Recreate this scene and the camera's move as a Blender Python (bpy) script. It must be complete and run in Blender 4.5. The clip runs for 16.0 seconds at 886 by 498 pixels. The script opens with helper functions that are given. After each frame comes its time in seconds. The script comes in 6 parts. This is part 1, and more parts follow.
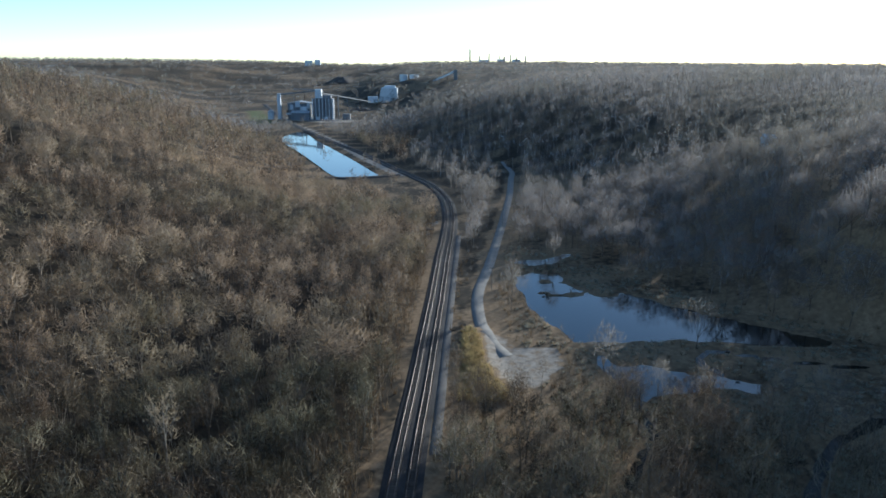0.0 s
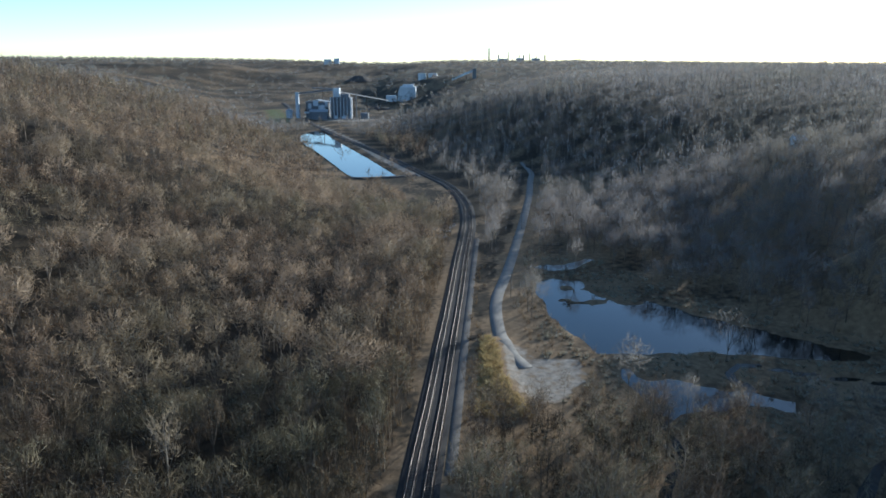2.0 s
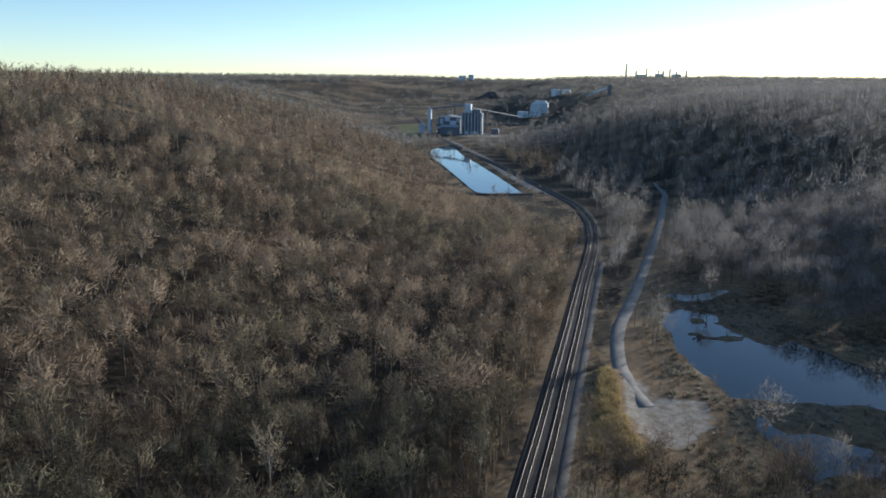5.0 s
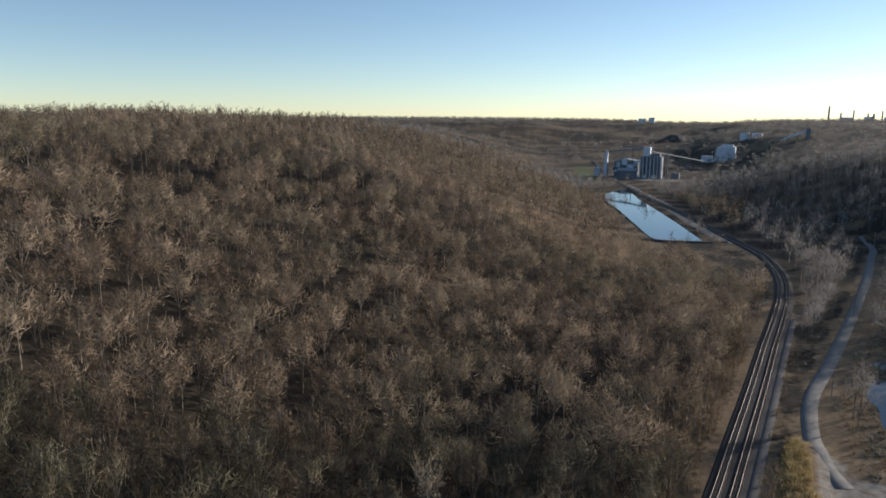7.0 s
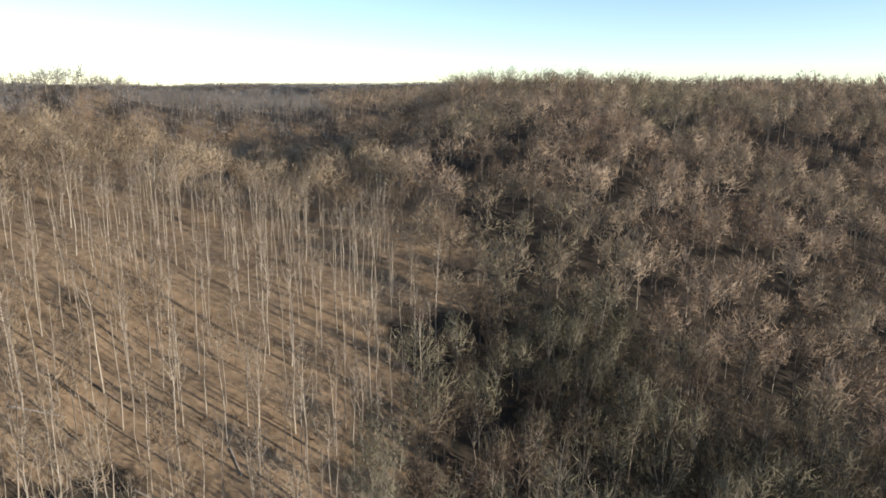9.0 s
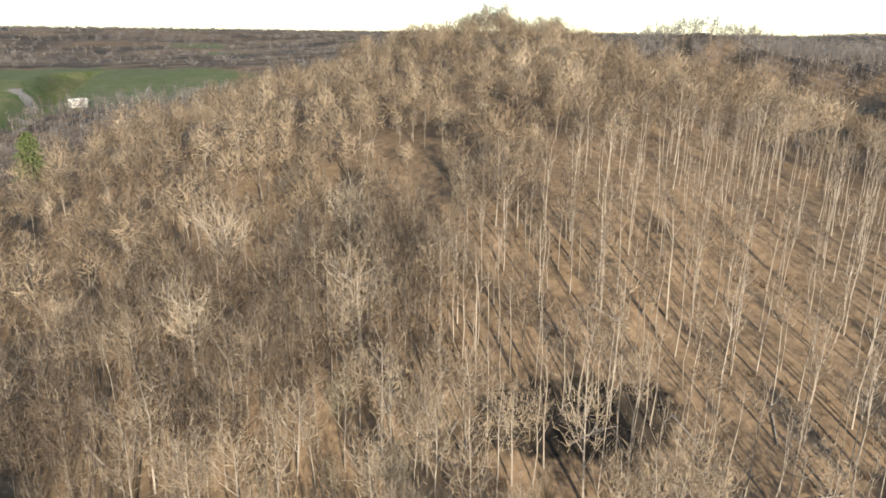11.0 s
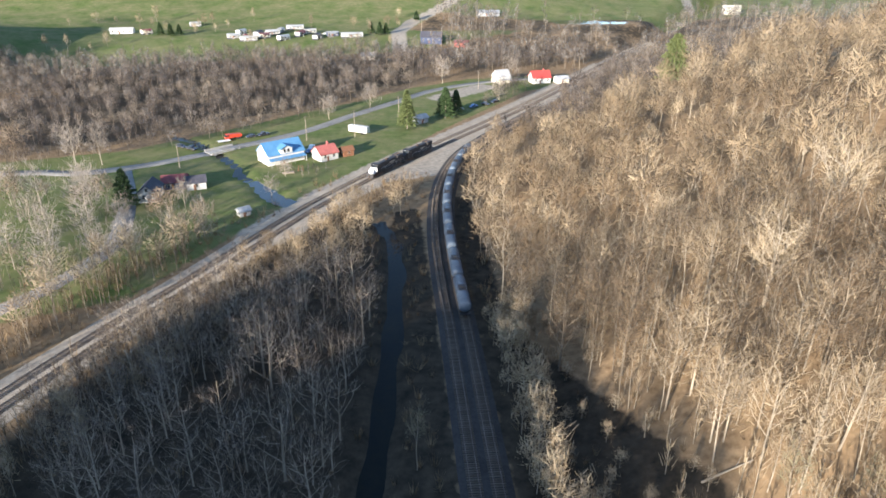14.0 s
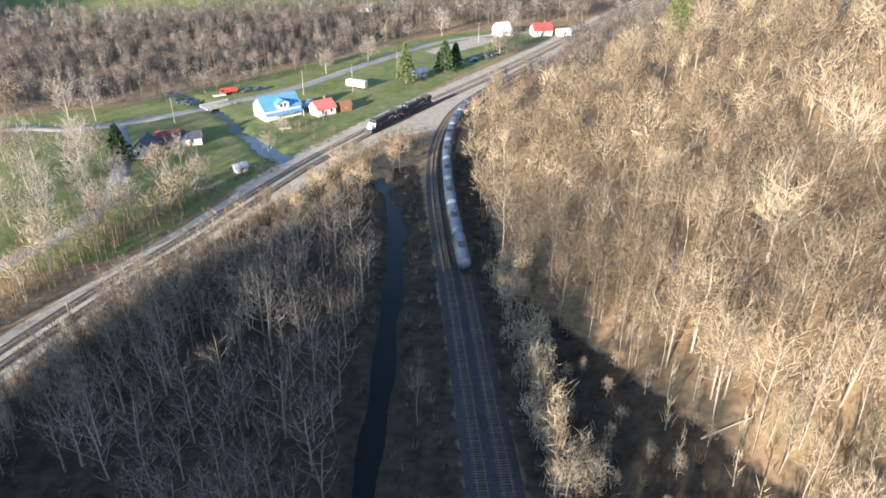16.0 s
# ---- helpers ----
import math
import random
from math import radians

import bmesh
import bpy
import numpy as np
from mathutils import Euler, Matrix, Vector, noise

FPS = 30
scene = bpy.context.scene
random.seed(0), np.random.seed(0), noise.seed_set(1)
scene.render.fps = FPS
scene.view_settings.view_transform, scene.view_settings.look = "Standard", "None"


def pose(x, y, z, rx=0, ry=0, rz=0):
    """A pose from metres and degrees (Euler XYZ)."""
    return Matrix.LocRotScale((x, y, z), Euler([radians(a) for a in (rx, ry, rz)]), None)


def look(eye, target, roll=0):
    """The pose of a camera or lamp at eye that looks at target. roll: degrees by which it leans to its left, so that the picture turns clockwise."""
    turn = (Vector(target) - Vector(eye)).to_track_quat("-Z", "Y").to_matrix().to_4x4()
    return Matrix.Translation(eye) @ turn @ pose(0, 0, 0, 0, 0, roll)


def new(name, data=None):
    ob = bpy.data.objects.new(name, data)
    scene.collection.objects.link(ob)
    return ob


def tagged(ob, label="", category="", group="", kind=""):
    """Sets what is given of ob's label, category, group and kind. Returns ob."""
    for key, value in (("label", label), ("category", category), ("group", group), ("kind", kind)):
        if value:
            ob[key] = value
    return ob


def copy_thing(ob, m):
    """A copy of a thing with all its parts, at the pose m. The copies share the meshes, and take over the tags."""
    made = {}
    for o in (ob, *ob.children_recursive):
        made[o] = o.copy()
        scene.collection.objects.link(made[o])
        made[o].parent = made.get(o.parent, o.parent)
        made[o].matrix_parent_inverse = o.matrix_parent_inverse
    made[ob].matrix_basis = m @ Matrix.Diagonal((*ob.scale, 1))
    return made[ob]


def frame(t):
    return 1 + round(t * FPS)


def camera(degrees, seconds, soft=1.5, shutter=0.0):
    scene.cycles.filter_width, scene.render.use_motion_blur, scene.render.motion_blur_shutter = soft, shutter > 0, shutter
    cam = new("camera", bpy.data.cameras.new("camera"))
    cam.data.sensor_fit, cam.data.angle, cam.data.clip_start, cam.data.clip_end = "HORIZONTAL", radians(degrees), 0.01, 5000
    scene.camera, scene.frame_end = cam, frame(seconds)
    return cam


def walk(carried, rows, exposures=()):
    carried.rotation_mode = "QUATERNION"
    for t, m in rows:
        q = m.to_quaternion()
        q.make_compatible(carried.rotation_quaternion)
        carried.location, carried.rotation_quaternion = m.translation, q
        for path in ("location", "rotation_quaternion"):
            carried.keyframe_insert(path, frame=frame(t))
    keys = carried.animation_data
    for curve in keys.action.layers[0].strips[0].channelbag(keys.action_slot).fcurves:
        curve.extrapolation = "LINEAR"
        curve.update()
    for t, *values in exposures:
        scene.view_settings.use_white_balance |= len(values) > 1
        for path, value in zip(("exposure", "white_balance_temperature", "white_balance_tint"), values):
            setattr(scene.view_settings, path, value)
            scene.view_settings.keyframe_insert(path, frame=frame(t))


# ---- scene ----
cam = camera(66.0, 16.0, soft=1.7)
# seconds, place, heading to the left, pitch; the gimbal leans a constant 0.4 degrees
PATH = [
    (0.0, (0.00, 0.00, 88.00), 0.02, -15.21),
    (0.5, (-0.15, 2.38, 87.98), 0.13, -15.23),
    (1.0, (-0.23, 4.62, 87.98), 0.41, -15.27),
    (1.5, (-0.15, 6.75, 87.95), 0.95, -15.30),
    (2.0, (-0.03, 8.82, 87.97), 1.55, -15.32),
    (2.5, (0.28, 10.79, 88.01), 1.91, -15.34),
    (3.0, (0.77, 12.68, 87.97), 3.59, -15.35),
    (3.5, (1.38, 14.83, 87.99), 7.49, -15.39),
    (4.0, (1.71, 15.95, 87.95), 10.69, -15.41),
    (6.5, (1.50, 16.22, 87.87), 14.56, -10.82),
    (7.0, (1.35, 16.45, 87.65), 26.91, -10.77),
    (7.5, (1.28, 16.67, 87.19), 39.37, -10.86),
    (8.0, (1.15, 16.69, 86.95), 51.83, -12.13),
    (8.5, (0.99, 16.72, 86.70), 64.25, -13.38),
    (9.0, (0.87, 16.78, 86.61), 76.54, -13.37),
    (11.5, (0.79, 17.44, 84.79), 136.94, -18.27),
    (12.0, (1.17, 16.95, 85.03), 149.12, -18.19),
    (12.5, (1.81, 16.43, 85.33), 161.18, -18.22),
    (13.0, (2.35, 16.28, 85.18), 172.90, -18.14),
    (13.5, (2.37, 16.40, 84.94), 174.08, -20.77),
    (14.0, (2.37, 16.40, 84.73), 174.05, -25.09),
    (14.5, (2.35, 16.26, 84.53), 174.03, -25.53),
    (15.0, (2.24, 15.97, 84.03), 174.05, -28.68),
    (15.5, (2.29, 15.41, 83.94), 174.01, -28.72),
    (16.0, (2.32, 14.70, 83.77), 173.96, -28.68),
]
EXPOSURES = [(0.0, 0.7, 5400, 3), (4.0, 0.62, 5400, 3), (6.5, 0.15, 6100, 11), (9.0, 0.8, 6200, 11), (11.5, 1.25, 6500, 10), (13.0, 1.28, 6500, 10), (14.0, 1.8, 6400, 10), (16.0, 2.1, 6400, 10)]
walk(cam, [(t, pose(*e, 90 + p, 0, y) @ pose(0, 0, 0, 0, 0, 0.4)) for t, e, y, p in PATH], EXPOSURES)

# ---- light: a low winter sun, clear sky ----
SUN_AZ, SUN_EL = 38.0, 12.7        # degrees clockwise from +y, and above the horizon
world = bpy.data.worlds.new("world")
scene.world = world
world.use_nodes = True
wn = world.node_tree
wn.nodes.clear()
sky = wn.nodes.new("ShaderNodeTexSky")
sky.sky_type, sky.sun_disc = "NISHITA", False
sky.sun_elevation, sky.sun_rotation = radians(SUN_EL), radians(SUN_AZ)
sky.air_density, sky.dust_density, sky.ozone_density = 0.75, 0.1, 1.3
bg = wn.nodes.new("ShaderNodeBackground")
bg.inputs["Strength"].default_value = 0.128
wo = wn.nodes.new("ShaderNodeOutputWorld")
wn.links.new(sky.outputs[0], bg.inputs[0])
wn.links.new(bg.outputs[0], wo.inputs[0])
sun = new("sun", bpy.data.lights.new("sun", "SUN"))
sun.data.energy, sun.data.angle, sun.data.color = 4.6, radians(0.6), (1.0, 0.90, 0.77)
_az, _el = radians(SUN_AZ), radians(SUN_EL)
SUN_DIR = Vector((math.sin(_az) * math.cos(_el), math.cos(_az) * math.cos(_el), math.sin(_el)))
sun.matrix_world = look((150, 150, 200), Vector((150, 150, 200)) - SUN_DIR)

# ---- the lie of the land ----
def smooth(a, b, v):
    u = np.clip((v - a) / (b - a), 0, 1)
    return u * u * (3 - 2 * u)


_wr = np.random.RandomState(7)
WAVES = [(_wr.uniform(0, 6.283), _wr.uniform(0, 6.283), _wr.uniform(0.7, 1.4)) for _ in range(24)]


def ripple(x, y, size, first, count=6):
    """Smooth noise about -1 to 1, with features of that size in metres."""
    v = 0.0
    for a, ph, k in WAVES[first:first + count]:
        s = 6.283 / size * k
        v = v + np.sin(x * math.cos(a) * s + y * math.sin(a) * s + ph)
    return v / count * 1.6


FOOT_Y = [-700, -450, -400, -300, -200, -120, -60, 0, 60, 130, 220, 300, 400, 523, 767, 1016, 1319, 1900]
WEST_X = [-260, -170, -125, -72, -36, -28, -24, -28, -45, -58, -60, -58, -52, -85, -178, -292, -420, -640]
WEST_H = [14, 18, 24, 42, 60, 70, 72, 72, 76, 88, 96, 98, 98, 95, 90, 86, 82, 75]
WEST_L = [80, 80, 80, 75, 75, 78, 82, 100, 120, 150, 190, 200, 190, 180, 180, 180, 180, 200]
EAST_Y = [-900, -400, -100, 0, 100, 203, 242, 300, 345, 400, 534, 640, 760, 900, 1100, 1320, 1900]
EAST_X = [520, 400, 270, 190, 150, 146, 104, 66, 56, 66, 80, 20, -45, -110, -135, -150, -320]

GULLY_Y = [-220, -129, -67, -16, 27, 86, 173, 260]
GULLY_X = [-430, -446, -472, -458, -459, -494, -547, -600]
GULLY_Z = [40, 34, 25, 26, 28, 40, 54, 62]


def bump(x, y, cx, cy, h, r, q=0):
    q = q or r
    return h * np.exp(-((x - cx) / r) ** 2 / 2 - ((y - cy) / q) ** 2 / 2)


def inside(x, y, poly):
    """Whether points lie in a polygon."""
    res = np.zeros(np.shape(x), bool)
    n = len(poly)
    for i in range(n):
        (x0, y0), (x1, y1) = poly[i], poly[(i + 1) % n]
        if y0 == y1:
            continue
        res ^= ((y0 > y) != (y1 > y)) & (x < (x1 - x0) * (y - y0) / (y1 - y0) + x0)
    return res


def dist(x, y, line, closed=False):
    """Distance to a polyline."""
    best = np.full(np.shape(x), 1e9)
    pts = list(line) + ([line[0]] if closed else [])
    for (x0, y0), (x1, y1) in zip(pts, pts[1:]):
        dx, dy = x1 - x0, y1 - y0
        u = np.clip(((x - x0) * dx + (y - y0) * dy) / (dx * dx + dy * dy + 1e-9), 0, 1)
        best = np.minimum(best, np.hypot(x - x0 - u * dx, y - y0 - u * dy))
    return best


def curve_points(line, step):
    """A smooth line through the points, about a step apart."""
    p = [Vector(q) for q in line]
    p = [p[0] * 2 - p[1]] + p + [p[-1] * 2 - p[-2]]
    out = []
    for i in range(1, len(p) - 2):
        a, b, c, d = p[i - 1:i + 3]
        n = max(1, int((c - b).length / step))
        for k in range(n):
            t = k / n
            out.append(0.5 * ((2 * b) + (c - a) * t + (2 * a - 5 * b + 4 * c - d) * t * t + (3 * b - a - 3 * c + d) * t ** 3))
    out.append(p[-2])
    return [tuple(v) for v in out]


# lines of the plan
TRACKS = [(-86, -333), (-64, -301), (-46, -275), (-34, -254), (-26.5, -233), (-21.5, -212), (-18.5, -191), (-16.8, -169), (-16, -147),
          (-15.6, -122), (-15, -98), (-14.2, -70), (-13.6, -50), (-12.5, -10), (-11, 40), (-9.8, 90), (-8.5, 129), (-7.5, 150), (-6.0, 175), (-4.3, 210),
          (-2.0, 256), (0.1, 305), (2.3, 347), (3.7, 395), (1, 447), (-9, 501), (-23, 539), (-41, 583), (-84, 690), (-133, 799), (-190, 935), (-262, 1127), (-390, 1510)]
MAIN = [(122, 40), (112, -15), (98, -57), (80, -94), (65, -124), (51, -149), (36, -178), (22, -203), (2, -233), (-19, -261),
        (-33, -279), (-67, -323), (-101, -370), (-160, -455), (-235, -560), (-330, -690), (-480, -900)]
ROAD = [(54, 620), (57, 570), (53, 534), (46, 469), (36, 396), (28, 342), (20, 291), (14, 257), (13, 231), (15, 210), (20, 196)]
LANE = [(220, -232), (141, -244), (114, -242), (92, -250), (75, -261), (59, -274), (35, -294), (13, -323), (-10, -351), (-31, -377), (-62, -398), (-110, -412)]
DRIVE = [(112, -112), (94, -138), (86, -152), (80, -174), (86, -208), (98, -243)]
CREEK = [(92, -292), (82, -284), (66, -262), (57, -247), (54, -236), (47, -227), (42, -215), (33, -207), (27, -199), (22, -186)]
DITCH = [(2, -186), (-2.5, -168), (-2, -142), (1, -109), (3.5, -83), (6.5, -60), (9, -30), (13, 0), (22, 20)]
BROOK = [(40, 128), (47, 142), (53, 152), (51, 163), (55, 172)]
STREAM = [(53, 170), (58, 176), (64, 184), (80, 180), (90, 176)]
LOOP = [(86, 177), (82, 186), (79, 195), (85, 203), (96, 199), (110, 194), (130, 190)]
SIDE = [(73, 118), (80, 128), (87, 138), (96, 148), (112, 158), (128, 160)]
POND_A = [(30, 281), (40, 286), (50, 282), (54, 264), (62, 257), (74, 259), (84, 247), (98, 235), (112, 224), (130, 211), (127, 207), (112, 206),
          (96, 209), (80, 211), (60, 209), (44, 208), (39, 222), (32, 241)]
POND_B = [(46, 203), (53, 192), (67, 190), (79, 180), (72, 174), (60, 171), (51, 174), (49, 184)]
POOL = [(50, -229), (46, -222), (44, -213), (36, -203), (30, -200), (28, -205), (34, -212), (40, -220), (45, -230)]
POND_C = [(31, 301), (38, 308), (48, 306), (58, 318), (62, 316), (52, 300), (40, 297)]
FAR_POND = [(-52, 546), (-70, 541), (-87, 541), (-115, 610), (-150, 700), (-178, 766), (-196, 830), (-192, 895), (-180, 890), (-150, 805), (-92, 655)]
SOUTH_POND = [(-152, -604), (-170, -612), (-200, -606), (-226, -598), (-224, -588), (-195, -584), (-160, -592)]
PAD = [(13, 212), (19, 216), (23, 203), (37, 204), (37, 189), (27, 174), (19, 173), (14, 181), (12.5, 195)]
LAWN = [(150, -90), (100, -128), (66, -140), (43, -183), (20, -222), (-8, -260), (-28, -292), (-66, -345), (-84, -372), (-120, -395), (-125, -420), (-60, -412),
        (-20, -386), (8, -356), (36, -332), (66, -304), (106, -270), (150, -258), (210, -248), (210, -120)]
FIELD_A = [(420, -500), (330, -498), (200, -462), (150, -478), (60, -500), (0, -520), (-22, -560), (-60, -640), (-95, -705), (-104, -760), (-75, -810),
           (-20, -850), (30, -800), (70, -745), (140, -735), (240, -745), (300, -690), (420, -660)]
FIELD_B = [(-62, -640), (-100, -620), (-160, -612), (-280, -606), (-400, -580), (-520, -625), (-630, -700), (-650, -860), (-560, -1000), (-430, -1010), (-330, -900), (-250, -850), (-130, -830), (-108, -765)]
FIELD_HEDGE = [(180, -721), (121, -727), (62, -734), (20, -751), (-14, -765)]
TRAIL = [(-19, -500), (-20, -560), (-34, -605), (-62, -650), (-92, -700), (-102, -740), (-98, -775), (-70, -808)]


def water_level(x, y):
    """Below nought where water or its bed lies: about 1 m deep, 0 at the shore."""
    deep = np.zeros(np.shape(x))
    wob = ripple(x, y, 14, 3) * 1.3
    for poly in (POND_A, POND_B, POND_C, POOL, FAR_POND, SOUTH_POND):
        d = dist(x, y, poly, True) * np.where(inside(x, y, poly), 1, -1) + wob
        deep = np.maximum(deep, smooth(-2, 3, d))
    for line, w in ((CREEK, 1.5), (DITCH, 1.9), (BROOK, 1.0), (STREAM, 3.0), (LOOP, 1.2), (SIDE, 1.3)):
        deep = np.maximum(deep, smooth(w + 1.6, w - 1.4, dist(x, y, line) + wob * 0.4))
    # reed islands in the marsh pond
    isle = smooth(0.15, 0.75, ripple(x, y, 17, 9)) * inside(x, y, [(33, 262), (52, 290), (70, 270), (72, 250), (50, 246)])
    return deep * (1 - isle)


def height(x, y):
    x, y = np.asarray(x, float), np.asarray(y, float)
    wf, wh, wl = (np.interp(y, FOOT_Y, v) for v in (WEST_X, WEST_H, WEST_L))
    d = np.maximum(0, wf - x + ripple(x, y, 130, 0) * 9 * smooth(20, 120, wf - x))
    west = wh * d * d / (d * d + wl * wl)
    west = west + (bump(x, y, -300, -165, 15, 52) + bump(x, y, -330, 190, 7, 100, 80) + bump(x, y, -330, 20, -18, 130, 42)
                   + bump(x, y, -230, 95, 3, 45, 40)) * smooth(20, 120, d)
    # a wooded gully behind the western slope, and a low saddle in the crest
    gd = np.abs(x - np.interp(y, GULLY_Y, GULLY_X))
    gw = np.where(x > np.interp(y, GULLY_Y, GULLY_X), np.exp(-(gd / np.interp(y, [40, 120], [145, 70])) ** 2), np.exp(-(gd / 85) ** 2)) * smooth(-165, -85, y) * smooth(260, 150, y)
    floor = np.interp(y, GULLY_Y, GULLY_Z)
    west = west - np.maximum(0, west - floor) * gw + bump(x, y, -381, 254, -8, 24) + bump(x, y, -361, 150, 7, 45) + bump(x, y, -360, 330, 4, 45)
    back = smooth(-430, -560, x - 0.25 * np.maximum(0, y - 100)) * smooth(560, 430, y) * smooth(-330, -200, y)
    west = np.where(west > 58, west - (west - 58) * 0.75 * back, west)
    west = west + bump(x, y, -640, -160, 32, 50, 36)
    e = np.maximum(0, x - np.interp(y, EAST_Y, EAST_X) + ripple(x, y, 160, 2) * 10 * smooth(20, 120, x - np.interp(y, EAST_Y, EAST_X)))
    east = 76 * e * e / (e * e + 150.0 ** 2)
    # a high hill outside every view, added to shade the valley floor
    east = np.maximum(east, bump(x, y, 192, 185, 132, 44, 46) * smooth(0, 60, e))
    # an unseen spur towards the railway junction, added to shade the sidings
    east = np.maximum(east, bump(0.788 * x - 0.616 * y, 0.616 * x + 0.788 * y, 94, 235, 93, 17, 60) * smooth(0, 60, e))
    south = (9 * smooth(-470, -560, y) + 48 * smooth(-560, -900, y)) * (0.3 + 0.7 * smooth(-430, -120, x))
    south = south + 22 * smooth(-750, -1150, y) * smooth(-500, -150, x)
    # a rounded hill east of the lane, unseen, added to shade the field
    east = np.maximum(east, bump(x, y, 335, -440, 50, 42, 70))
    far = 72 * np.maximum(smooth(1500, 3400, y), smooth(-1500, -3200, y))
    far = np.maximum(far, 64 * smooth(1200, 3000, np.abs(x)))
    far = far + bump(x, y, -870, 2350, 16, 150, 110) + bump(x, y, -420, 2900, 14, 190, 120) + bump(x, y, -1300, 2100, 14, 210, 130) + bump(x, y, 620, 3200, 12, 260, 120) + bump(x, y, 120, 2500, 10, 200, 110)
    hc = 130.0
    z = hc * (1 - (1 - np.minimum(west, 120) / hc) * (1 - np.minimum(east, 120) / hc) * (1 - south / hc) * (1 - far / hc))
    z = np.where(z > 76, 76 + (z - 76) * 0.45, z)
    rough = smooth(4, 40, z)
    z = z + rough * (ripple(x, y, 60, 5) * 1.6 + ripple(x, y, 420, 11) * 5) + ripple(x, y, 23, 14) * 0.25 * smooth(0.0, 3, z + 1)
    # the railway cuts a level shelf
    rail = np.minimum(dist(x, y, TRACKS), dist(x, y, MAIN))
    z = z * smooth(5, 20, rail) if np.ndim(z) else float(z * smooth(5, 20, rail))
    # the bank above the gravel lot
    z = z + 1.3 * smooth(4.5, 1.0, dist(x, y, [(11, 214), (10.5, 196), (12, 182), (17, 170.5)]) - 1.5)
    flat = smooth(34, 8, dist(x, y, SOUTH_POND, True) * ~inside(x, y, SOUTH_POND))
    z = z * (1 - flat) + 11.5 * flat
    near = np.abs(x) + np.abs(y) < 1700
    w = water_level(x, y)
    return np.where(near, z - np.where(flat > 0.5, 1.2, z + 1.1) * w + 0.3 * (1 - w), z)


# ---- materials ----
def material(name, colour, rough=0.9, second=None, size=1.0, metal=0.0, bump_size=0.0, bump_depth=0.02, random_mix=0.0, spec=0.3, streak=None, third=None, third_size=50.0, tone=False, sheer=0.0, thin=0.0):
    """A surface: two noises mix the colour with a second one; a fine noise gives relief."""
    m = bpy.data.materials.new(name)
    m.use_nodes = True
    nt = m.node_tree
    nd, lk = nt.nodes, nt.links
    b = nd["Principled BSDF"]
    b.inputs["Roughness"].default_value = rough
    b.inputs["Metallic"].default_value = metal
    b.inputs["Specular IOR Level"].default_value = spec
    second = second or tuple(c * 0.62 for c in colour)
    tc = nd.new("ShaderNodeTexCoord")
    mp = nd.new("ShaderNodeMapping")
    if streak:
        mp.inputs["Scale"].default_value = streak
    lk.new(tc.outputs["Object"], mp.inputs[0])
    n1, n2 = nd.new("ShaderNodeTexNoise"), nd.new("ShaderNodeTexNoise")
    n1.inputs["Scale"].default_value, n2.inputs["Scale"].default_value = 1.0 / size, 7.3 / size
    n1.inputs["Detail"].default_value = n2.inputs["Detail"].default_value = 4
    lk.new(mp.outputs[0], n1.inputs[0])
    lk.new(mp.outputs[0], n2.inputs[0])
    add = nd.new("ShaderNodeMath")
    add.operation = "ADD"
    lk.new(n1.outputs[0], add.inputs[0])
    lk.new(n2.outputs[0], add.inputs[1])
    src = add.outputs[0]
    if random_mix:
        oi = nd.new("ShaderNodeObjectInfo")
        gi = nd.new("ShaderNodeNewGeometry")
        r1 = nd.new("ShaderNodeMath")
        r1.operation = "ADD"
        lk.new(oi.outputs["Random"], r1.inputs[0])
        if tone:
            at = nd.new("ShaderNodeAttribute")
            at.attribute_name = "tone"
            lk.new(at.outputs["Fac"], r1.inputs[1])
        else:
            lk.new(gi.outputs["Random Per Island"], r1.inputs[1])
        r2 = nd.new("ShaderNodeMath")
        r2.operation = "MULTIPLY_ADD"
        r2.inputs[1].default_value = random_mix
        lk.new(r1.outputs[0], r2.inputs[0])
        lk.new(src, r2.inputs[2])
        r3 = nd.new("ShaderNodeMath")
        r3.operation = "SUBTRACT"
        r3.inputs[1].default_value = random_mix
        lk.new(r2.outputs[0], r3.inputs[0])
        src = r3.outputs[0]
    mr = nd.new("ShaderNodeMapRange")
    mr.inputs["From Min"].default_value, mr.inputs["From Max"].default_value = 0.72, 1.28
    lk.new(src, mr.inputs["Value"])
    mx = nd.new("ShaderNodeMix")
    mx.data_type = "RGBA"
    mx.inputs["A"].default_value, mx.inputs["B"].default_value = (*colour, 1), (*second, 1)
    lk.new(mr.outputs[0], mx.inputs["Factor"])
    out = mx.outputs["Result"]
    if third:
        n3, m3, x3 = nd.new("ShaderNodeTexNoise"), nd.new("ShaderNodeMapRange"), nd.new("ShaderNodeMix")
        n3.inputs["Scale"].default_value = 1.0 / third_size
        m3.inputs["From Min"].default_value, m3.inputs["From Max"].default_value = 0.48, 0.68
        x3.data_type = "RGBA"
        x3.inputs["B"].default_value = (*third, 1)
        lk.new(tc.outputs["Object"], n3.inputs[0])
        lk.new(n3.outputs[0], m3.inputs["Value"])
        lk.new(m3.outputs[0], x3.inputs["Factor"])
        lk.new(out, x3.inputs["A"])
        out = x3.outputs["Result"]
    lk.new(out, b.inputs["Base Color"])
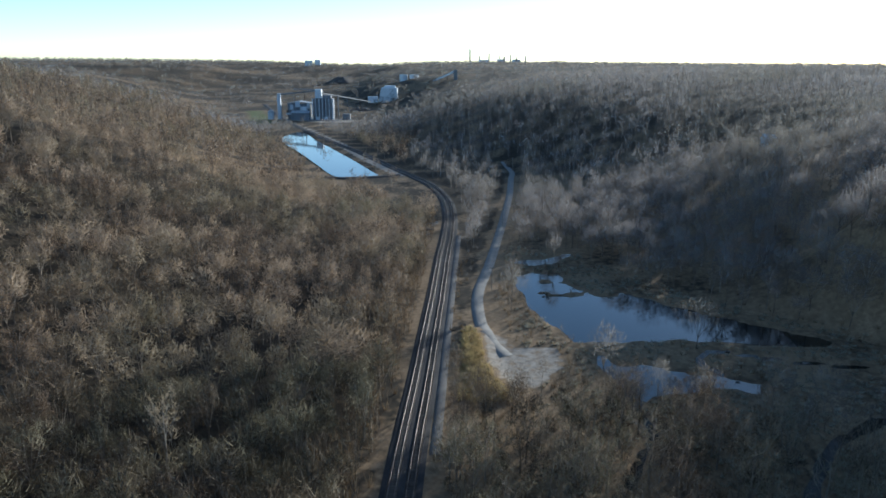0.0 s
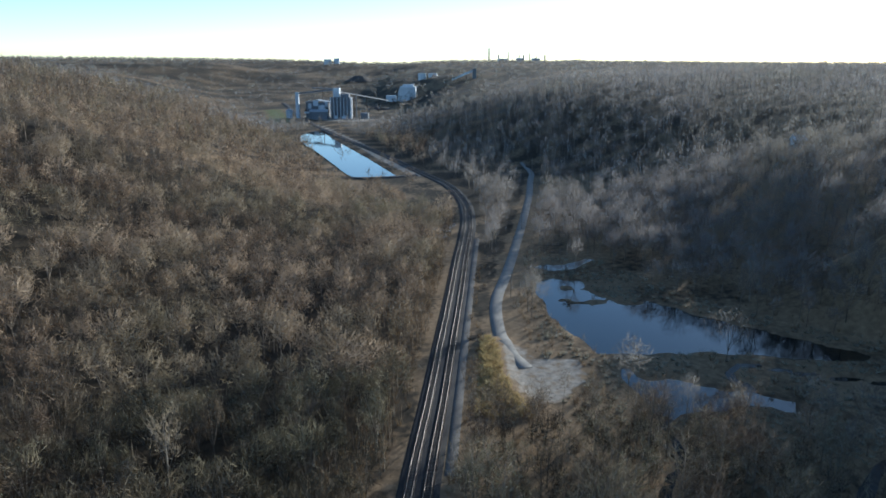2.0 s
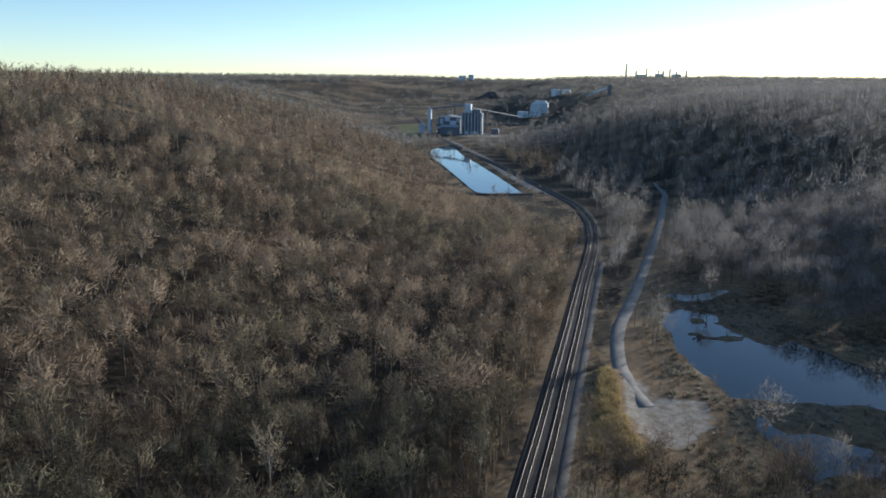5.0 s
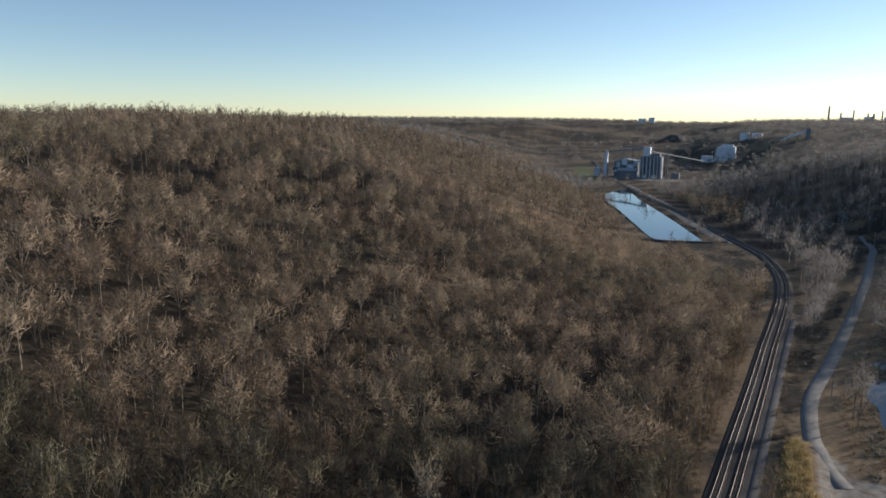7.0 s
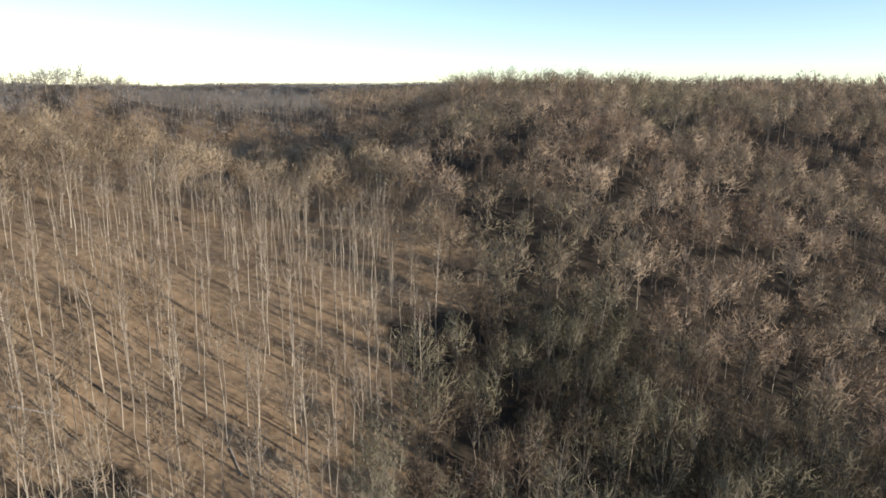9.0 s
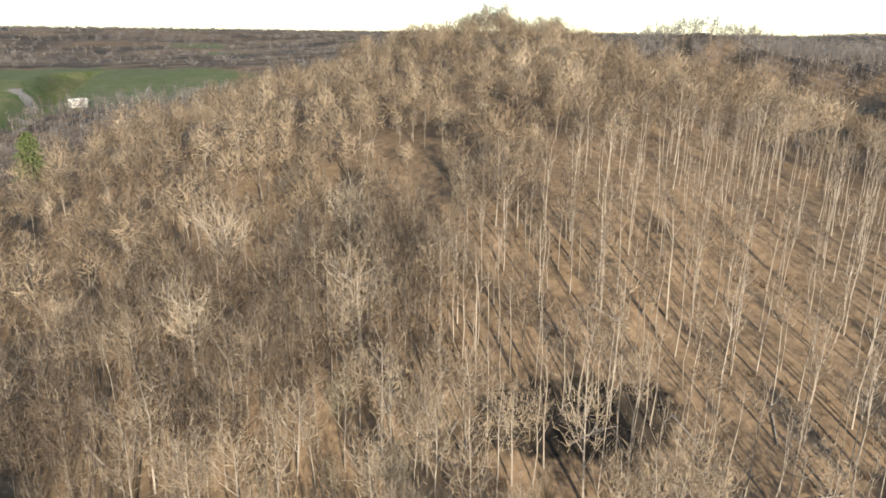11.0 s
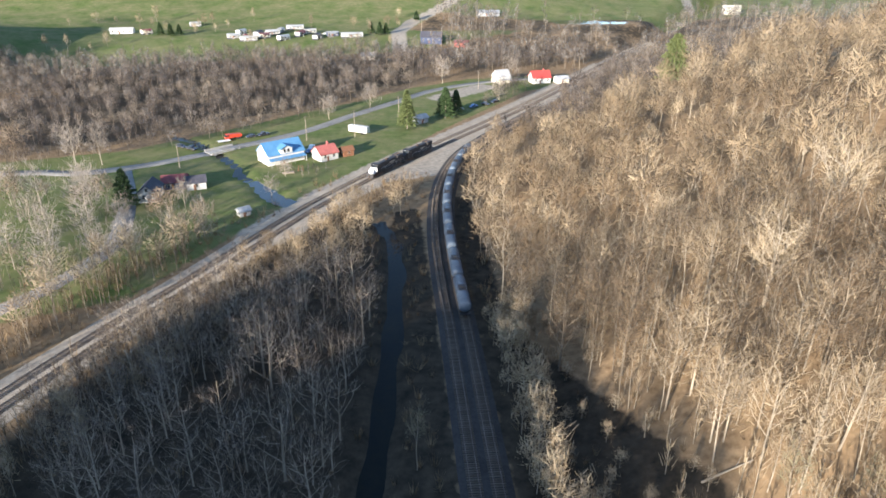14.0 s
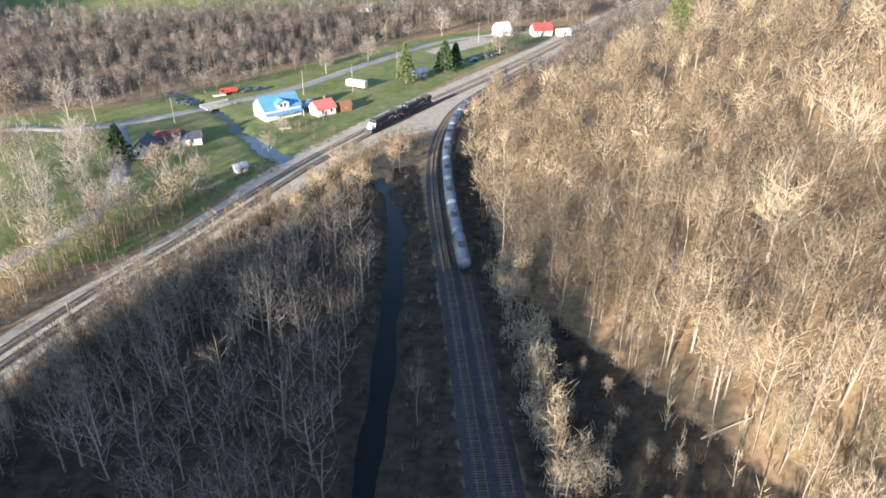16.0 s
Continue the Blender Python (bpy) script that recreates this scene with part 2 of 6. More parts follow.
    if sheer:
        # a blade stands for a spray of thin twigs, which lets part of the light through
        tl, ms = nd.new("ShaderNodeBsdfTranslucent"), nd.new("ShaderNodeMixShader")
        ms.inputs[0].default_value = sheer
        lk.new(out, tl.inputs["Color"])
        lk.new(b.outputs[0], ms.inputs[1])
        lk.new(tl.outputs[0], ms.inputs[2])
        lk.new(ms.outputs[0], nd["Material Output"].inputs["Surface"])
        if thin:
            # the gaps between the twigs of a spray
            tp, mt = nd.new("ShaderNodeBsdfTransparent"), nd.new("ShaderNodeMixShader")
            mt.inputs[0].default_value = thin
            lk.new(ms.outputs[0], mt.inputs[1])
            lk.new(tp.outputs[0], mt.inputs[2])
            lk.new(mt.outputs[0], nd["Material Output"].inputs["Surface"])
    if bump_size:
        bn, bp = nd.new("ShaderNodeTexNoise"), nd.new("ShaderNodeBump")
        bn.inputs["Scale"].default_value, bn.inputs["Detail"].default_value = 1.0 / bump_size, 5
        bp.inputs["Strength"].default_value, bp.inputs["Distance"].default_value = 0.8, bump_depth
        lk.new(tc.outputs["Object"], bn.inputs[0])
        lk.new(bn.outputs[0], bp.inputs["Height"])
        lk.new(bp.outputs[0], b.inputs["Normal"])
    return m


def ground_material():
    """Leaf litter, with grass, dark marsh that also carries painted shade, and bare gravel where the cover attribute
    says so.
    """
    m = bpy.data.materials.new("ground_cover")
    m.use_nodes = True
    nd, lk = m.node_tree.nodes, m.node_tree.links
    b = nd["Principled BSDF"]
    b.inputs["Roughness"].default_value, b.inputs["Specular IOR Level"].default_value = 1.0, 0.1
    tc = nd.new("ShaderNodeTexCoord")

    def tone(c0, c1, size, detail=6):
        n, r = nd.new("ShaderNodeTexNoise"), nd.new("ShaderNodeValToRGB")
        n.inputs["Scale"].default_value, n.inputs["Detail"].default_value, n.inputs["Roughness"].default_value = 1 / size, detail, 0.65
        r.color_ramp.elements[0].position, r.color_ramp.elements[1].position = 0.33, 0.67
        r.color_ramp.elements[0].color, r.color_ramp.elements[1].color = (*c0, 1), (*c1, 1)
        lk.new(tc.outputs["Object"], n.inputs[0])
        lk.new(n.outputs[0], r.inputs[0])
        return r.outputs[0]

    def mix(f, a, c):
        x = nd.new("ShaderNodeMix")
        x.data_type = "RGBA"
        lk.new(f, x.inputs["Factor"])
        lk.new(a, x.inputs["A"])
        lk.new(c, x.inputs["B"])
        return x.outputs["Result"]

    at = nd.new("ShaderNodeAttribute")
    at.attribute_name = "cover"
    sp = nd.new("ShaderNodeSeparateColor")
    lk.new(at.outputs["Color"], sp.inputs[0])
    wob = nd.new("ShaderNodeTexNoise")
    wob.inputs["Scale"].default_value, wob.inputs["Detail"].default_value = 0.35, 5
    lk.new(tc.outputs["Object"], wob.inputs[0])

    def ragged(channel):
        a, c = nd.new("ShaderNodeMath"), nd.new("ShaderNodeMapRange")
        a.operation = "ADD"
        lk.new(channel, a.inputs[0])
        lk.new(wob.outputs[0], a.inputs[1])
        c.inputs["From Min"].default_value, c.inputs["From Max"].default_value = 0.85, 1.15
        lk.new(a.outputs[0], c.inputs["Value"])
        return c.outputs[0]

    litter = mix(tone((0, 0, 0), (1, 1, 1), 11, 4), tone((0.115, 0.078, 0.045), (0.26, 0.18, 0.105), 2.2), tone((0.15, 0.1, 0.058), (0.35, 0.245, 0.145), 1.8))
    grass = mix(tone((0, 0, 0), (1, 1, 1), 15, 6), tone((0.055, 0.088, 0.022), (0.105, 0.142, 0.042), 4), tone((0.13, 0.135, 0.06), (0.21, 0.185, 0.095), 3))
    # marsh soil; the same dark tone paints shade on wooded ground
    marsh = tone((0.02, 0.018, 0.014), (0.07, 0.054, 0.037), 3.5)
    gravel = tone((0.23, 0.2, 0.165), (0.41, 0.355, 0.285), 1.6)
    col = mix(ragged(sp.outputs[0]), litter, grass)
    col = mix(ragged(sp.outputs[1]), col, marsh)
    col = mix(ragged(sp.outputs[2]), col, gravel)
    lk.new(col, b.inputs["Base Color"])
    bn, bp = nd.new("ShaderNodeTexNoise"), nd.new("ShaderNodeBump")
    bn.inputs["Scale"].default_value, bn.inputs["Detail"].default_value = 1.1, 6
    bp.inputs["Strength"].default_value, bp.inputs["Distance"].default_value = 0.35, 0.12
    lk.new(tc.outputs["Object"], bn.inputs[0])
    lk.new(bn.outputs[0], bp.inputs["Height"])
    lk.new(bp.outputs[0], b.inputs["Normal"])
    return m


def water_material(name, ior):
    m = material(name, (0.008, 0.011, 0.012), 0.04, (0.014, 0.015, 0.012), 9, spec=0.5)
    b, nd, lk = m.node_tree.nodes["Principled BSDF"], m.node_tree.nodes, m.node_tree.links
    b.inputs["IOR"].default_value = ior
    n, bp, tc = nd.new("ShaderNodeTexNoise"), nd.new("ShaderNodeBump"), nd.new("ShaderNodeTexCoord")
    n.inputs["Scale"].default_value = 0.9
    bp.inputs["Strength"].default_value, bp.inputs["Distance"].default_value = 0.12, 0.02
    lk.new(tc.outputs["Object"], n.inputs[0])
    lk.new(n.outputs[0], bp.inputs["Height"])
    lk.new(bp.outputs[0], b.inputs["Normal"])
    return m


GROUND = ground_material()
WATER = water_material("pond_water", 1.46)
CREEK_WATER = water_material("creek_water", 1.14)
BARK = material("pale_bark", (0.33, 0.28, 0.215), 0.95, (0.17, 0.136, 0.10), 9, random_mix=0.5, streak=(1, 1, 0.4), tone=True)
# lighter copy of the pale bark, with the sunlight put into its colour
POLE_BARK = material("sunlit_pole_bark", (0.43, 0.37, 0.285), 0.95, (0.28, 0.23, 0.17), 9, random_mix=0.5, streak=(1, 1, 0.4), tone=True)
DARK_BARK = material("grey_bark", (0.25, 0.205, 0.155), 0.95, (0.13, 0.10, 0.075), 9, random_mix=0.6, streak=(1, 1, 0.4), tone=True)
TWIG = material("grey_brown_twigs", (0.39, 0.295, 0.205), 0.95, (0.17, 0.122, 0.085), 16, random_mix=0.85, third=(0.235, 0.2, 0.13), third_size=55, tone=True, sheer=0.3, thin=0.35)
# paler copy of the twig colour, brightened for the sunlit slopes
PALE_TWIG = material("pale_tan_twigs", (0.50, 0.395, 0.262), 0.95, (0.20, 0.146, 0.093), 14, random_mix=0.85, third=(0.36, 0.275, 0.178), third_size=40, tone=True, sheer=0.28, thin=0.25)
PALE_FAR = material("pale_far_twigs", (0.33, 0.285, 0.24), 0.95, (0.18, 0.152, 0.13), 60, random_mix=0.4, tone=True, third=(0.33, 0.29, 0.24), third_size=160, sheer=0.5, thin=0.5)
GREY_TWIG = material("grey_twigs", (0.37, 0.315, 0.265), 0.95, (0.15, 0.124, 0.108), 16, random_mix=0.85, third=(0.28, 0.23, 0.18), third_size=35, tone=True, sheer=0.35, thin=0.35)
# twig brown with shade painted in, for the wye; the field hedge shares it
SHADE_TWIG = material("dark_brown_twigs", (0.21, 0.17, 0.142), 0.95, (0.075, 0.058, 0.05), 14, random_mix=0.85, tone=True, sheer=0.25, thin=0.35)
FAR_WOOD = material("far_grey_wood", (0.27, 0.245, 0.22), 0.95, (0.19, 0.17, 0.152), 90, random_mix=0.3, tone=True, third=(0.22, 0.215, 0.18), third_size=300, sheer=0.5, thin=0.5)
# dark olive tone; below the gravel lot it carries painted shade
OLIVE = material("olive_twigs", (0.21, 0.185, 0.118), 0.95, (0.065, 0.056, 0.036), 12, random_mix=0.85, third=(0.17, 0.118, 0.082), third_size=30, tone=True, sheer=0.2, thin=0.25)
# grey copy, lifted to stand in for haze on the eastern hill
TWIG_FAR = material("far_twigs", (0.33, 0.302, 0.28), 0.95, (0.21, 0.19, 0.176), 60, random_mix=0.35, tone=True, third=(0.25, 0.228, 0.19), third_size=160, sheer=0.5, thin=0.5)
CROWN = material("tan_twigs", (0.34, 0.265, 0.175), 0.95, (0.15, 0.108, 0.07), 11, random_mix=0.6, streak=(1, 1, 0.5), tone=True, sheer=0.2, thin=0.3)
SCRUB = material("dry_scrub", (0.30, 0.22, 0.13), 0.95, (0.15, 0.10, 0.06), 12, random_mix=0.5, tone=True, sheer=0.3, thin=0.3)
NEEDLE = material("pine_needles", (0.05, 0.085, 0.03), 0.85, (0.025, 0.045, 0.018), 2, random_mix=0.3)
NEEDLE_PALE = material("bright_pine_needles", (0.13, 0.155, 0.055), 0.85, (0.065, 0.082, 0.032), 2, random_mix=0.3)
BALLAST = material("ballast", (0.058, 0.053, 0.05), 1.0, (0.032, 0.029, 0.028), 5, bump_size=0.25, bump_depth=0.06)
PALE_BALLAST = material("pale_ballast", (0.40, 0.34, 0.265), 1.0, (0.25, 0.208, 0.16), 6, bump_size=0.25, bump_depth=0.06)
STEEL = material("rail_steel", (0.22, 0.185, 0.165), 0.55, (0.12, 0.09, 0.075), 3, metal=0.4)
SLEEPER = material("creosoted_wood", (0.085, 0.066, 0.052), 0.95, (0.15, 0.125, 0.10), 1.2, random_mix=0.4)
ASPHALT = material("worn_asphalt", (0.25, 0.24, 0.225), 0.95, (0.17, 0.16, 0.15), 7, bump_size=0.3, bump_depth=0.01)
GRAVEL = material("road_gravel", (0.27, 0.25, 0.22), 1.0, (0.18, 0.165, 0.148), 4, bump_size=0.3, bump_depth=0.03)
DULL_GRAVEL = material("coal_dusted_gravel", (0.16, 0.148, 0.135), 1.0, (0.09, 0.083, 0.076), 4, bump_size=0.3, bump_depth=0.03)

# ---- ground, water, ways ----
def mesh_object(name, verts, faces, mats, parent=None, label="", smooth_shade=False, slots=None):
    """Links a mesh from arrays of vertices and faces (of one size, or a list of lists)."""
    me = bpy.data.meshes.new(name)
    if isinstance(faces, np.ndarray):
        k = faces.shape[1]
        me.vertices.add(len(verts))
        me.vertices.foreach_set("co", np.asarray(verts, np.float32).ravel())
        me.loops.add(faces.size)
        me.loops.foreach_set("vertex_index", faces.astype(np.int32).ravel())
        me.polygons.add(len(faces))
        me.polygons.foreach_set("loop_start", np.arange(0, faces.size, k, dtype=np.int32))
        me.update(calc_edges=True)
    else:
        me.from_pydata([tuple(v) for v in verts], [], faces)
        me.update()
    for m in (mats if isinstance(mats, (list, tuple)) else [mats]):
        me.materials.append(m)
    if slots is not None:
        me.polygons.foreach_set("material_index", slots.astype(np.int32))
    if smooth_shade:
        me.shade_smooth()
    ob = new(name, me)
    if parent:
        ob.parent = parent
    if label:
        tagged(ob, label)
    return ob


def axis(fine, edge_lo, edge_hi, limit, grow=1.07):
    """Grid lines: an even step between the edges, then wider and wider to the limit."""
    mid = list(np.arange(edge_lo, edge_hi + 0.1, fine))
    lo, hi, s = [edge_lo], [edge_hi], fine
    while hi[-1] < limit:
        s = min(s * grow, 95)
        hi.append(hi[-1] + s)
    s = fine
    while lo[-1] > -limit:
        s = min(s * grow, 95)
        lo.append(lo[-1] - s)
    return np.array(lo[:0:-1] + mid + hi[1:])


gx, gy = axis(2.7, -150, 150, 4700, 1.09), axis(2.7, -330, 320, 4700, 1.034)
GX, GY = np.meshgrid(gx, gy)
GZ = height(GX, GY)
nx, ny = len(gx), len(gy)
idx = np.arange(nx * ny).reshape(ny, nx)
quads = np.stack([idx[:-1, :-1], idx[:-1, 1:], idx[1:, 1:], idx[1:, :-1]], -1).reshape(-1, 4)
ground = mesh_object("ground", np.stack([GX, GY, GZ], -1).reshape(-1, 3), quads, GROUND, smooth_shade=True)
tagged(ground, "rolling valley floor and hills of leaf litter, grass and marsh", "ground", kind="structure")


def band(d, w, soft=3.0):
    return smooth(w + soft, w - soft, d)


fx, fy = GX.ravel(), GY.ravel()
def area(poly, soft=2.0):
    d = dist(fx, fy, poly, True) * np.where(inside(fx, fy, poly), 1, -1)
    return smooth(-soft, soft, d)


g_ch = np.maximum.reduce([area(LAWN), area(FIELD_A), area(FIELD_B), 0.85 * area([(-130, -560), (230, -600), (230, -470), (-20, -500)])])
g_ch = np.maximum(g_ch, 0.9 * band(dist(fx, fy, [(-262, 1000), (-300, 1130), (-350, 1280)]), 16, 8))
far_patch = smooth(0.55, 0.8, ripple(fx, fy, 700, 17)) * smooth(900, 1500, np.hypot(fx, fy)) * smooth(0, -300, fy)
g_ch = np.maximum(g_ch, far_patch)
marsh_shade_ch = np.maximum.reduce([area([(28, 165), (26, 215), (30, 330), (60, 318), (105, 245), (150, 204), (150, 118), (70, 118)], 5) * 0.42,
                          0.75 * area([(-30, 400), (-50, 450), (-84, 536), (-40, 540), (0, 470), (2, 380)], 6)])
# wet floor between the railway lines, with its shade painted in
marsh_shade_ch = np.maximum(marsh_shade_ch, 1.7 * area([(-7, -150), (-2, -178), (14, -190), (40, -155), (62, -105), (85, -60), (100, 0), (100, 120), (10, 120), (-2, 60)], 8))
# western slope: shade between the crowns, painted on the ground
marsh_shade_ch = np.maximum(marsh_shade_ch, 1.4 * area([(-150, 40), (-62, 36), (-25, 90), (-14, 150), (-12, 330), (-60, 340), (-150, 260), (-190, 150)], 14))
marsh_shade_ch = np.maximum(marsh_shade_ch, 1.3 * area([(-62, 50), (-50, 430), (-430, 430), (-430, 110), (-230, 70), (-120, 60)], 20))
marsh_shade_ch = np.maximum(marsh_shade_ch, 0.95 * area([(190, -275), (112, -284), (92, -306), (62, -326), (36, -346), (10, -372), (-20, -400), (-40, -480), (60, -488), (190, -470)], 6))
marsh_shade_ch = np.maximum(marsh_shade_ch, 0.9 * area([(3, 215), (8, 218), (16, 300), (32, 400), (50, 540), (40, 600), (-30, 560), (2, 450), (8, 340)], 4))
marsh_shade_ch = np.maximum(marsh_shade_ch, 0.45 * area([(20, 240), (34, 340), (60, 520), (140, 520), (160, 220), (110, 240), (62, 262), (30, 300)], 8))
marsh_shade_ch = np.maximum(marsh_shade_ch, np.where(fy > 0, 0.72, 0.62) * smooth(380, 620, np.hypot(fx, fy)) * (1 - np.clip(g_ch, 0, 1)))
marsh_shade_ch = marsh_shade_ch * (0.55 + 0.6 * smooth(-0.6, 0.6, ripple(fx, fy, 40, 8)))
# dark patch in the hollow of the pole stand
marsh_shade_ch = np.maximum(marsh_shade_ch, 0.9 * area([(-80, -34), (-88, -16), (-98, -4), (-110, -10), (-104, -27), (-90, -38)], 6))
r_ch = np.maximum.reduce([0.62 * area(PAD, 1.5), band(dist(fx, fy, TRAIL), 6.0, 2.5), band(dist(fx, fy, [(-299, -800), (-327, -776), (-336, -735), (-330, -700), (-310, -665), (-290, -640)]), 3.5, 3.0),
                          band(dist(fx, fy, [(-35, 549), (-72, 640), (-118, 772), (-185, 935), (-215, 1000)]), 5, 3),
                          band(dist(fx, fy, [(-10, 352), (-12, 365), (-6, 378)]), 3, 3),
                          0.7 * band(dist(fx, fy, [(-170, 1080), (-240, 1120)]), 40, 20),
                          band(dist(fx, fy, DRIVE), 2.2, 1.5), area([(-3, -223), (-22, -229), (-30, -240), (-40, -256), (-62, -290), (-88, -328), (-60, -308), (-20, -254)], 2),
                          0.9 * band(dist(fx, fy, [(-36, -360), (-62, -386)]), 8, 4), band(dist(fx, fy, MAIN[6:14]), 9, 3)])
r_ch = r_ch * smooth(2.0, 4.0, dist(fx, fy, [(11, 214), (10.5, 196), (12, 182), (17, 170.5)]))
# shade painted beside the sidings and along the foot of the slope
marsh_shade_ch = np.maximum(marsh_shade_ch, 1.7 * area([(-11, -195), (-4, -192), (-4, -150), (10, -20), (-8, -10)], 3))
marsh_shade_ch = np.maximum(marsh_shade_ch, 1.1 * area([(-21, -205), (-29, -205), (-28, -120), (-44, -76), (-54, -46), (-32, -30), (-18, -30)], 4))
cover = np.stack([np.clip(g_ch, 0, 1), np.clip(marsh_shade_ch, 0, 1), np.clip(r_ch, 0, 1), np.ones_like(g_ch)], -1)
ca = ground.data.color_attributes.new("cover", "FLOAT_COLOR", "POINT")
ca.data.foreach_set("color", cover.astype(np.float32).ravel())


def water_sheet(name, outline, z, label):
    """A flat sheet of water a little wider than its bed; the banks rise through it."""
    bm = bmesh.new()
    f = bm.faces.new([bm.verts.new((x, y, z)) for x, y in outline])
    bmesh.ops.triangulate(bm, faces=[f])
    bmesh.ops.recalc_face_normals(bm, faces=bm.faces)
    me = bpy.data.meshes.new(name)
    bm.to_mesh(me)
    bm.free()
    me.materials.append(WATER)
    return tagged(new(name, me), label, "water", kind="structure")


def grown(poly, by):
    cx, cy = (sum(p[i] for p in poly) / len(poly) for i in (0, 1))
    out = []
    n = len(poly)
    for i in range(n):
        a, b = Vector(poly[i - 1]), Vector(poly[(i + 1) % n])
        t = (b - a).normalized()
        nrm = Vector((t.y, -t.x))
        p = Vector(poly[i])
        if inside(np.array([p.x + nrm.x * 0.5]), np.array([p.y + nrm.y * 0.5]), poly)[0]:
            nrm = -nrm
        out.append(tuple(p + nrm * by))
    return out


def strip(name, line, profile, mat, step=3.0, lift=None, parent=None):
    """Sweeps a cross-section of (across, up) along a smooth line; lift: height of the way."""
    pts = curve_points(line, step)
    rows = []
    for i, p in enumerate(pts):
        a, b = Vector(pts[max(0, i - 1)]), Vector(pts[min(len(pts) - 1, i + 1)])
        t = (b - a).normalized()
        side = Vector((t.y, -t.x))
        base = float(height(p[0], p[1])) if lift is None else lift
        rows.append([(p[0] + side.x * o, p[1] + side.y * o, base + u) for o, u in profile])
    k = len(profile)
    v = np.array(rows).reshape(-1, 3)
    n = len(rows)
    q = np.array([(i * k + j, i * k + j + 1, (i + 1) * k + j + 1, (i + 1) * k + j) for i in range(n - 1) for j in range(k - 1)])[:, ::-1]
    return mesh_object(name, v, q, mat, parent, smooth_shade=False)


def ribbon(line, w):
    pts = curve_points(line, 4)
    left, right = [], []
    for i, p in enumerate(pts):
        t = (Vector(pts[min(len(pts) - 1, i + 1)]) - Vector(pts[max(0, i - 1)])).normalized()
        left.append((p[0] - t.y * w, p[1] + t.x * w))
        right.append((p[0] + t.y * w, p[1] - t.x * w))
    return left, right


def water_ribbon(name, line, w, z, label):
    left, right = ribbon(line, w)
    n = len(left)
    v = [(x, y, z) for x, y in left + right]
    ob = mesh_object(name, v, [[i, n + i, n + i + 1, i + 1] for i in range(n - 1)], WATER if line is STREAM else CREEK_WATER)
    return tagged(ob, label, "water", kind="structure")


water_sheet("water", grown(POND_A, 3.5), -0.3, "still marsh pond that mirrors the bare trees")
water_sheet("water", grown(POND_B, 3.5), -0.31, "small pool of a marsh creek")
water_sheet("water", grown(POND_C, 3.0), -0.29, "shallow pool among dead reeds")
water_sheet("water", [tuple(p) for p in curve_points(FAR_POND + FAR_POND[:1], 8)[:-1]], 0.4, "long settling pond below the coal plant")
water_sheet("water", grown(SOUTH_POND, 5), 11.35, "pale farm pond at the field's edge")
water_ribbon("water", CREEK, 3.0, -0.33, "creek between mown lawns")
water_sheet("water", grown(POOL, 2.0), -0.325, "dark pool of the creek beside the railway bank")
water_ribbon("water", DITCH, 3.0, -0.34, "dark still ditch between railway banks")
water_ribbon("water", BROOK, 2.4, -0.36, "small brook between dead reeds")
water_ribbon("water", STREAM, 4.4, -0.35, "winding creek in the marsh")
water_ribbon("water", LOOP, 2.6, -0.36, "narrow bend of a marsh creek")
water_ribbon("water", SIDE, 2.8, -0.37, "narrow creek under bare trees")

# ---- railway ----
BED = [(-5.6, -0.5), (-4.2, 0.35), (4.2, 0.35), (5.8, -0.4)]
tagged(strip("ballast_bed", TRACKS, BED, BALLAST, 4, 0.15), "grey stone ballast under two tracks", "ballast", kind="structure")
tagged(strip("ballast_bed", MAIN, [(-8.5, -0.5), (-6.2, 0.33), (5.8, 0.33), (9.0, -0.4)], [PALE_BALLAST], 4, 0.15), "pale worn ballast of the main line", "ballast", kind="structure")
tagged(strip("service_track", [(-1.6, 140), (-0.2, 172), (1.5, 210), (3.6, 256), (5.9, 305), (8.2, 350)],
             [(-1.6, -0.3), (-1.2, 0.22), (1.2, 0.22), (1.6, -0.3)], DULL_GRAVEL, 4, 0.2), "gravel strip beside the railway", "track", kind="structure")


def offset_line(line, off):
    left, right = ribbon(line, abs(off))
    return left if off < 0 else right


SLEEPER_V = [(-0.115, -1.3, 0), (0.115, -1.3, 0), (0.115, 1.3, 0), (-0.115, 1.3, 0), (-0.1, -1.28, 0.16), (0.1, -1.28, 0.16), (0.1, 1.28, 0.16), (-0.1, 1.28, 0.16)]
SLEEPER_F = [[4, 5, 6, 7], [0, 1, 5, 4], [1, 2, 6, 5], [2, 3, 7, 6], [3, 0, 4, 7]]
sleeper_mesh = bpy.data.meshes.new("sleeper")
sleeper_mesh.from_pydata(SLEEPER_V, [], SLEEPER_F)
sleeper_mesh.materials.append(SLEEPER)


def along(line, gap):
    """Places and headings an even gap apart on a line."""
    pts = [Vector(p) for p in line]
    out, need = [], 0.0
    for a, b in zip(pts, pts[1:]):
        d = (b - a).length
        if d < 1e-6:
            continue
        while need <= d:
            p = a + (b - a) * (need / d)
            out.append((p.x, p.y, math.atan2(b.y - a.y, b.x - a.x)))
            need += gap
        need -= d
    return out


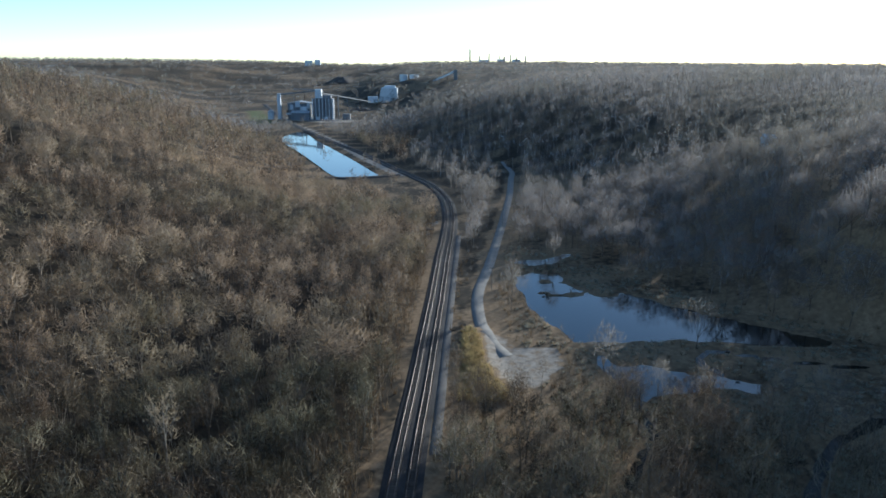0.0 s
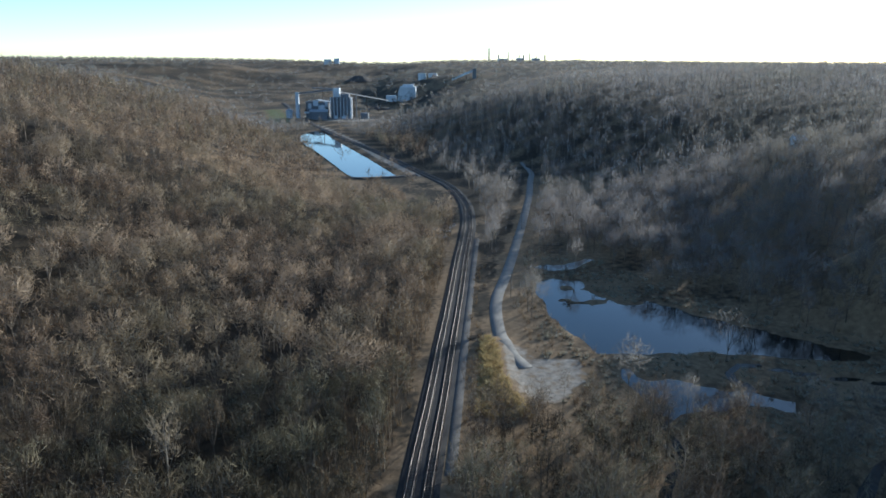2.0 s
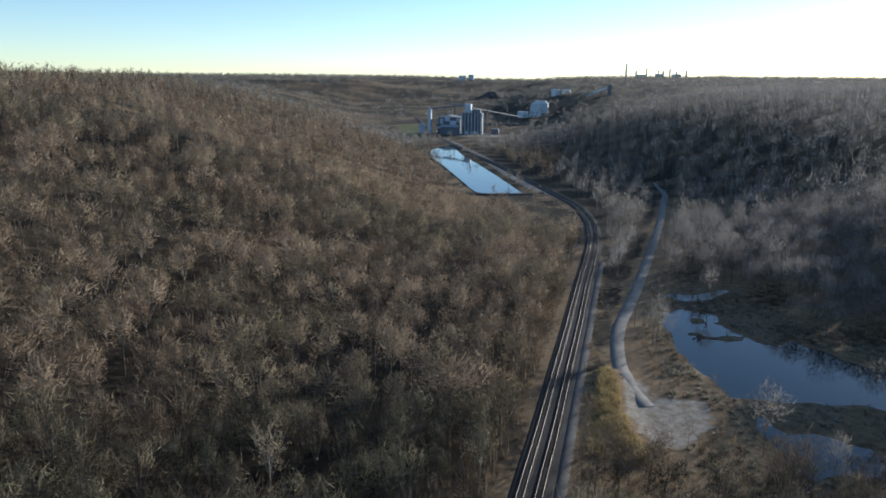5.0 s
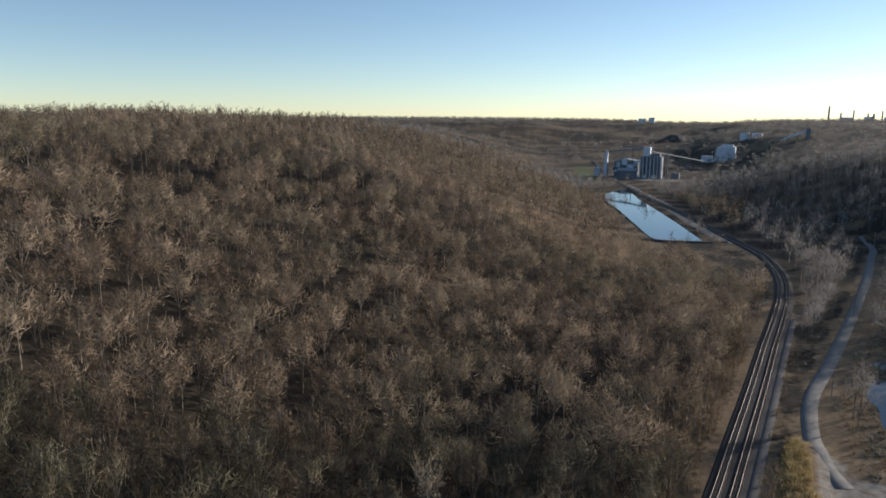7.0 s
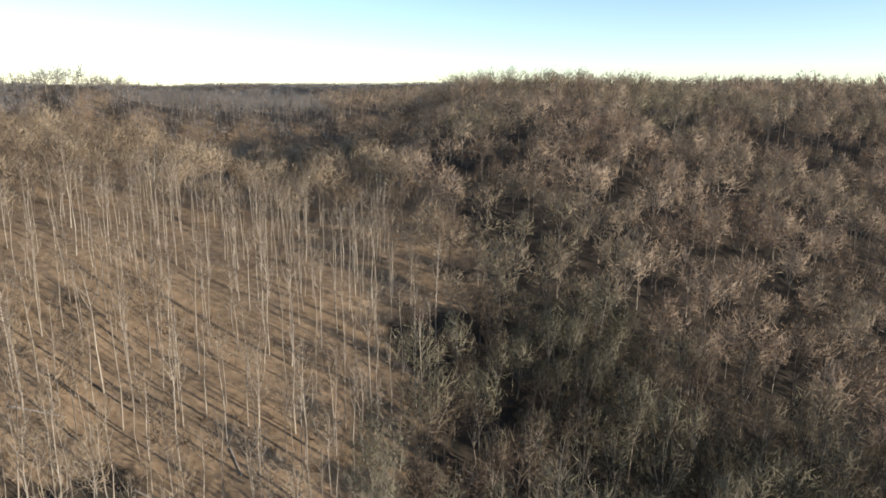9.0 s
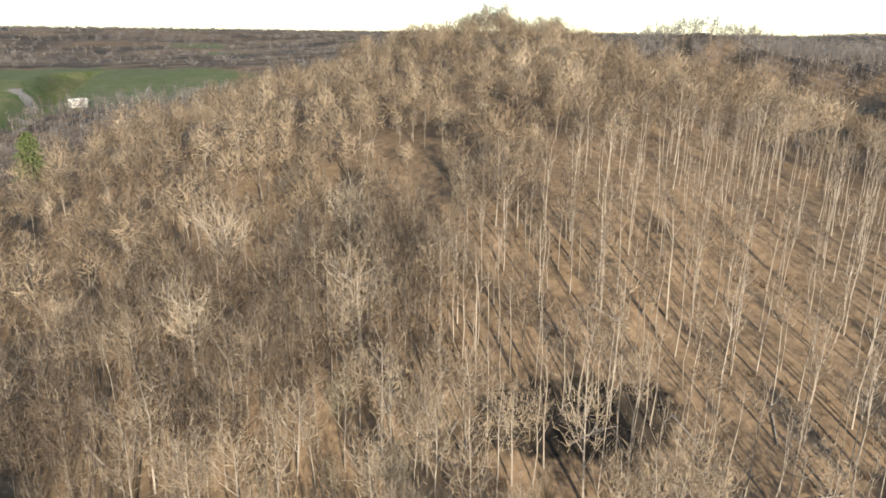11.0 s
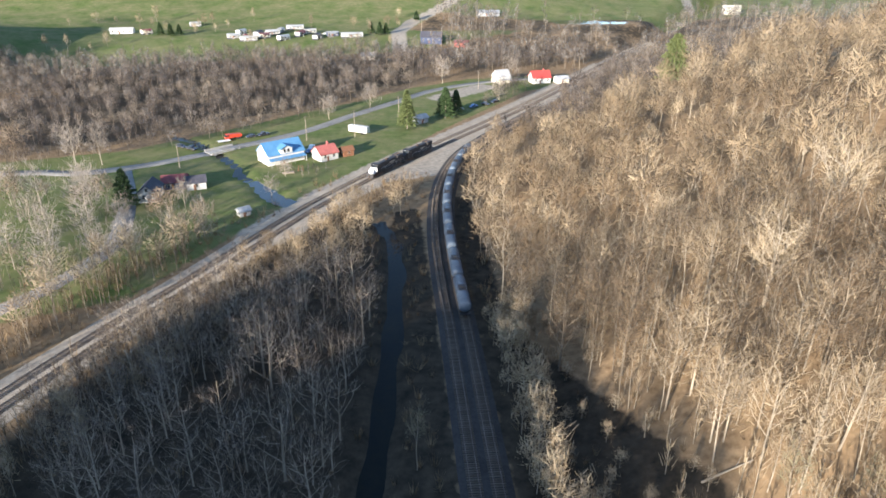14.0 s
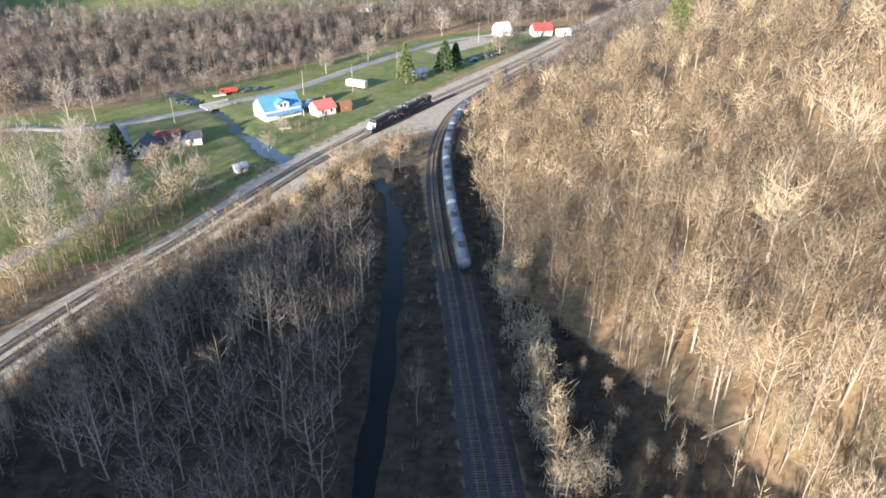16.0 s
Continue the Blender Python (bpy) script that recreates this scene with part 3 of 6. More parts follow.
def railway_track(line, label, own):
    """A track: two rails, its sleepers; own(x, y) says which sleepers are objects of their own."""
    root = tagged(new("railway_track"), label, "railway track")
    rail = [(-0.075, 0.52), (-0.035, 0.54), (-0.036, 0.67), (0.036, 0.67), (0.035, 0.54), (0.075, 0.52)]
    for s in (-0.75, 0.75):
        strip("rail", offset_line(line, s), rail, STEEL, 6, 0.17, root)
    vs, fs = [], []
    base, f0 = np.array(SLEEPER_V), np.array(SLEEPER_F)
    k = 0
    for x, y, a in along(line, 0.56):
        if abs(x) + abs(y) > 900:
            continue
        if own(x, y):
            ob = new("sleeper", sleeper_mesh)
            ob.matrix_basis = pose(x, y, 0.46 + 0.1 * random.random(), 0, 0, math.degrees(a) + random.uniform(-1.5, 1.5))
            ob.parent = root
        else:
            c, s = math.cos(a), math.sin(a)
            vs.append(np.stack([base[:, 0] * c - base[:, 1] * s + x, base[:, 0] * s + base[:, 1] * c + y, base[:, 2] + 0.5], -1))
            fs.append(f0 + 8 * k)
            k += 1
    tagged(mesh_object("sleeper", np.concatenate(vs), np.concatenate(fs), SLEEPER, root), kind="stuff")
    return root


LINE_W, LINE_E = offset_line(TRACKS, -1.98), offset_line(TRACKS, 1.98)
railway_track(LINE_W, "steel rails on dark sleepers, partly filled by tank cars", lambda x, y: -125 < y < -58)
railway_track(LINE_E, "steel rails on dark sleepers along the hill's foot", lambda x, y: -125 < y < -58)
MAIN_N, MAIN_F = offset_line(MAIN, 2.1), offset_line(MAIN, -2.1)
railway_track(MAIN_N, "worn main line track on pale ballast", lambda x, y: -165 < y < -105)
railway_track(MAIN_F, "main line track that carries the locomotives", lambda x, y: -165 < y < -105)

# ---- roads ----
tagged(strip("road", ROAD, [(-2.5, -0.4), (-2.2, 0.12), (2.2, 0.12), (2.5, -0.4)], GRAVEL, 4), "narrow worn asphalt road along the valley", "road", kind="structure")
tagged(strip("road", LANE, [(-3.2, -0.5), (-2.8, 0.14), (2.8, 0.14), (3.2, -0.5)], ASPHALT, 4), "pale worn country lane past the houses", "road", kind="structure")
tagged(strip("road", DRIVE, [(-3.2, -0.5), (-2.7, 0.10), (2.7, 0.10), (3.2, -0.5)], ASPHALT, 4), "gravel drive that climbs to the lane", "road", kind="structure")

# ---- trees ----
def cone(v, f, a, b, r0, r1, n=3):
    """A tapering stick from a to b; r1 nought makes a point."""
    a, b = np.array(a, float), np.array(b, float)
    t = (b - a) / (np.linalg.norm(b - a) + 1e-9)
    u = np.cross(t, (0.31, 0.9, 0.29))
    u /= np.linalg.norm(u) + 1e-9
    w = np.cross(t, u)
    k = len(v)
    ring = [(math.cos(6.2832 * i / n), math.sin(6.2832 * i / n)) for i in range(n)]
    v += [a + r0 * (c * u + s * w) for c, s in ring]
    if r1:
        v += [b + r1 * (c * u + s * w) for c, s in ring]
        for i in range(n):
            j = (i + 1) % n
            f += [(k + i, k + j, k + n + j), (k + i, k + n + j, k + n + i)]
    else:
        v.append(b)
        f += [(k + i, k + (i + 1) % n, k + n) for i in range(n)]


def slots_of(v, f):
    """0 for the faces of sticks, 1 for single blades, whose corners no other face shares."""
    use = np.bincount(f.ravel(), minlength=len(v))
    return (use[f].max(1) == 1).astype(np.int32)


def round_normals(v, f, slot, mid, tall):
    """Shading directions: twigs shade as a round crown, sticks as round sticks."""
    tri = v[f]
    ng = np.cross(tri[:, 1] - tri[:, 0], tri[:, 2] - tri[:, 0])
    ng /= np.linalg.norm(ng, axis=1)[:, None] + 1e-9
    n = np.zeros_like(v)
    for k in range(3):
        np.add.at(n, f[:, k], ng)
    out = v - np.array((0, 0, mid))
    out[:, 2] *= 0.8
    out /= np.linalg.norm(out, axis=1)[:, None] + 1e-9
    tw = np.zeros(len(v), bool)
    tw[f[slot == 1].ravel()] = True
    n[tw] = out[tw] * 0.8 + n[tw] * np.sign((n[tw] * out[tw]).sum(1))[:, None] * 0.45
    n /= np.linalg.norm(n, axis=1)[:, None] + 1e-9
    f = f.copy()
    back = (ng * n[f[:, 0]]).sum(1) < 0
    f[back & (slot == 1)] = f[back & (slot == 1)][:, ::-1]
    return f, n


def set_normals(me, n):
    me.attributes.new("custom_normal", "FLOAT_VECTOR", "POINT").data.foreach_set("vector", n.astype(np.float32).ravel())


def fuzz(v, f, rnd, mid, wide, high, count, width, long):
    """Fine twigs that fill the outside of a crown, pointing up and out."""
    for _ in range(count):
        z = rnd.uniform(-0.45, 1)
        a = rnd.uniform(0, 6.283)
        c = math.sqrt(1 - z * z)
        d = np.array((math.cos(a) * c, math.sin(a) * c, z))
        r = rnd.uniform(0.3, 1.0) ** 0.45 * rnd.uniform(0.92, 1.06)
        lump = 1 + 0.16 * math.sin(3 * a + wide) * c + 0.10 * math.sin(5 * a + 7 * z)
        tip = np.array((0, 0, mid)) + d * np.array((wide, wide, high)) * r * lump
        g = d * 0.7 + np.array((0, 0, 0.45)) + rnd.normal(0, 0.42, 3)
        blade(v, f, tip - g / np.linalg.norm(g) * long * rnd.uniform(0.6, 1.3), tip, width * rnd.uniform(0.6, 1.3), rnd)


def blade(v, f, a, b, w, rnd):
    """A twig: one thin triangle."""
    a, b = np.array(a, float), np.array(b, float)
    s = np.cross(b - a, rnd.normal(size=3))
    s *= w / (np.linalg.norm(s) + 1e-9)
    k = len(v)
    v += [a - s, a + s, b]
    f.append((k, k + 1, k + 2))


def bare_tree(seed, tall, spread, start, limbs, subs, twigs, thick, twig_w, fine=0, sides=4):
    """A leafless tree: (trunk verts, faces), (crown verts, faces). start: where the crown begins, as a share of the height."""
    rnd = np.random.RandomState(seed)
    tv, tf, cv, cf = [], [], [], []
    lean = rnd.normal(0, 0.035, 2)
    joints = [np.array((0, 0, -0.6))]
    for s in (0.33, 0.66, 0.95):
        joints.append(np.array((*(lean * tall * s + rnd.normal(0, 0.012, 2) * tall), tall * s)))
    rad = [thick, thick * 0.8, thick * 0.52, thick * 0.16]
    for i in range(3):
        cone(tv, tf, joints[i], joints[i + 1], rad[i], rad[i + 1], sides)

    def on_trunk(s):
        s = min(max(s, 0), 0.95)
        for i, (lo, hi) in enumerate(((0, 0.33), (0.33, 0.66), (0.66, 0.951))):
            if s <= hi:
                return joints[i] + (joints[i + 1] - joints[i]) * ((s - lo) / (hi - lo))
        return joints[3]

    for i in range(limbs):
        s = start + (0.93 - start) * ((i + rnd.uniform(0, 0.8)) / limbs)
        p = on_trunk(s)
        a = i * 2.4 + rnd.uniform(-0.5, 0.5)
        mid = (s - start) / (1 - start)
        reach = spread * (0.55 + 0.55 * math.sin(math.pi * min(1, 0.25 + mid * 0.8))) * rnd.uniform(0.75, 1.15)
        rise = (tall - p[2]) * rnd.uniform(0.45, 0.8) + 0.1 * tall
        d = np.array((math.cos(a) * reach, math.sin(a) * reach, rise))
        r = thick * (0.36 - 0.18 * mid)
        elbow = p + d * np.array((0.55, 0.55, 0.42)) + rnd.normal(0, 0.03, 3) * tall * 0.3
        tip = p + d
        cone(cv, cf, p, elbow, r, r * 0.6)
        cone(cv, cf, elbow, tip, r * 0.6, 0)
        for j in range(subs):
            u = rnd.uniform(0.25, 0.95)
            q = p + (elbow - p) * (u / 0.5) if u < 0.5 else elbow + (tip - elbow) * ((u - 0.5) / 0.5)
            dd = d / np.linalg.norm(d) * 0.5 + rnd.normal(0, 0.45, 3) + np.array((0, 0, 0.45))
            ln = reach * rnd.uniform(0.4, 0.8)
            e = q + dd / np.linalg.norm(dd) * ln
            cone(cv, cf, q, e, r * 0.5, 0)
            for _ in range(twigs):
                w0 = q + (e - q) * rnd.uniform(0.2, 1.0)
                td = dd / np.linalg.norm(dd) * 0.6 + rnd.normal(0, 0.5, 3) + np.array((0, 0, 0.35))
                blade(cv, cf, w0, w0 + td / np.linalg.norm(td) * rnd.uniform(0.8, 2.2) * spread / 4, twig_w, rnd)
    mid = tall * (start + 1.0) / 2
    fuzz(cv, cf, rnd, mid, spread, tall * 1.02 - mid, fine, twig_w * 2.3, 0.45 * spread)
    return (np.array(tv), np.array(tf)), (np.array(cv), np.array(cf))


def brush_tree(seed, tall, spread, start, blades, width, sides=3):
    """A leafless tree for further off: a trunk and a crown of long twigs fanning up and out."""
    rnd = np.random.RandomState(seed)
    v, f = [], []
    cone(v, f, (0, 0, -0.6), (rnd.normal(0, 0.4), rnd.normal(0, 0.4), tall * 0.8), 0.02 * tall * 0.55, 0.05, sides)
    for i in range(blades):
        s = rnd.uniform(start, 0.8)
        a = rnd.uniform(0, 6.283)
        out = spread * math.sqrt(rnd.uniform(0.02, 1)) * (0.5 + 0.5 * math.sin(math.pi * min(1.0, (s - start) / (1 - start) + 0.3)))
        hub = np.array((math.cos(a) * out * 0.45, math.sin(a) * out * 0.45, tall * (s - 0.02)))
        tip = np.array((math.cos(a) * out, math.sin(a) * out, tall * (s + rnd.uniform(0.12, 0.26) * (1.15 - 0.35 * out / spread))))
        tip += rnd.normal(0, 0.25, 3)
        blade(v, f, hub if i % 3 else hub * (0.15, 0.15, 1), tip, width * rnd.uniform(0.6, 1.3), rnd)
    return np.array(v), np.array(f)


def vase_tree(seed, tall, spread, start, blades, width, limbs=6, long=0.12, mid=0.62):
    """A leafless tree of the middle distance: trunk, a few rising limbs and a dome of fine twigs."""
    rnd = np.random.RandomState(seed)
    v, f = [], []
    fork = np.array((rnd.normal(0, 0.3), rnd.normal(0, 0.3), tall * start))
    cone(v, f, (0, 0, -0.6), fork, tall * 0.0095, tall * 0.007, 3)
    tips = []
    for i in range(limbs):
        a = i * 6.283 / limbs + rnd.uniform(-0.4, 0.4)
        o = spread * (rnd.uniform(0.5, 0.85) if i else 0.1)
        tip = np.array((math.cos(a) * o, math.sin(a) * o, tall * rnd.uniform(0.84, 0.93) - o * 0.35))
        cone(v, f, fork, tip, tall * 0.0048, 0)
        tips.append(tip)
    fuzz(v, f, rnd, tall * mid, spread, tall * (1 - mid), blades, width, long * tall)
    return np.array(v), np.array(f)


def scatter(templates, places, name, mat, label, rs, bark=None):
    """Joins many trees of few kinds into one mesh. places: x, y, z, scale."""
    if not len(places):
        return None
    vs, fs, ns, tones, slots, k = [], [], [], [], [], 0
    kind = rs.randint(0, len(templates), len(places))
    for t, (tv, tf) in enumerate(templates):
        p = places[kind == t]
        if not len(p):
            continue
        a = rs.uniform(0, 6.283, len(p))
        sc = p[:, 3]
        c, s = np.cos(a) * sc, np.sin(a) * sc
        wide = rs.uniform(0.85, 1.2, len(p))
        x = (tv[None, :, 0] * c[:, None] - tv[None, :, 1] * s[:, None]) * wide[:, None] + p[:, 0:1]
        y = (tv[None, :, 0] * s[:, None] + tv[None, :, 1] * c[:, None]) * wide[:, None] + p[:, 1:2]
        z = tv[None, :, 2] * sc[:, None] + p[:, 2:3]
        slot = slots_of(tv, tf)
        top = tv[:, 2].max()
        tf, tn = round_normals(tv, tf, slot, top * 0.62, top)
        cc, ss = np.cos(a)[:, None], np.sin(a)[:, None]
        ns.append(np.stack([tn[None, :, 0] * cc - tn[None, :, 1] * ss, tn[None, :, 0] * ss + tn[None, :, 1] * cc, np.tile(tn[:, 2], (len(p), 1))], -1).reshape(-1, 3))
        vs.append(np.stack([x, y, z], -1).reshape(-1, 3))
        fs.append((tf[None] + (np.arange(len(p)) * len(tv))[:, None, None]).reshape(-1, 3) + k)
        k += len(p) * len(tv)
        slots.append(np.tile(slot, len(p)))
        tones.append(np.repeat(rs.uniform(0, 1, len(p)), len(tv)))
    ob = mesh_object(name, np.concatenate(vs), np.concatenate(fs), [bark or BARK, mat], slots=np.concatenate(slots))
    ob.data.attributes.new("tone", "FLOAT", "POINT").data.foreach_set("value", np.concatenate(tones).astype(np.float32))
    set_normals(ob.data, np.concatenate(ns))
    return tagged(ob, label, "woodland", kind="stuff")


def jittered(x0, x1, y0, y1, cell, rs):
    a, b = np.meshgrid(np.arange(x0, x1, cell), np.arange(y0, y1, cell))
    n = a.size
    return a.ravel() + rs.uniform(-0.48, 0.48, n) * cell, b.ravel() + rs.uniform(-0.48, 0.48, n) * cell


YARD = [(150, -120), (100, -148), (74, -158), (54, -180), (24, -222), (-4, -258), (-28, -294), (-78, -368), (-130, -405), (-130, -440), (-60, -425),
        (-25, -392), (5, -356), (25, -326), (60, -294), (90, -268), (140, -253), (210, -243), (210, -150)]
HOMES = [(-60, -545), (-40, -500), (0, -505), (60, -505), (150, -490), (200, -480), (330, -500), (330, -600), (-60, -600)]


def wooded(x, y):
    """How thickly trees stand: 0 none, 1 full."""
    t = np.ones(np.shape(x))
    t *= smooth(7.5, 10.5, dist(x, y, TRACKS))
    t *= smooth(8.5, 11, dist(x, y, MAIN) - np.where((y < -150) & (y > -330), 6.0, 0.0))
    t *= smooth(3.5, 5.5, np.minimum.reduce([dist(x, y, ROAD) - 6, dist(x, y, LANE) - 1, dist(x, y, DRIVE)]))
    t *= smooth(4.5, 7.0, np.minimum(dist(x, y, CREEK), dist(x, y, DITCH)))
    t *= 1 - (water_level(x, y) > 0.02)
    for poly in (FIELD_A, FIELD_B, YARD, HOMES, PAD):
        t *= ~inside(x, y, poly)
    t = np.maximum(t, 0.3 * inside(x, y, [(130, -115), (70, -150), (50, -178), (56, -196), (76, -200), (96, -215), (140, -228)]) * (dist(x, y, DRIVE) > 4))
    t = np.maximum(t, 0.55 * smooth(8.5, 10, dist(x, y, MAIN)) * smooth(19, 16, dist(x, y, MAIN)) * (y > -195) * (x > 30))
    marsh = inside(x, y, [(26, 172), (27, 215), (30, 330), (60, 318), (105, 245), (150, 204), (150, 165), (80, 168)])
    t = np.where(marsh, t * 0.06, t)
    low = inside(x, y, [(-30, 395), (-50, 450), (-86, 540), (-35, 552), (0, 480), (2, 380)])
    t = np.where(low, t * 0.08, t)
    t = np.where(inside(x, y, [(8, 218), (3, 178), (5, 168), (24, 168), (15, 200)]), 0, t)
    t = np.where(inside(x, y, [(-50, 420), (-72, 430), (-104, 520), (-140, 640), (-176, 720), (-210, 830), (-190, 840), (-110, 610), (-84, 540)]), t * 0.05, t)
    t = np.where(inside(x, y, [(-9, -190), (0, -186), (-4, -168), (-3.5, -142), (-0.5, -109), (2, -83), (5, -60), (9, -20), (-9, -20)]), t * 0.08, t)
    plant = inside(x, y, [(-120, 960), (-160, 1180), (-330, 1420), (-420, 1380), (-300, 1080), (-215, 930)])
    t = np.where(plant, 0, t)
    t = np.where(inside(x, y, [(-50, -270), (-14, -190), (18, -192), (-3, -242), (-35, -275)]), 0, t)
    for ox, oy in ((-73, -94), (-93, -107), (-88, -63), (-112, -88), (-66, -128), (-57, 126)):
        t = t * smooth(4, 7, np.hypot(x - ox, y - oy))
    t = np.where(inside(x, y, [(-27, -122), (-34, -100), (-44, -72), (-52, -50), (-46, -24), (-23, -30), (-22, -80), (-21, -120)]), 0, t)
    t = np.where(inside(x, y, [(-150, -305), (-130, -305), (-112, -262), (-126, -262)]), 0, t)
    t = np.where(inside(x, y, [(-130, -612), (-245, -604), (-222, -530), (-108, -530)]), t * 0.1, t)
    t *= dist(x, y, [(-36, 548), (-72, 640), (-118, 772), (-185, 935)]) > 12
    t *= smooth(0.95, 0.75, smooth(0.55, 0.8, ripple(x, y, 700, 17)) * smooth(900, 1500, np.hypot(x, y)) * smooth(0, -300, y))
    return t


rs = np.random.RandomState(21)
AX, AY = 1.0, 15.0                 # about the middle of the flight

# kinds of near trees: height, spread, crown start, limbs, branches, twigs, trunk, twig width
KINDS = [(20, 3.3, 0.34, 8, 4, 4, 0.14, 0.036), (19, 4.4, 0.28, 10, 4, 4, 0.18, 0.034), (21, 3.0, 0.42, 8, 4, 4, 0.14, 0.036), (17, 3.9, 0.26, 9, 4, 4, 0.15, 0.034),
         (15, 3.4, 0.28, 8, 4, 4, 0.12, 0.036), (20, 5.2, 0.22, 11, 5, 4, 0.23, 0.036)]
NEAR = [bare_tree(40 + i, *k, int(62 * k[1] + 20)) for i, k in enumerate(KINDS)]
MID = [vase_tree(60 + i, h, sp * 1.5, st * 0.9, int(205 + 20 * sp), 0.15, 6, 0.12, 0.64) for i, (h, sp, st, *_) in enumerate(KINDS)]
SOUTHK = [vase_tree(180 + i, h, sp, 0.32, 140, 0.16, 5, 0.17, 0.55) for i, (h, sp) in enumerate(((18, 4.6), (21, 4.2), (15, 5.0)))]
FARK = [vase_tree(80 + i, h, sp * 1.1, 0.4, 46, 0.36, 3, 0.19, 0.55) for i, (h, sp) in enumerate(((19, 4.8), (21, 4.4), (17, 5.2)))]
DIST = [brush_tree(90 + i, h, sp, 0.15, 15, 1.7) for i, (h, sp) in enumerate(((15, 17), (14, 20), (16, 15)))]


def in_view(x, y):
    """Not in the sector behind the eastern hill that the flight never faces."""
    a = np.degrees(np.arctan2(-(x - AX), y - AY))
    return (a > -42) | (a < -148)


def thinned(x, y):
    """Fewer trees on the far sides of the hills."""
    top = height(x, y) + 20
    hidden = np.zeros(len(x), bool)
    for u in np.linspace(0.12, 0.97, 40):
        hidden |= height(AX + (x - AX) * u, AY + (y - AY) * u) + 4 > 86 + (top - 86) * u
    ok = ~hidden | (rs.uniform(0, 1, len(x)) < 0.06)
    return x[ok], y[ok]


def stand(x0, x1, y0, y1, cell, r0, r1, thin=1.0):
    """Places of trees in a ring about the flight, where woods are."""
    x, y = jittered(x0, x1, y0, y1, cell, rs)
    r = np.hypot(x - AX, y - AY)
    ok = (r >= r0) & (r < r1)
    x, y = x[ok], y[ok]
    clump = 0.86 + 0.34 * ripple(x, y, 45, 4) + 0.5 * inside(x, y, [(-150, 40), (-62, 36), (-25, 90), (-14, 150), (-12, 330), (-60, 340), (-150, 260), (-190, 150)])
    ok = rs.uniform(0, 1, len(x)) < wooded(x, y) * np.clip(clump, 0.35, 1) * thin
    x, y = x[ok], y[ok]
    return x, y


POLE_STAND = [(-80, -44), (-86, 18), (-118, 45), (-150, 56), (-205, 46), (-225, -26), (-170, -52), (-112, -54)]


def sized(x, y, lo=0.72, hi=1.18):
    """With the ground's height and a size: small in the marshy bottom, tall on the slopes."""
    z = height(x, y)
    s = rs.uniform(lo, hi, len(x))
    bottom = smooth(6, 0.5, z) * np.where((y < 175) & (x > -14), 1.0, 0.25)
    s *= 1 - 0.25 * bottom
    return np.stack([x, y, z - 0.1, s], -1)


POLES = [bare_tree(140 + i, h * 0.86, 2.3, st * 0.88, 7, 3, 3, th * 0.72, 0.033, 50) for i, (h, st, th) in enumerate(((24, 0.66, 0.2), (22, 0.7, 0.17), (26, 0.62, 0.22), (18, 0.72, 0.14)))]
POLES = [(np.concatenate([t[0], c[0]]), np.concatenate([t[1], c[1] + len(t[0])])) for t, c in POLES]
x, y = stand(-165, 165, -150, 180, 5.0, 0, 155)
ok = ~(inside(x, y, POLE_STAND) & (rs.uniform(0, 1, len(x)) < 0.93))
x, y = x[ok], y[ok]
px, py = jittered(-230, -75, -90, 60, 5.0, rs)
ok = inside(px, py, POLE_STAND) & (rs.uniform(0, 1, len(px)) < 0.68 + 0.45 * ripple(px, py, 30, 6))
poles = sized(px[ok], py[ok], 0.8, 1.15)
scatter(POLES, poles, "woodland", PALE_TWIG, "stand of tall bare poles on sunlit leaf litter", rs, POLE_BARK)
near = sized(x, y)
# those beside the flight's views are trees of their own
turn = np.degrees(np.arctan2(-(near[:, 0] - AX), near[:, 1] - AY))        # heading, to the left of +y
rr = np.hypot(near[:, 0] - AX, near[:, 1] - AY)
score = rr + np.where((turn > 40) & (turn < 180), 0, 60) + np.where((turn < -30) & (turn > -150), 400, 0)
order = np.argsort(score)
own, rest = near[order[:290]], near[order[290:]]
rest = rest[in_view(rest[:, 0], rest[:, 1])]
tree_meshes = []
for (tr, cr), leafy in [(k, CROWN) for k in NEAR] + [(k, OLIVE) for k in NEAR]:
    pair = []
    for nm, (v, f), mt in (("trunk", tr, BARK), ("crown", cr, leafy)):
        me = bpy.data.meshes.new(nm)
        slot = slots_of(v, f)
        f, n = round_normals(v, f, slot, tr[0][:, 2].max() * 0.62, 0)
        me.from_pydata(v.tolist(), [], f.tolist())
        set_normals(me, n)
        me.materials.append(BARK if leafy is CROWN else DARK_BARK)
        me.materials.append(mt)
        me.polygons.foreach_set("material_index", slot)
        pair.append(me)
    tree_meshes.append(pair)
TREE_LABELS = ["tall slender leafless tree with a high crown", "spreading leafless oak with a pale trunk", "straight bare tree with a narrow top",
               "leafless hardwood tree of middle height", "young leafless tree with grey twigs", "broad old leafless tree with heavy limbs"]
for x, y, z, s in own:
    k = rs.randint(0, len(NEAR))
    is_olive = y > 25 and x < -12 or rs.uniform() < 0.1
    root = tagged(new("tree"), TREE_LABELS[k] + " on a leaf-strewn slope", "tree", "bare trees of the wood")
    root.matrix_basis = pose(x, y, z, rs.normal(0, 1.5), rs.normal(0, 1.5), rs.uniform(0, 360)) @ Matrix.Diagonal((s, s, s, 1))
    for me in tree_meshes[k + (6 if is_olive else 0)]:
        new(me.name.split(".")[0], me).parent = root
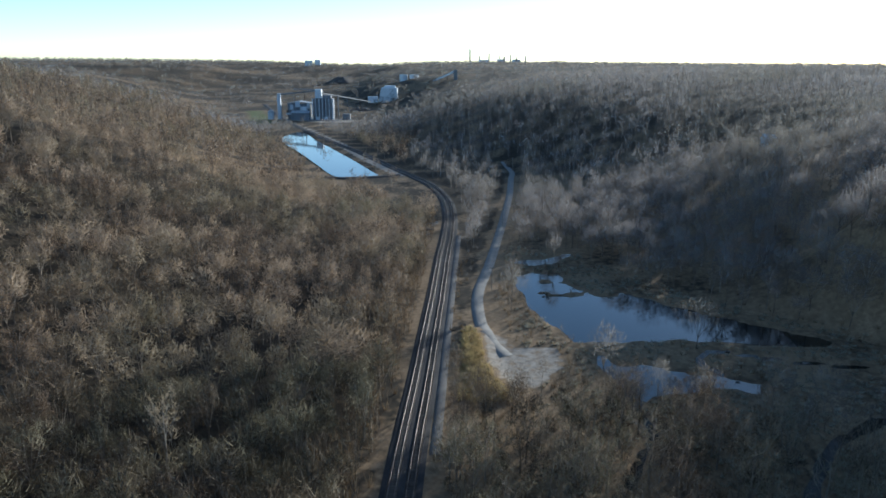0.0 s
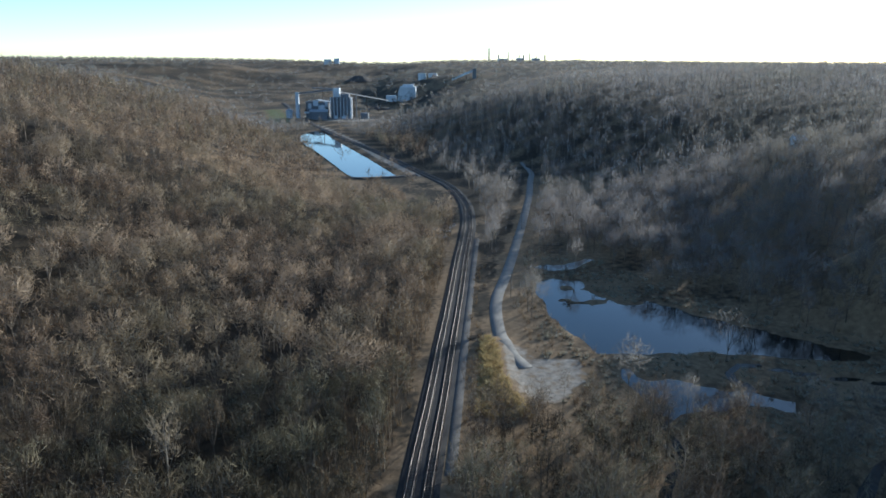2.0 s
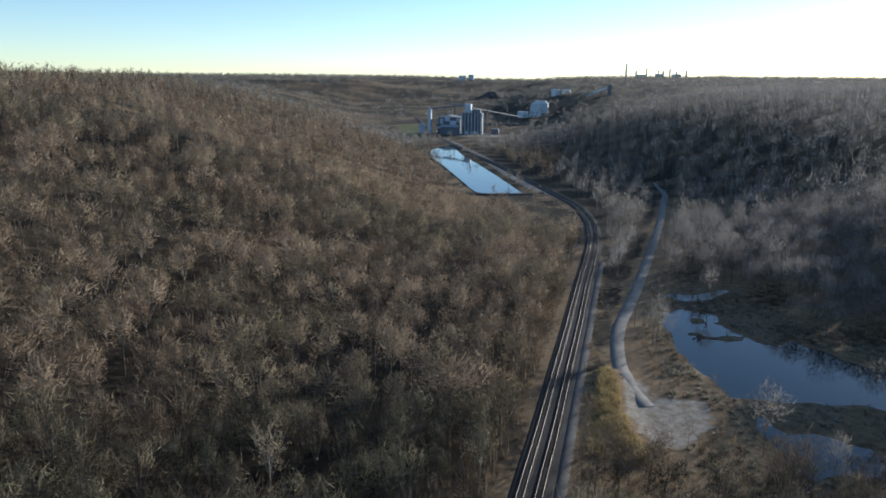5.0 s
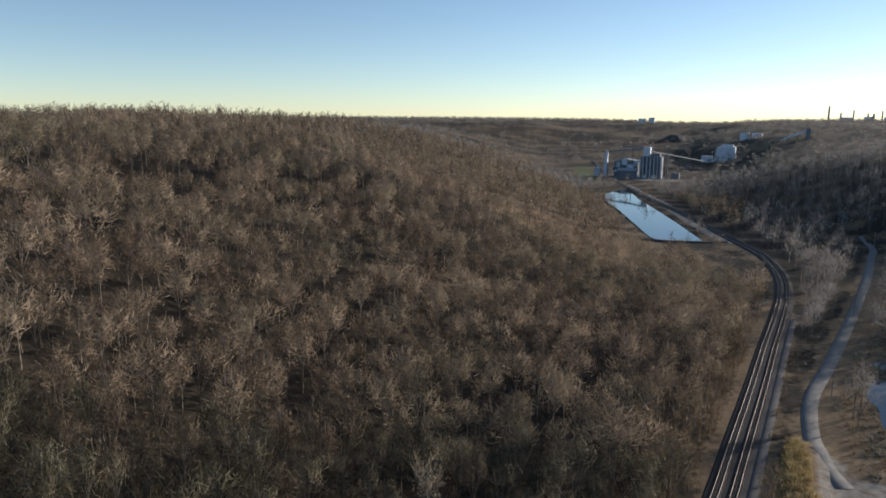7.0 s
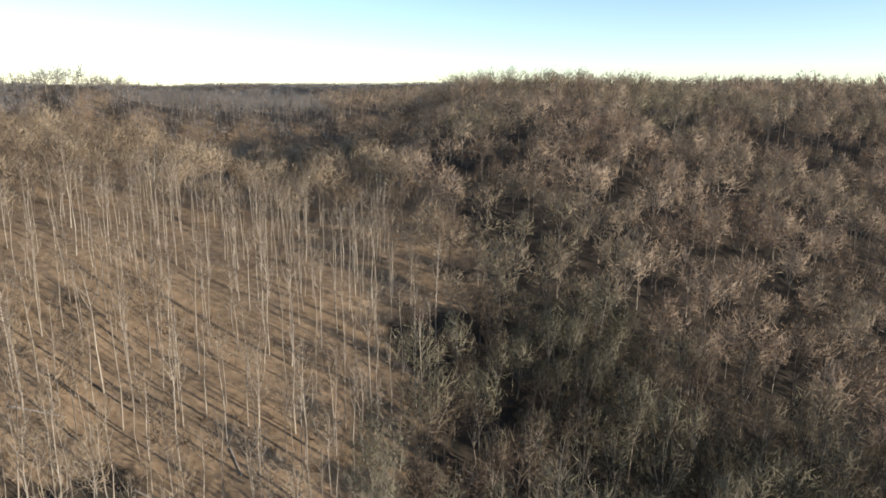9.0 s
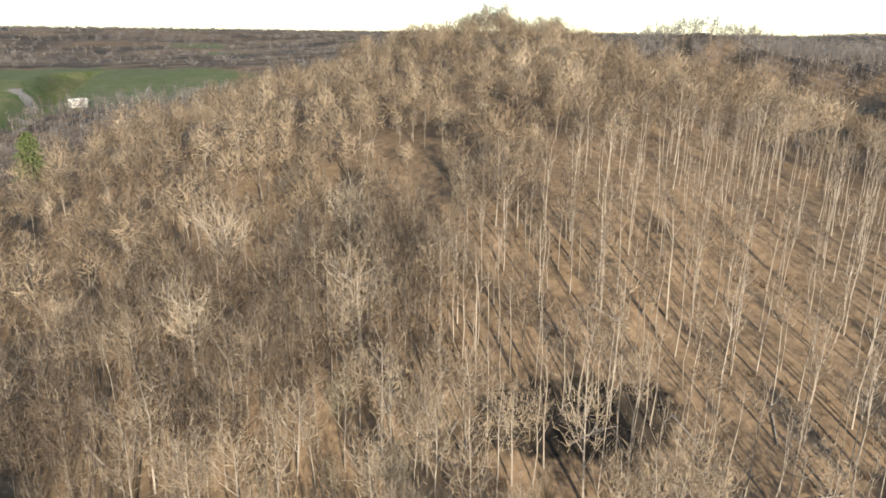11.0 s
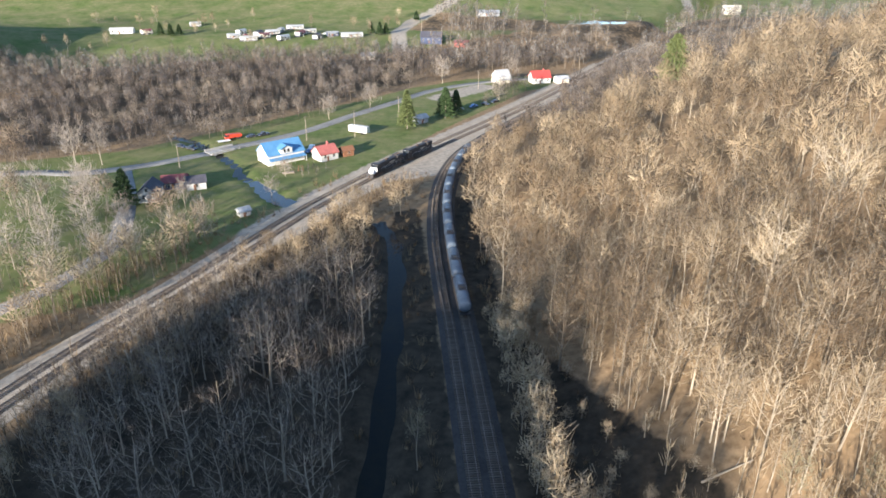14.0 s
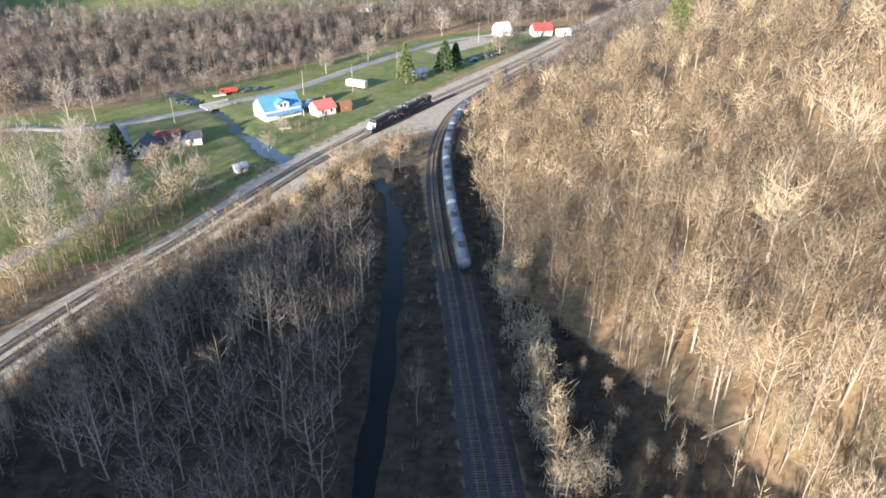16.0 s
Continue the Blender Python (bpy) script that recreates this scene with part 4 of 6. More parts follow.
# old oaks with heavy pale limbs, and one white-barked tree of the valley bottom
oak_parts = []
for (tr, cr), bark in ((bare_tree(210, 21, 8.0, 0.26, 13, 7, 5, 0.42, 0.04, 330), BARK), (bare_tree(211, 22, 7.2, 0.32, 12, 6, 5, 0.38, 0.04, 300), BARK), (bare_tree(212, 20, 3.4, 0.42, 9, 5, 6, 0.2, 0.04, 120), BARK)):
    pair = []
    for nm, (v, f) in (("trunk", tr), ("crown", cr)):
        me = bpy.data.meshes.new(nm)
        slot = slots_of(v, f)
        f, n = round_normals(v, f, slot, 14, 0)
        me.from_pydata(v.tolist(), [], f.tolist())
        set_normals(me, n)
        me.materials.append(bark)
        me.materials.append(PALE_TWIG)
        me.polygons.foreach_set("material_index", slot)
        pair.append(me)
    oak_parts.append(pair)
for x, y, k, s in ((-73, -94, 0, 0.85), (-93, -107, 1, 0.9), (-88, -63, 0, 0.85), (-112, -88, 1, 0.8), (-66, -128, 1, 0.75), (-57, 126, 2, 1.1)):
    root = tagged(new("tree"), ("broad old leafless oak with heavy pale limbs" if k < 2 else "white-barked leafless tree in the valley bottom"), "tree", "bare trees of the wood")
    root.matrix_basis = pose(x, y, float(height(x, y)) - 0.1, 0, 0, 70 * x % 360) @ Matrix.Diagonal((s, s, s, 1))
    for me in oak_parts[k]:
        new(me.name.split(".")[0], me).parent = root
# single trees of the yards and the drive
yard_parts = []
for i, (h, sp, st, th) in enumerate(((15, 5.4, 0.14, 0.2), (17, 5.0, 0.2, 0.22), (14, 5.8, 0.12, 0.18))):
    pair = []
    for nm, (v, f) in zip(("trunk", "crown"), bare_tree(250 + i, h, sp, st, 11, 6, 5, th, 0.05, 260)):
        me = bpy.data.meshes.new(nm)
        slot = slots_of(v, f)
        f, n = round_normals(v, f, slot, h * 0.6, 0)
        me.from_pydata(v.tolist(), [], f.tolist())
        set_normals(me, n)
        me.materials.append(BARK)
        me.materials.append(GREY_TWIG)
        me.polygons.foreach_set("material_index", slot)
        pair.append(me)
    yard_parts.append(pair)
for x, y, s in ((93, -193, 1.0), (92, -161, 0.8), (101, -160, 0.75), (76, -160, 0.7), (61, -170, 0.65), (66, -203, 0.5), (39, -213, 0.5), (36, -231, 0.45), (89, -180, 0.7),
                (98, -176, 0.7), (107, -186, 0.8), (71, -165, 0.6), (112, -152, 0.8), (122, -172, 0.7), (83, -167, 0.55), (97, -206, 0.8), (118, -250, 0.9), (109, -252, 0.8),
                (54, -176, 0.5), (68, -158, 0.6), (58, -190, 0.45), (4, -338, 0.8), (24, -316, 0.7), (-66, -352, 0.8), (-40, -398, 0.9), (-84, -408, 0.9), (87, -148, 0.7), (104, -140, 0.9), (115, -163, 0.85), (128, -150, 0.9), (110, -200, 0.9), (124, -210, 0.9), (136, -185, 0.95), (104, -220, 0.7), (82, -190, 0.6)):
    k = rs.randint(0, len(NEAR))
    root = tagged(new("tree"), TREE_LABELS[k] + " on mown grass", "tree", "bare trees of the yards")
    root.matrix_basis = pose(x, y, float(height(x, y)) - 0.1, 0, 0, rs.uniform(0, 360)) @ Matrix.Diagonal((s * 1.2, s * 1.2, s * 1.1, 1))
    for me in yard_parts[rs.randint(0, len(yard_parts))]:
        new(me.name.split(".")[0], me).parent = root
JOINED = [(np.concatenate([t[0], c[0]]), np.concatenate([t[1], c[1] + len(t[0])])) for t, c in NEAR]
# trees of the lower western slope take the olive twig colour
is_olive = (rest[:, 1] > 25) & (rest[:, 0] < -12)
OLIVEK = [vase_tree(160 + i, h * 0.95, sp * 1.15, st * 0.8, int(230 + 30 * sp), 0.09, 7, 0.14) for i, (h, sp, st, *_) in enumerate(KINDS)]
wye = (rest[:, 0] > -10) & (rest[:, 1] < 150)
SPREADK = [bare_tree(230 + i, h, sp, st, 10, 5, 4, th * 1.25, 0.05, 80) for i, (h, sp, st, th) in enumerate(((15, 5.2, 0.16, 0.2), (17, 4.6, 0.24, 0.22), (13, 5.0, 0.12, 0.17), (18, 5.6, 0.2, 0.25)))]
SPREADK = [(np.concatenate([t[0], c[0]]), np.concatenate([t[1], c[1] + len(t[0])])) for t, c in SPREADK]
# north of the wye the dark olive colour stands in for shade
shade_olive = wye & (rest[:, 1] > 30)
scatter(SPREADK, rest[shade_olive], "woodland", OLIVE, "leafless trees below the lot, darkened with painted shade", rs, DARK_BARK)
scatter(SPREADK, rest[wye & ~shade_olive], "woodland", SHADE_TWIG, "shaded leafless trees between the railway lines", rs)
scatter(OLIVEK, rest[is_olive & (rs.uniform(0, 1, len(rest)) < 0.72)], "woodland", OLIVE, "dark olive leafless trees in the valley bottom", rs)
scatter(JOINED, rest[~is_olive & ~wye], "woodland", CROWN, "leafless hardwood trees on the near slopes", rs)
x, y = stand(-440, 380, -420, 460, 8.8, 155, 440)
x, y = thinned(x, y)
sx, sy = stand(-160, 260, -490, -242, 6.4, 155, 540, 1.0)
sk = sy < np.where(sx > 60, -244, -262)
sx, sy = sx[sk], sy[sk]
scatter(SOUTHK, sized(sx, sy, 0.5, 1.0), "woodland", GREY_TWIG, "grey leafless wood between the lane and the mobile homes", rs, DARK_BARK)
ny = y > -262
x, y = x[ny], y[ny]
vis = in_view(x, y) & ~inside(x, y, POLE_STAND)
mid = sized(x[vis], y[vis])
ex, ey = stand(20, 380, 200, 460, 10.5, 155, 440)
ex, ey = thinned(ex, ey)
vis = in_view(ex, ey)
mid = np.concatenate([mid, sized(ex[vis], ey[vis])])
# twig colour follows the light: paler on sunlit slopes, grey where backlit
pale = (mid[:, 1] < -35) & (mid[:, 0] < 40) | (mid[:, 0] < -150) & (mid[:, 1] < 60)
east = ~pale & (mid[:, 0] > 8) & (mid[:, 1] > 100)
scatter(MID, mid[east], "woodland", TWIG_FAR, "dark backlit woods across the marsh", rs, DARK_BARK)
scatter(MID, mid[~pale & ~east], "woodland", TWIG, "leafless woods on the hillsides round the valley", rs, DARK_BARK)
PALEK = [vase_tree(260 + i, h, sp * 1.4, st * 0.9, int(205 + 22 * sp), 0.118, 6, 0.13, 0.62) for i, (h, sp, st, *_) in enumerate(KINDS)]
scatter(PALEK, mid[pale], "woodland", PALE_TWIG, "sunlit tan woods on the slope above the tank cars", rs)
ux, uy = stand(-270, -20, -340, -50, 8.6, 150, 440, 0.45)
uk = (height(ux, uy) > 1.5) & ~inside(ux, uy, POLE_STAND)
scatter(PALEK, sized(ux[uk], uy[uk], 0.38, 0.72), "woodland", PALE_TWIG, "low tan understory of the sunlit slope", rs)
x, y = stand(-1010, 900, -1000, 1020, 10.4, 440, 1000)
x, y = thinned(x, y)
az = np.degrees(np.arctan2(-(x - AX), y - AY))
seen = (az > -40) | (az < -145)
# trees on the added, unseen hill, which help it cast shade
hx, hy = jittered(90, 340, 20, 260, 8, rs)
hk = (height(hx, hy) > 10) & ~in_view(hx, hy)
x, y, seen = np.concatenate([x, hx[hk]]), np.concatenate([y, hy[hk]]), np.concatenate([seen, np.ones(hk.sum(), bool)])
fark = sized(x[seen], y[seen])
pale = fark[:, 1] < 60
# the lit western side takes the tan twig colour instead of grey
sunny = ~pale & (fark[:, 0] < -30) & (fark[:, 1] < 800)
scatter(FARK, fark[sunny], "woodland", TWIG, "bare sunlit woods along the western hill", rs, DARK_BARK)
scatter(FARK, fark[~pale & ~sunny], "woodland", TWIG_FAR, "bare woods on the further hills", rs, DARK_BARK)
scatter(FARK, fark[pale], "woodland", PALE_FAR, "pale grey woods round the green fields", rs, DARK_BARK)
x, y = stand(-4600, 4600, -4600, 4600, 49, 1000, 4600)
x, y = thinned(x, y)
az = np.degrees(np.arctan2(-(x - AX), y - AY))
seen = (az > -42) | (az < -145)
far = sized(x[seen], y[seen], 0.8, 1.1)
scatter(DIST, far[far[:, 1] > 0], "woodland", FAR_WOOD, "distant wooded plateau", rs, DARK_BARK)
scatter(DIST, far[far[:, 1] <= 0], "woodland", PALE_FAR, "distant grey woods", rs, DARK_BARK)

# low brush under the trees and along the banks
def shrub(seed, tall, spread, blades, width):
    rnd = np.random.RandomState(seed)
    v, f = [], []
    for _ in range(blades):
        a, o = rnd.uniform(0, 6.283), math.sqrt(rnd.uniform(0, 1)) * spread
        blade(v, f, (math.cos(a) * o * 0.3, math.sin(a) * o * 0.3, 0), (math.cos(a) * o, math.sin(a) * o, tall * rnd.uniform(0.5, 1.0)), width, rnd)
    return np.array(v), np.array(f)


SAPLINGS = [brush_tree(70 + i, h, sp, 0.12, 34, 0.07) for i, (h, sp) in enumerate(((9, 1.5), (7, 1.3), (11, 1.7)))]
vx, vy = jittered(-120, -40, -160, 0, 4.0, rs)
vk = (height(vx, vy) > 3) & (rs.uniform(0, 1, len(vx)) < 0.5) & ~inside(vx, vy, POLE_STAND)
vx, vy = vx[vk], vy[vk]
scatter(SAPLINGS, np.stack([vx, vy, height(vx, vy) - 0.1, rs.uniform(0.5, 1.3, len(vx))], -1), "brush", PALE_TWIG, "thin tan saplings between the trees of the slope", rs)
ex, ey = jittered(-40, 8, 110, 400, 2.6, rs)
de = dist(ex, ey, TRACKS)
wx = np.interp(ey, [p[1] for p in TRACKS[12:]], [p[0] for p in TRACKS[12:]])
ok = (ex < wx) & (de > 7.5) & (de < 26) & (rs.uniform(0, 1, len(ex)) < smooth(28, 12, de) * 0.8)
mx, my = jittered(-10, 110, -215, 20, 2.7, rs)
dm = dist(mx, my, MAIN)
okm = (dm > np.where(my < -160, 15, 9)) & (dm < 26) & (rs.uniform(0, 1, len(mx)) < smooth(29, 14, dm) * 1.0) & ~inside(mx, my, YARD) & (water_level(mx, my) < 0.05)
ex, ey = np.concatenate([ex[ok], mx[okm]]), np.concatenate([ey[ok], my[okm]])
scatter(SAPLINGS, np.stack([ex, ey, height(ex, ey) - 0.1, rs.uniform(0.6, 1.2, len(ex))], -1), "brush", SCRUB, "golden-brown saplings along the railway's edge", rs)
bx, by = jittered(-12, 112, -205, 10, 4.6, rs)
db = dist(bx, by, MAIN)
kb = (db > np.where(by < -170, 14, 9)) & (db < 27) & (rs.uniform(0, 1, len(bx)) < 0.85) & (0.85 * bx + 0.5 * by < np.interp(by, [-205, 10], [-72, 105])) & (water_level(bx, by) < 0.05)
kb &= ~inside(bx, by, YARD) & ~inside(bx, by, [(-50, -270), (-14, -188), (20, -188), (-3, -242), (-35, -275)])
bx, by = bx[kb], by[kb]
scatter(SOUTHK, np.stack([bx, by, height(bx, by) - 0.1, rs.uniform(0.35, 0.62, len(bx))], -1), "brush", PALE_TWIG, "pale bare thicket along the main line", rs)
fx2, fy2 = jittered(-52, -19, -124, -22, 3.0, rs)
fd = dist(fx2, fy2, TRACKS)
kf = (fd > 7.2) & (fd < 34) & (rs.uniform(0, 1, len(fx2)) < np.where(fd < 14, 0.8, 0.22))
fx2, fy2 = fx2[kf], fy2[kf]
scatter(SOUTHK, np.stack([fx2, fy2, height(fx2, fy2) - 0.1, np.where(dist(fx2, fy2, TRACKS) < 14, rs.uniform(0.4, 0.68, len(fx2)), rs.uniform(0.2, 0.36, len(fx2)))], -1), "brush", PALE_TWIG, "pale bare brush at the foot of the slope beside the sidings", rs)
HEDGES = [[(104, -150), (90, -166), (84, -184), (88, -200)], [(118, -130), (98, -150), (72, -152), (58, -168), (50, -182)], [(73, -206), (64, -208), (58, -200)], [(38, -240), (30, -234), (24, -236)]]
HEDGES += [[(190, -262), (150, -268), (112, -280), (94, -302), (66, -320), (40, -342), (12, -366)]]
gx2, gy2 = jittered(10, 190, -370, -120, 1.9, rs)
gd = np.minimum.reduce([dist(gx2, gy2, h) for h in HEDGES])
gk = (gd < 3.6) & (dist(gx2, gy2, LANE) > 4.5) & (rs.uniform(0, 1, len(gx2)) < smooth(4, 1, gd) * 0.8) & (dist(gx2, gy2, DRIVE) > 3.4) & (dist(gx2, gy2, MAIN) > 9) & (water_level(gx2, gy2) < 0.05)
gx2, gy2 = gx2[gk], gy2[gk]
scatter(SAPLINGS, np.stack([gx2, gy2, height(gx2, gy2) - 0.1, rs.uniform(0.25, 0.65, len(gx2))], -1), "brush", GREY_TWIG, "dark bare hedges along the drive and the yards", rs, DARK_BARK)
# thicket in dark olive, so its colour holds the shade below the lot
ux, uy = jittered(0, 78, 60, 172, 6.0, rs)
ku = (water_level(ux, uy) < 0.03) & (rs.uniform(0, 1, len(ux)) < 0.8) & (dist(ux, uy, ROAD) > 6) & ~inside(ux, uy, PAD) & (dist(ux, uy, TRACKS) > 9) & ((uy < 160) | (ux > 34))
ux, uy = ux[ku], uy[ku]
scatter(MID, np.stack([ux, uy, height(ux, uy) - 0.1, rs.uniform(0.35, 0.6, len(ux))], -1), "brush", OLIVE, "dark bare thicket below the gravel lot", rs, DARK_BARK)
ix, iy = jittered(2, 64, 214, 600, 5.2, rs)
tx = np.interp(iy, [p[1] for p in TRACKS[12:]], [p[0] for p in TRACKS[12:]])
ki = (ix > tx) & (dist(ix, iy, TRACKS) > 11) & (dist(ix, iy, ROAD) > np.where(ix < np.interp(iy, [196, 257, 396, 620], [20, 14, 36, 54]), 6.5, 5)) & (dist(ix, iy, ROAD) < 26) & (water_level(ix, iy) < 0.03) & ~inside(ix, iy, PAD) & (rs.uniform(0, 1, len(ix)) < 0.75)
ki &= ~((iy < 240) & (ix < 30))
ix, iy = ix[ki], iy[ki]
scatter(FARK, np.stack([ix, iy, height(ix, iy) - 0.1, rs.uniform(0.12, 0.3, len(ix))], -1), "brush", TWIG_FAR, "dark bare thicket between the railway and the road", rs, DARK_BARK)
SHRUBS = [shrub(5, 2.6, 1.5, 18, 0.06), shrub(6, 1.8, 1.7, 18, 0.06), shrub(8, 3.8, 1.6, 17, 0.06)]
x, y = jittered(-150, 150, -230, 300, 3.6, rs)
d = np.minimum(np.minimum(dist(x, y, TRACKS), dist(x, y, MAIN)), dist(x, y, ROAD))
keep = (d > 6.5) & (water_level(x, y) < 0.05) & ~inside(x, y, YARD) & ~inside(x, y, PAD) & (dist(x, y, DRIVE) > 3) & (np.hypot(x, y) < 330)
keep &= rs.uniform(0, 1, len(x)) < np.where((d < 22) | (x > 0) & (x < 75) & (y > 40) & (y < 172) & (rs.uniform(0, 1, len(x)) < 0.4), 0.85, 0.25)
x, y = x[keep], y[keep]
scatter(SHRUBS, np.stack([x, y, height(x, y) - 0.05, rs.uniform(0.6, 1.3, len(x))], -1), "brush", SCRUB, "dry brush and saplings between the trees", rs)

GOLD = material("golden_dry_grass", (0.62, 0.49, 0.24), 0.95, (0.40, 0.30, 0.14), 5, random_mix=0.5, tone=True, sheer=0.35)
TUFTS = [shrub(15, 0.9, 0.9, 22, 0.06), shrub(16, 0.7, 1.0, 22, 0.06)]
tx, ty = jittered(3, 22, 162, 222, 0.8, rs)
kt = inside(tx, ty, [(4.5, 166), (20, 166), (15, 178), (12.5, 190), (12, 212), (9, 220), (6.5, 215), (5, 190)]) & (rs.uniform(0, 1, len(tx)) < 0.8)
tx, ty = tx[kt], ty[kt]
scatter(TUFTS, np.stack([tx, ty, height(tx, ty) - 0.05, rs.uniform(0.9, 1.9, len(tx))], -1), "grass", GOLD, "golden dry grass on the bank beside the gravel lot", rs)

lx = np.array([q[:2] for q in along(FIELD_HEDGE, 2.2)])
scatter(SHRUBS, np.stack([lx[:, 0] + rs.uniform(-1, 1, len(lx)), lx[:, 1] + rs.uniform(-1, 1, len(lx)), height(lx[:, 0], lx[:, 1]) - 0.05, rs.uniform(0.35, 0.75, len(lx))], -1), "hedge", SHADE_TWIG, "thin dark hedge line across the green field", rs)
REED = material("dead_reeds", (0.36, 0.33, 0.25), 0.95, (0.19, 0.17, 0.125), 9, random_mix=0.6, tone=True, sheer=0.35)
tx, ty = jittered(26, 152, 118, 330, 2.3, rs)
kt = inside(tx, ty, [(28, 165), (26, 215), (30, 330), (60, 318), (105, 245), (152, 206), (152, 118), (70, 118)]) & (water_level(tx, ty) < 0.03) & ~inside(tx, ty, PAD) & (rs.uniform(0, 1, len(tx)) < 0.55 + 0.5 * ripple(tx, ty, 22, 7))
tx, ty = tx[kt], ty[kt]
scatter(TUFTS, np.stack([tx, ty, height(tx, ty) - 0.05, rs.uniform(0.8, 2.0, len(tx))], -1), "reeds", REED, "dead grey-tan reeds and sedge of the marsh", rs)

# ---- made things: shapes and paints ----
HOME_WHITE = material("dulled_white_panels", (0.46, 0.455, 0.44), 0.75, (0.33, 0.32, 0.30), 3.0, streak=(1, 1, 0.3))
WHITE = material("white_siding", (0.66, 0.65, 0.62), 0.7, (0.48, 0.46, 0.43), 2.5, streak=(1, 1, 0.3))
CREAM = material("cream_siding", (0.70, 0.66, 0.56), 0.75, (0.55, 0.51, 0.42), 2.0)
BLUE_ROOF = material("blue_metal_roof", (0.07, 0.20, 0.37), 0.5, (0.11, 0.26, 0.43), 3.0, spec=0.35)
RED_ROOF = material("red_metal_roof", (0.42, 0.06, 0.05), 0.55, (0.32, 0.05, 0.045), 2.5, spec=0.4)
ROSE_ROOF = material("faded_red_shingles", (0.45, 0.14, 0.12), 0.9, (0.32, 0.10, 0.09), 2.0)
DARK_ROOF = material("dark_shingles", (0.045, 0.045, 0.06), 0.9, (0.08, 0.08, 0.095), 2.0)
MAROON_ROOF = material("maroon_roof", (0.22, 0.07, 0.075), 0.85, (0.15, 0.05, 0.055), 2.0)
GREY_ROOF = material("weathered_metal_roof", (0.42, 0.43, 0.44), 0.55, (0.28, 0.28, 0.28), 2.5)
NAVY = material("navy_siding", (0.035, 0.05, 0.10), 0.7, (0.06, 0.075, 0.13), 2.0)
BROWN = material("brown_boards", (0.24, 0.11, 0.06), 0.85, (0.15, 0.07, 0.04), 0.8, streak=(4, 4, 0.4))
GLASS = material("window_glass", (0.02, 0.025, 0.03), 0.06, (0.03, 0.035, 0.04), 1.5, spec=0.6)
TANK = material("grey_tank_paint", (0.10, 0.135, 0.18), 0.5, (0.06, 0.075, 0.098), 2.2, spec=0.3, streak=(1, 1, 0.35))
BLACK = material("sooty_black_paint", (0.022, 0.022, 0.026), 0.55, (0.045, 0.04, 0.038), 1.6)
IRON = material("rusty_iron", (0.085, 0.06, 0.045), 0.85, (0.14, 0.08, 0.05), 0.7)
CONCRETE = material("pale_concrete", (0.38, 0.365, 0.34), 0.9, (0.27, 0.255, 0.235), 1.8, bump_size=0.3, bump_depth=0.01)
# stained grey, lightened so the colour carries the haze over the plant
PLANT_DARK = material("coal_stained_concrete", (0.24, 0.245, 0.255), 0.9, (0.16, 0.165, 0.175), 12, streak=(1, 1, 0.2))
PLANT_PALE = material("pale_plant_cladding", (0.66, 0.68, 0.70), 0.6, (0.50, 0.52, 0.54), 9, streak=(1, 1, 0.3))
POLE_WOOD = material("weathered_pole_wood", (0.30, 0.25, 0.20), 0.95, (0.20, 0.165, 0.13), 0.6, streak=(1, 1, 0.2))
RED_PAINT = material("red_paint", (0.62, 0.07, 0.03), 0.45, (0.5, 0.05, 0.025), 1.0, spec=0.5)
CAR_DARK = material("dark_car_paint", (0.03, 0.035, 0.05), 0.25, (0.04, 0.045, 0.06), 1.0, spec=0.6)
CAR_BLUE = material("blue_car_paint", (0.07, 0.15, 0.30), 0.25, (0.06, 0.12, 0.26), 1.0, spec=0.6)
CAR_WHITE = material("white_car_paint", (0.75, 0.76, 0.77), 0.25, (0.66, 0.67, 0.68), 1.0, spec=0.6)
RUBBER = material("tyre_rubber", (0.025, 0.025, 0.026), 0.9, (0.04, 0.04, 0.04), 0.3)
DIRT = material("coal_heap", (0.10, 0.085, 0.075), 1.0, (0.05, 0.045, 0.04), 8, bump_size=2, bump_depth=0.4)


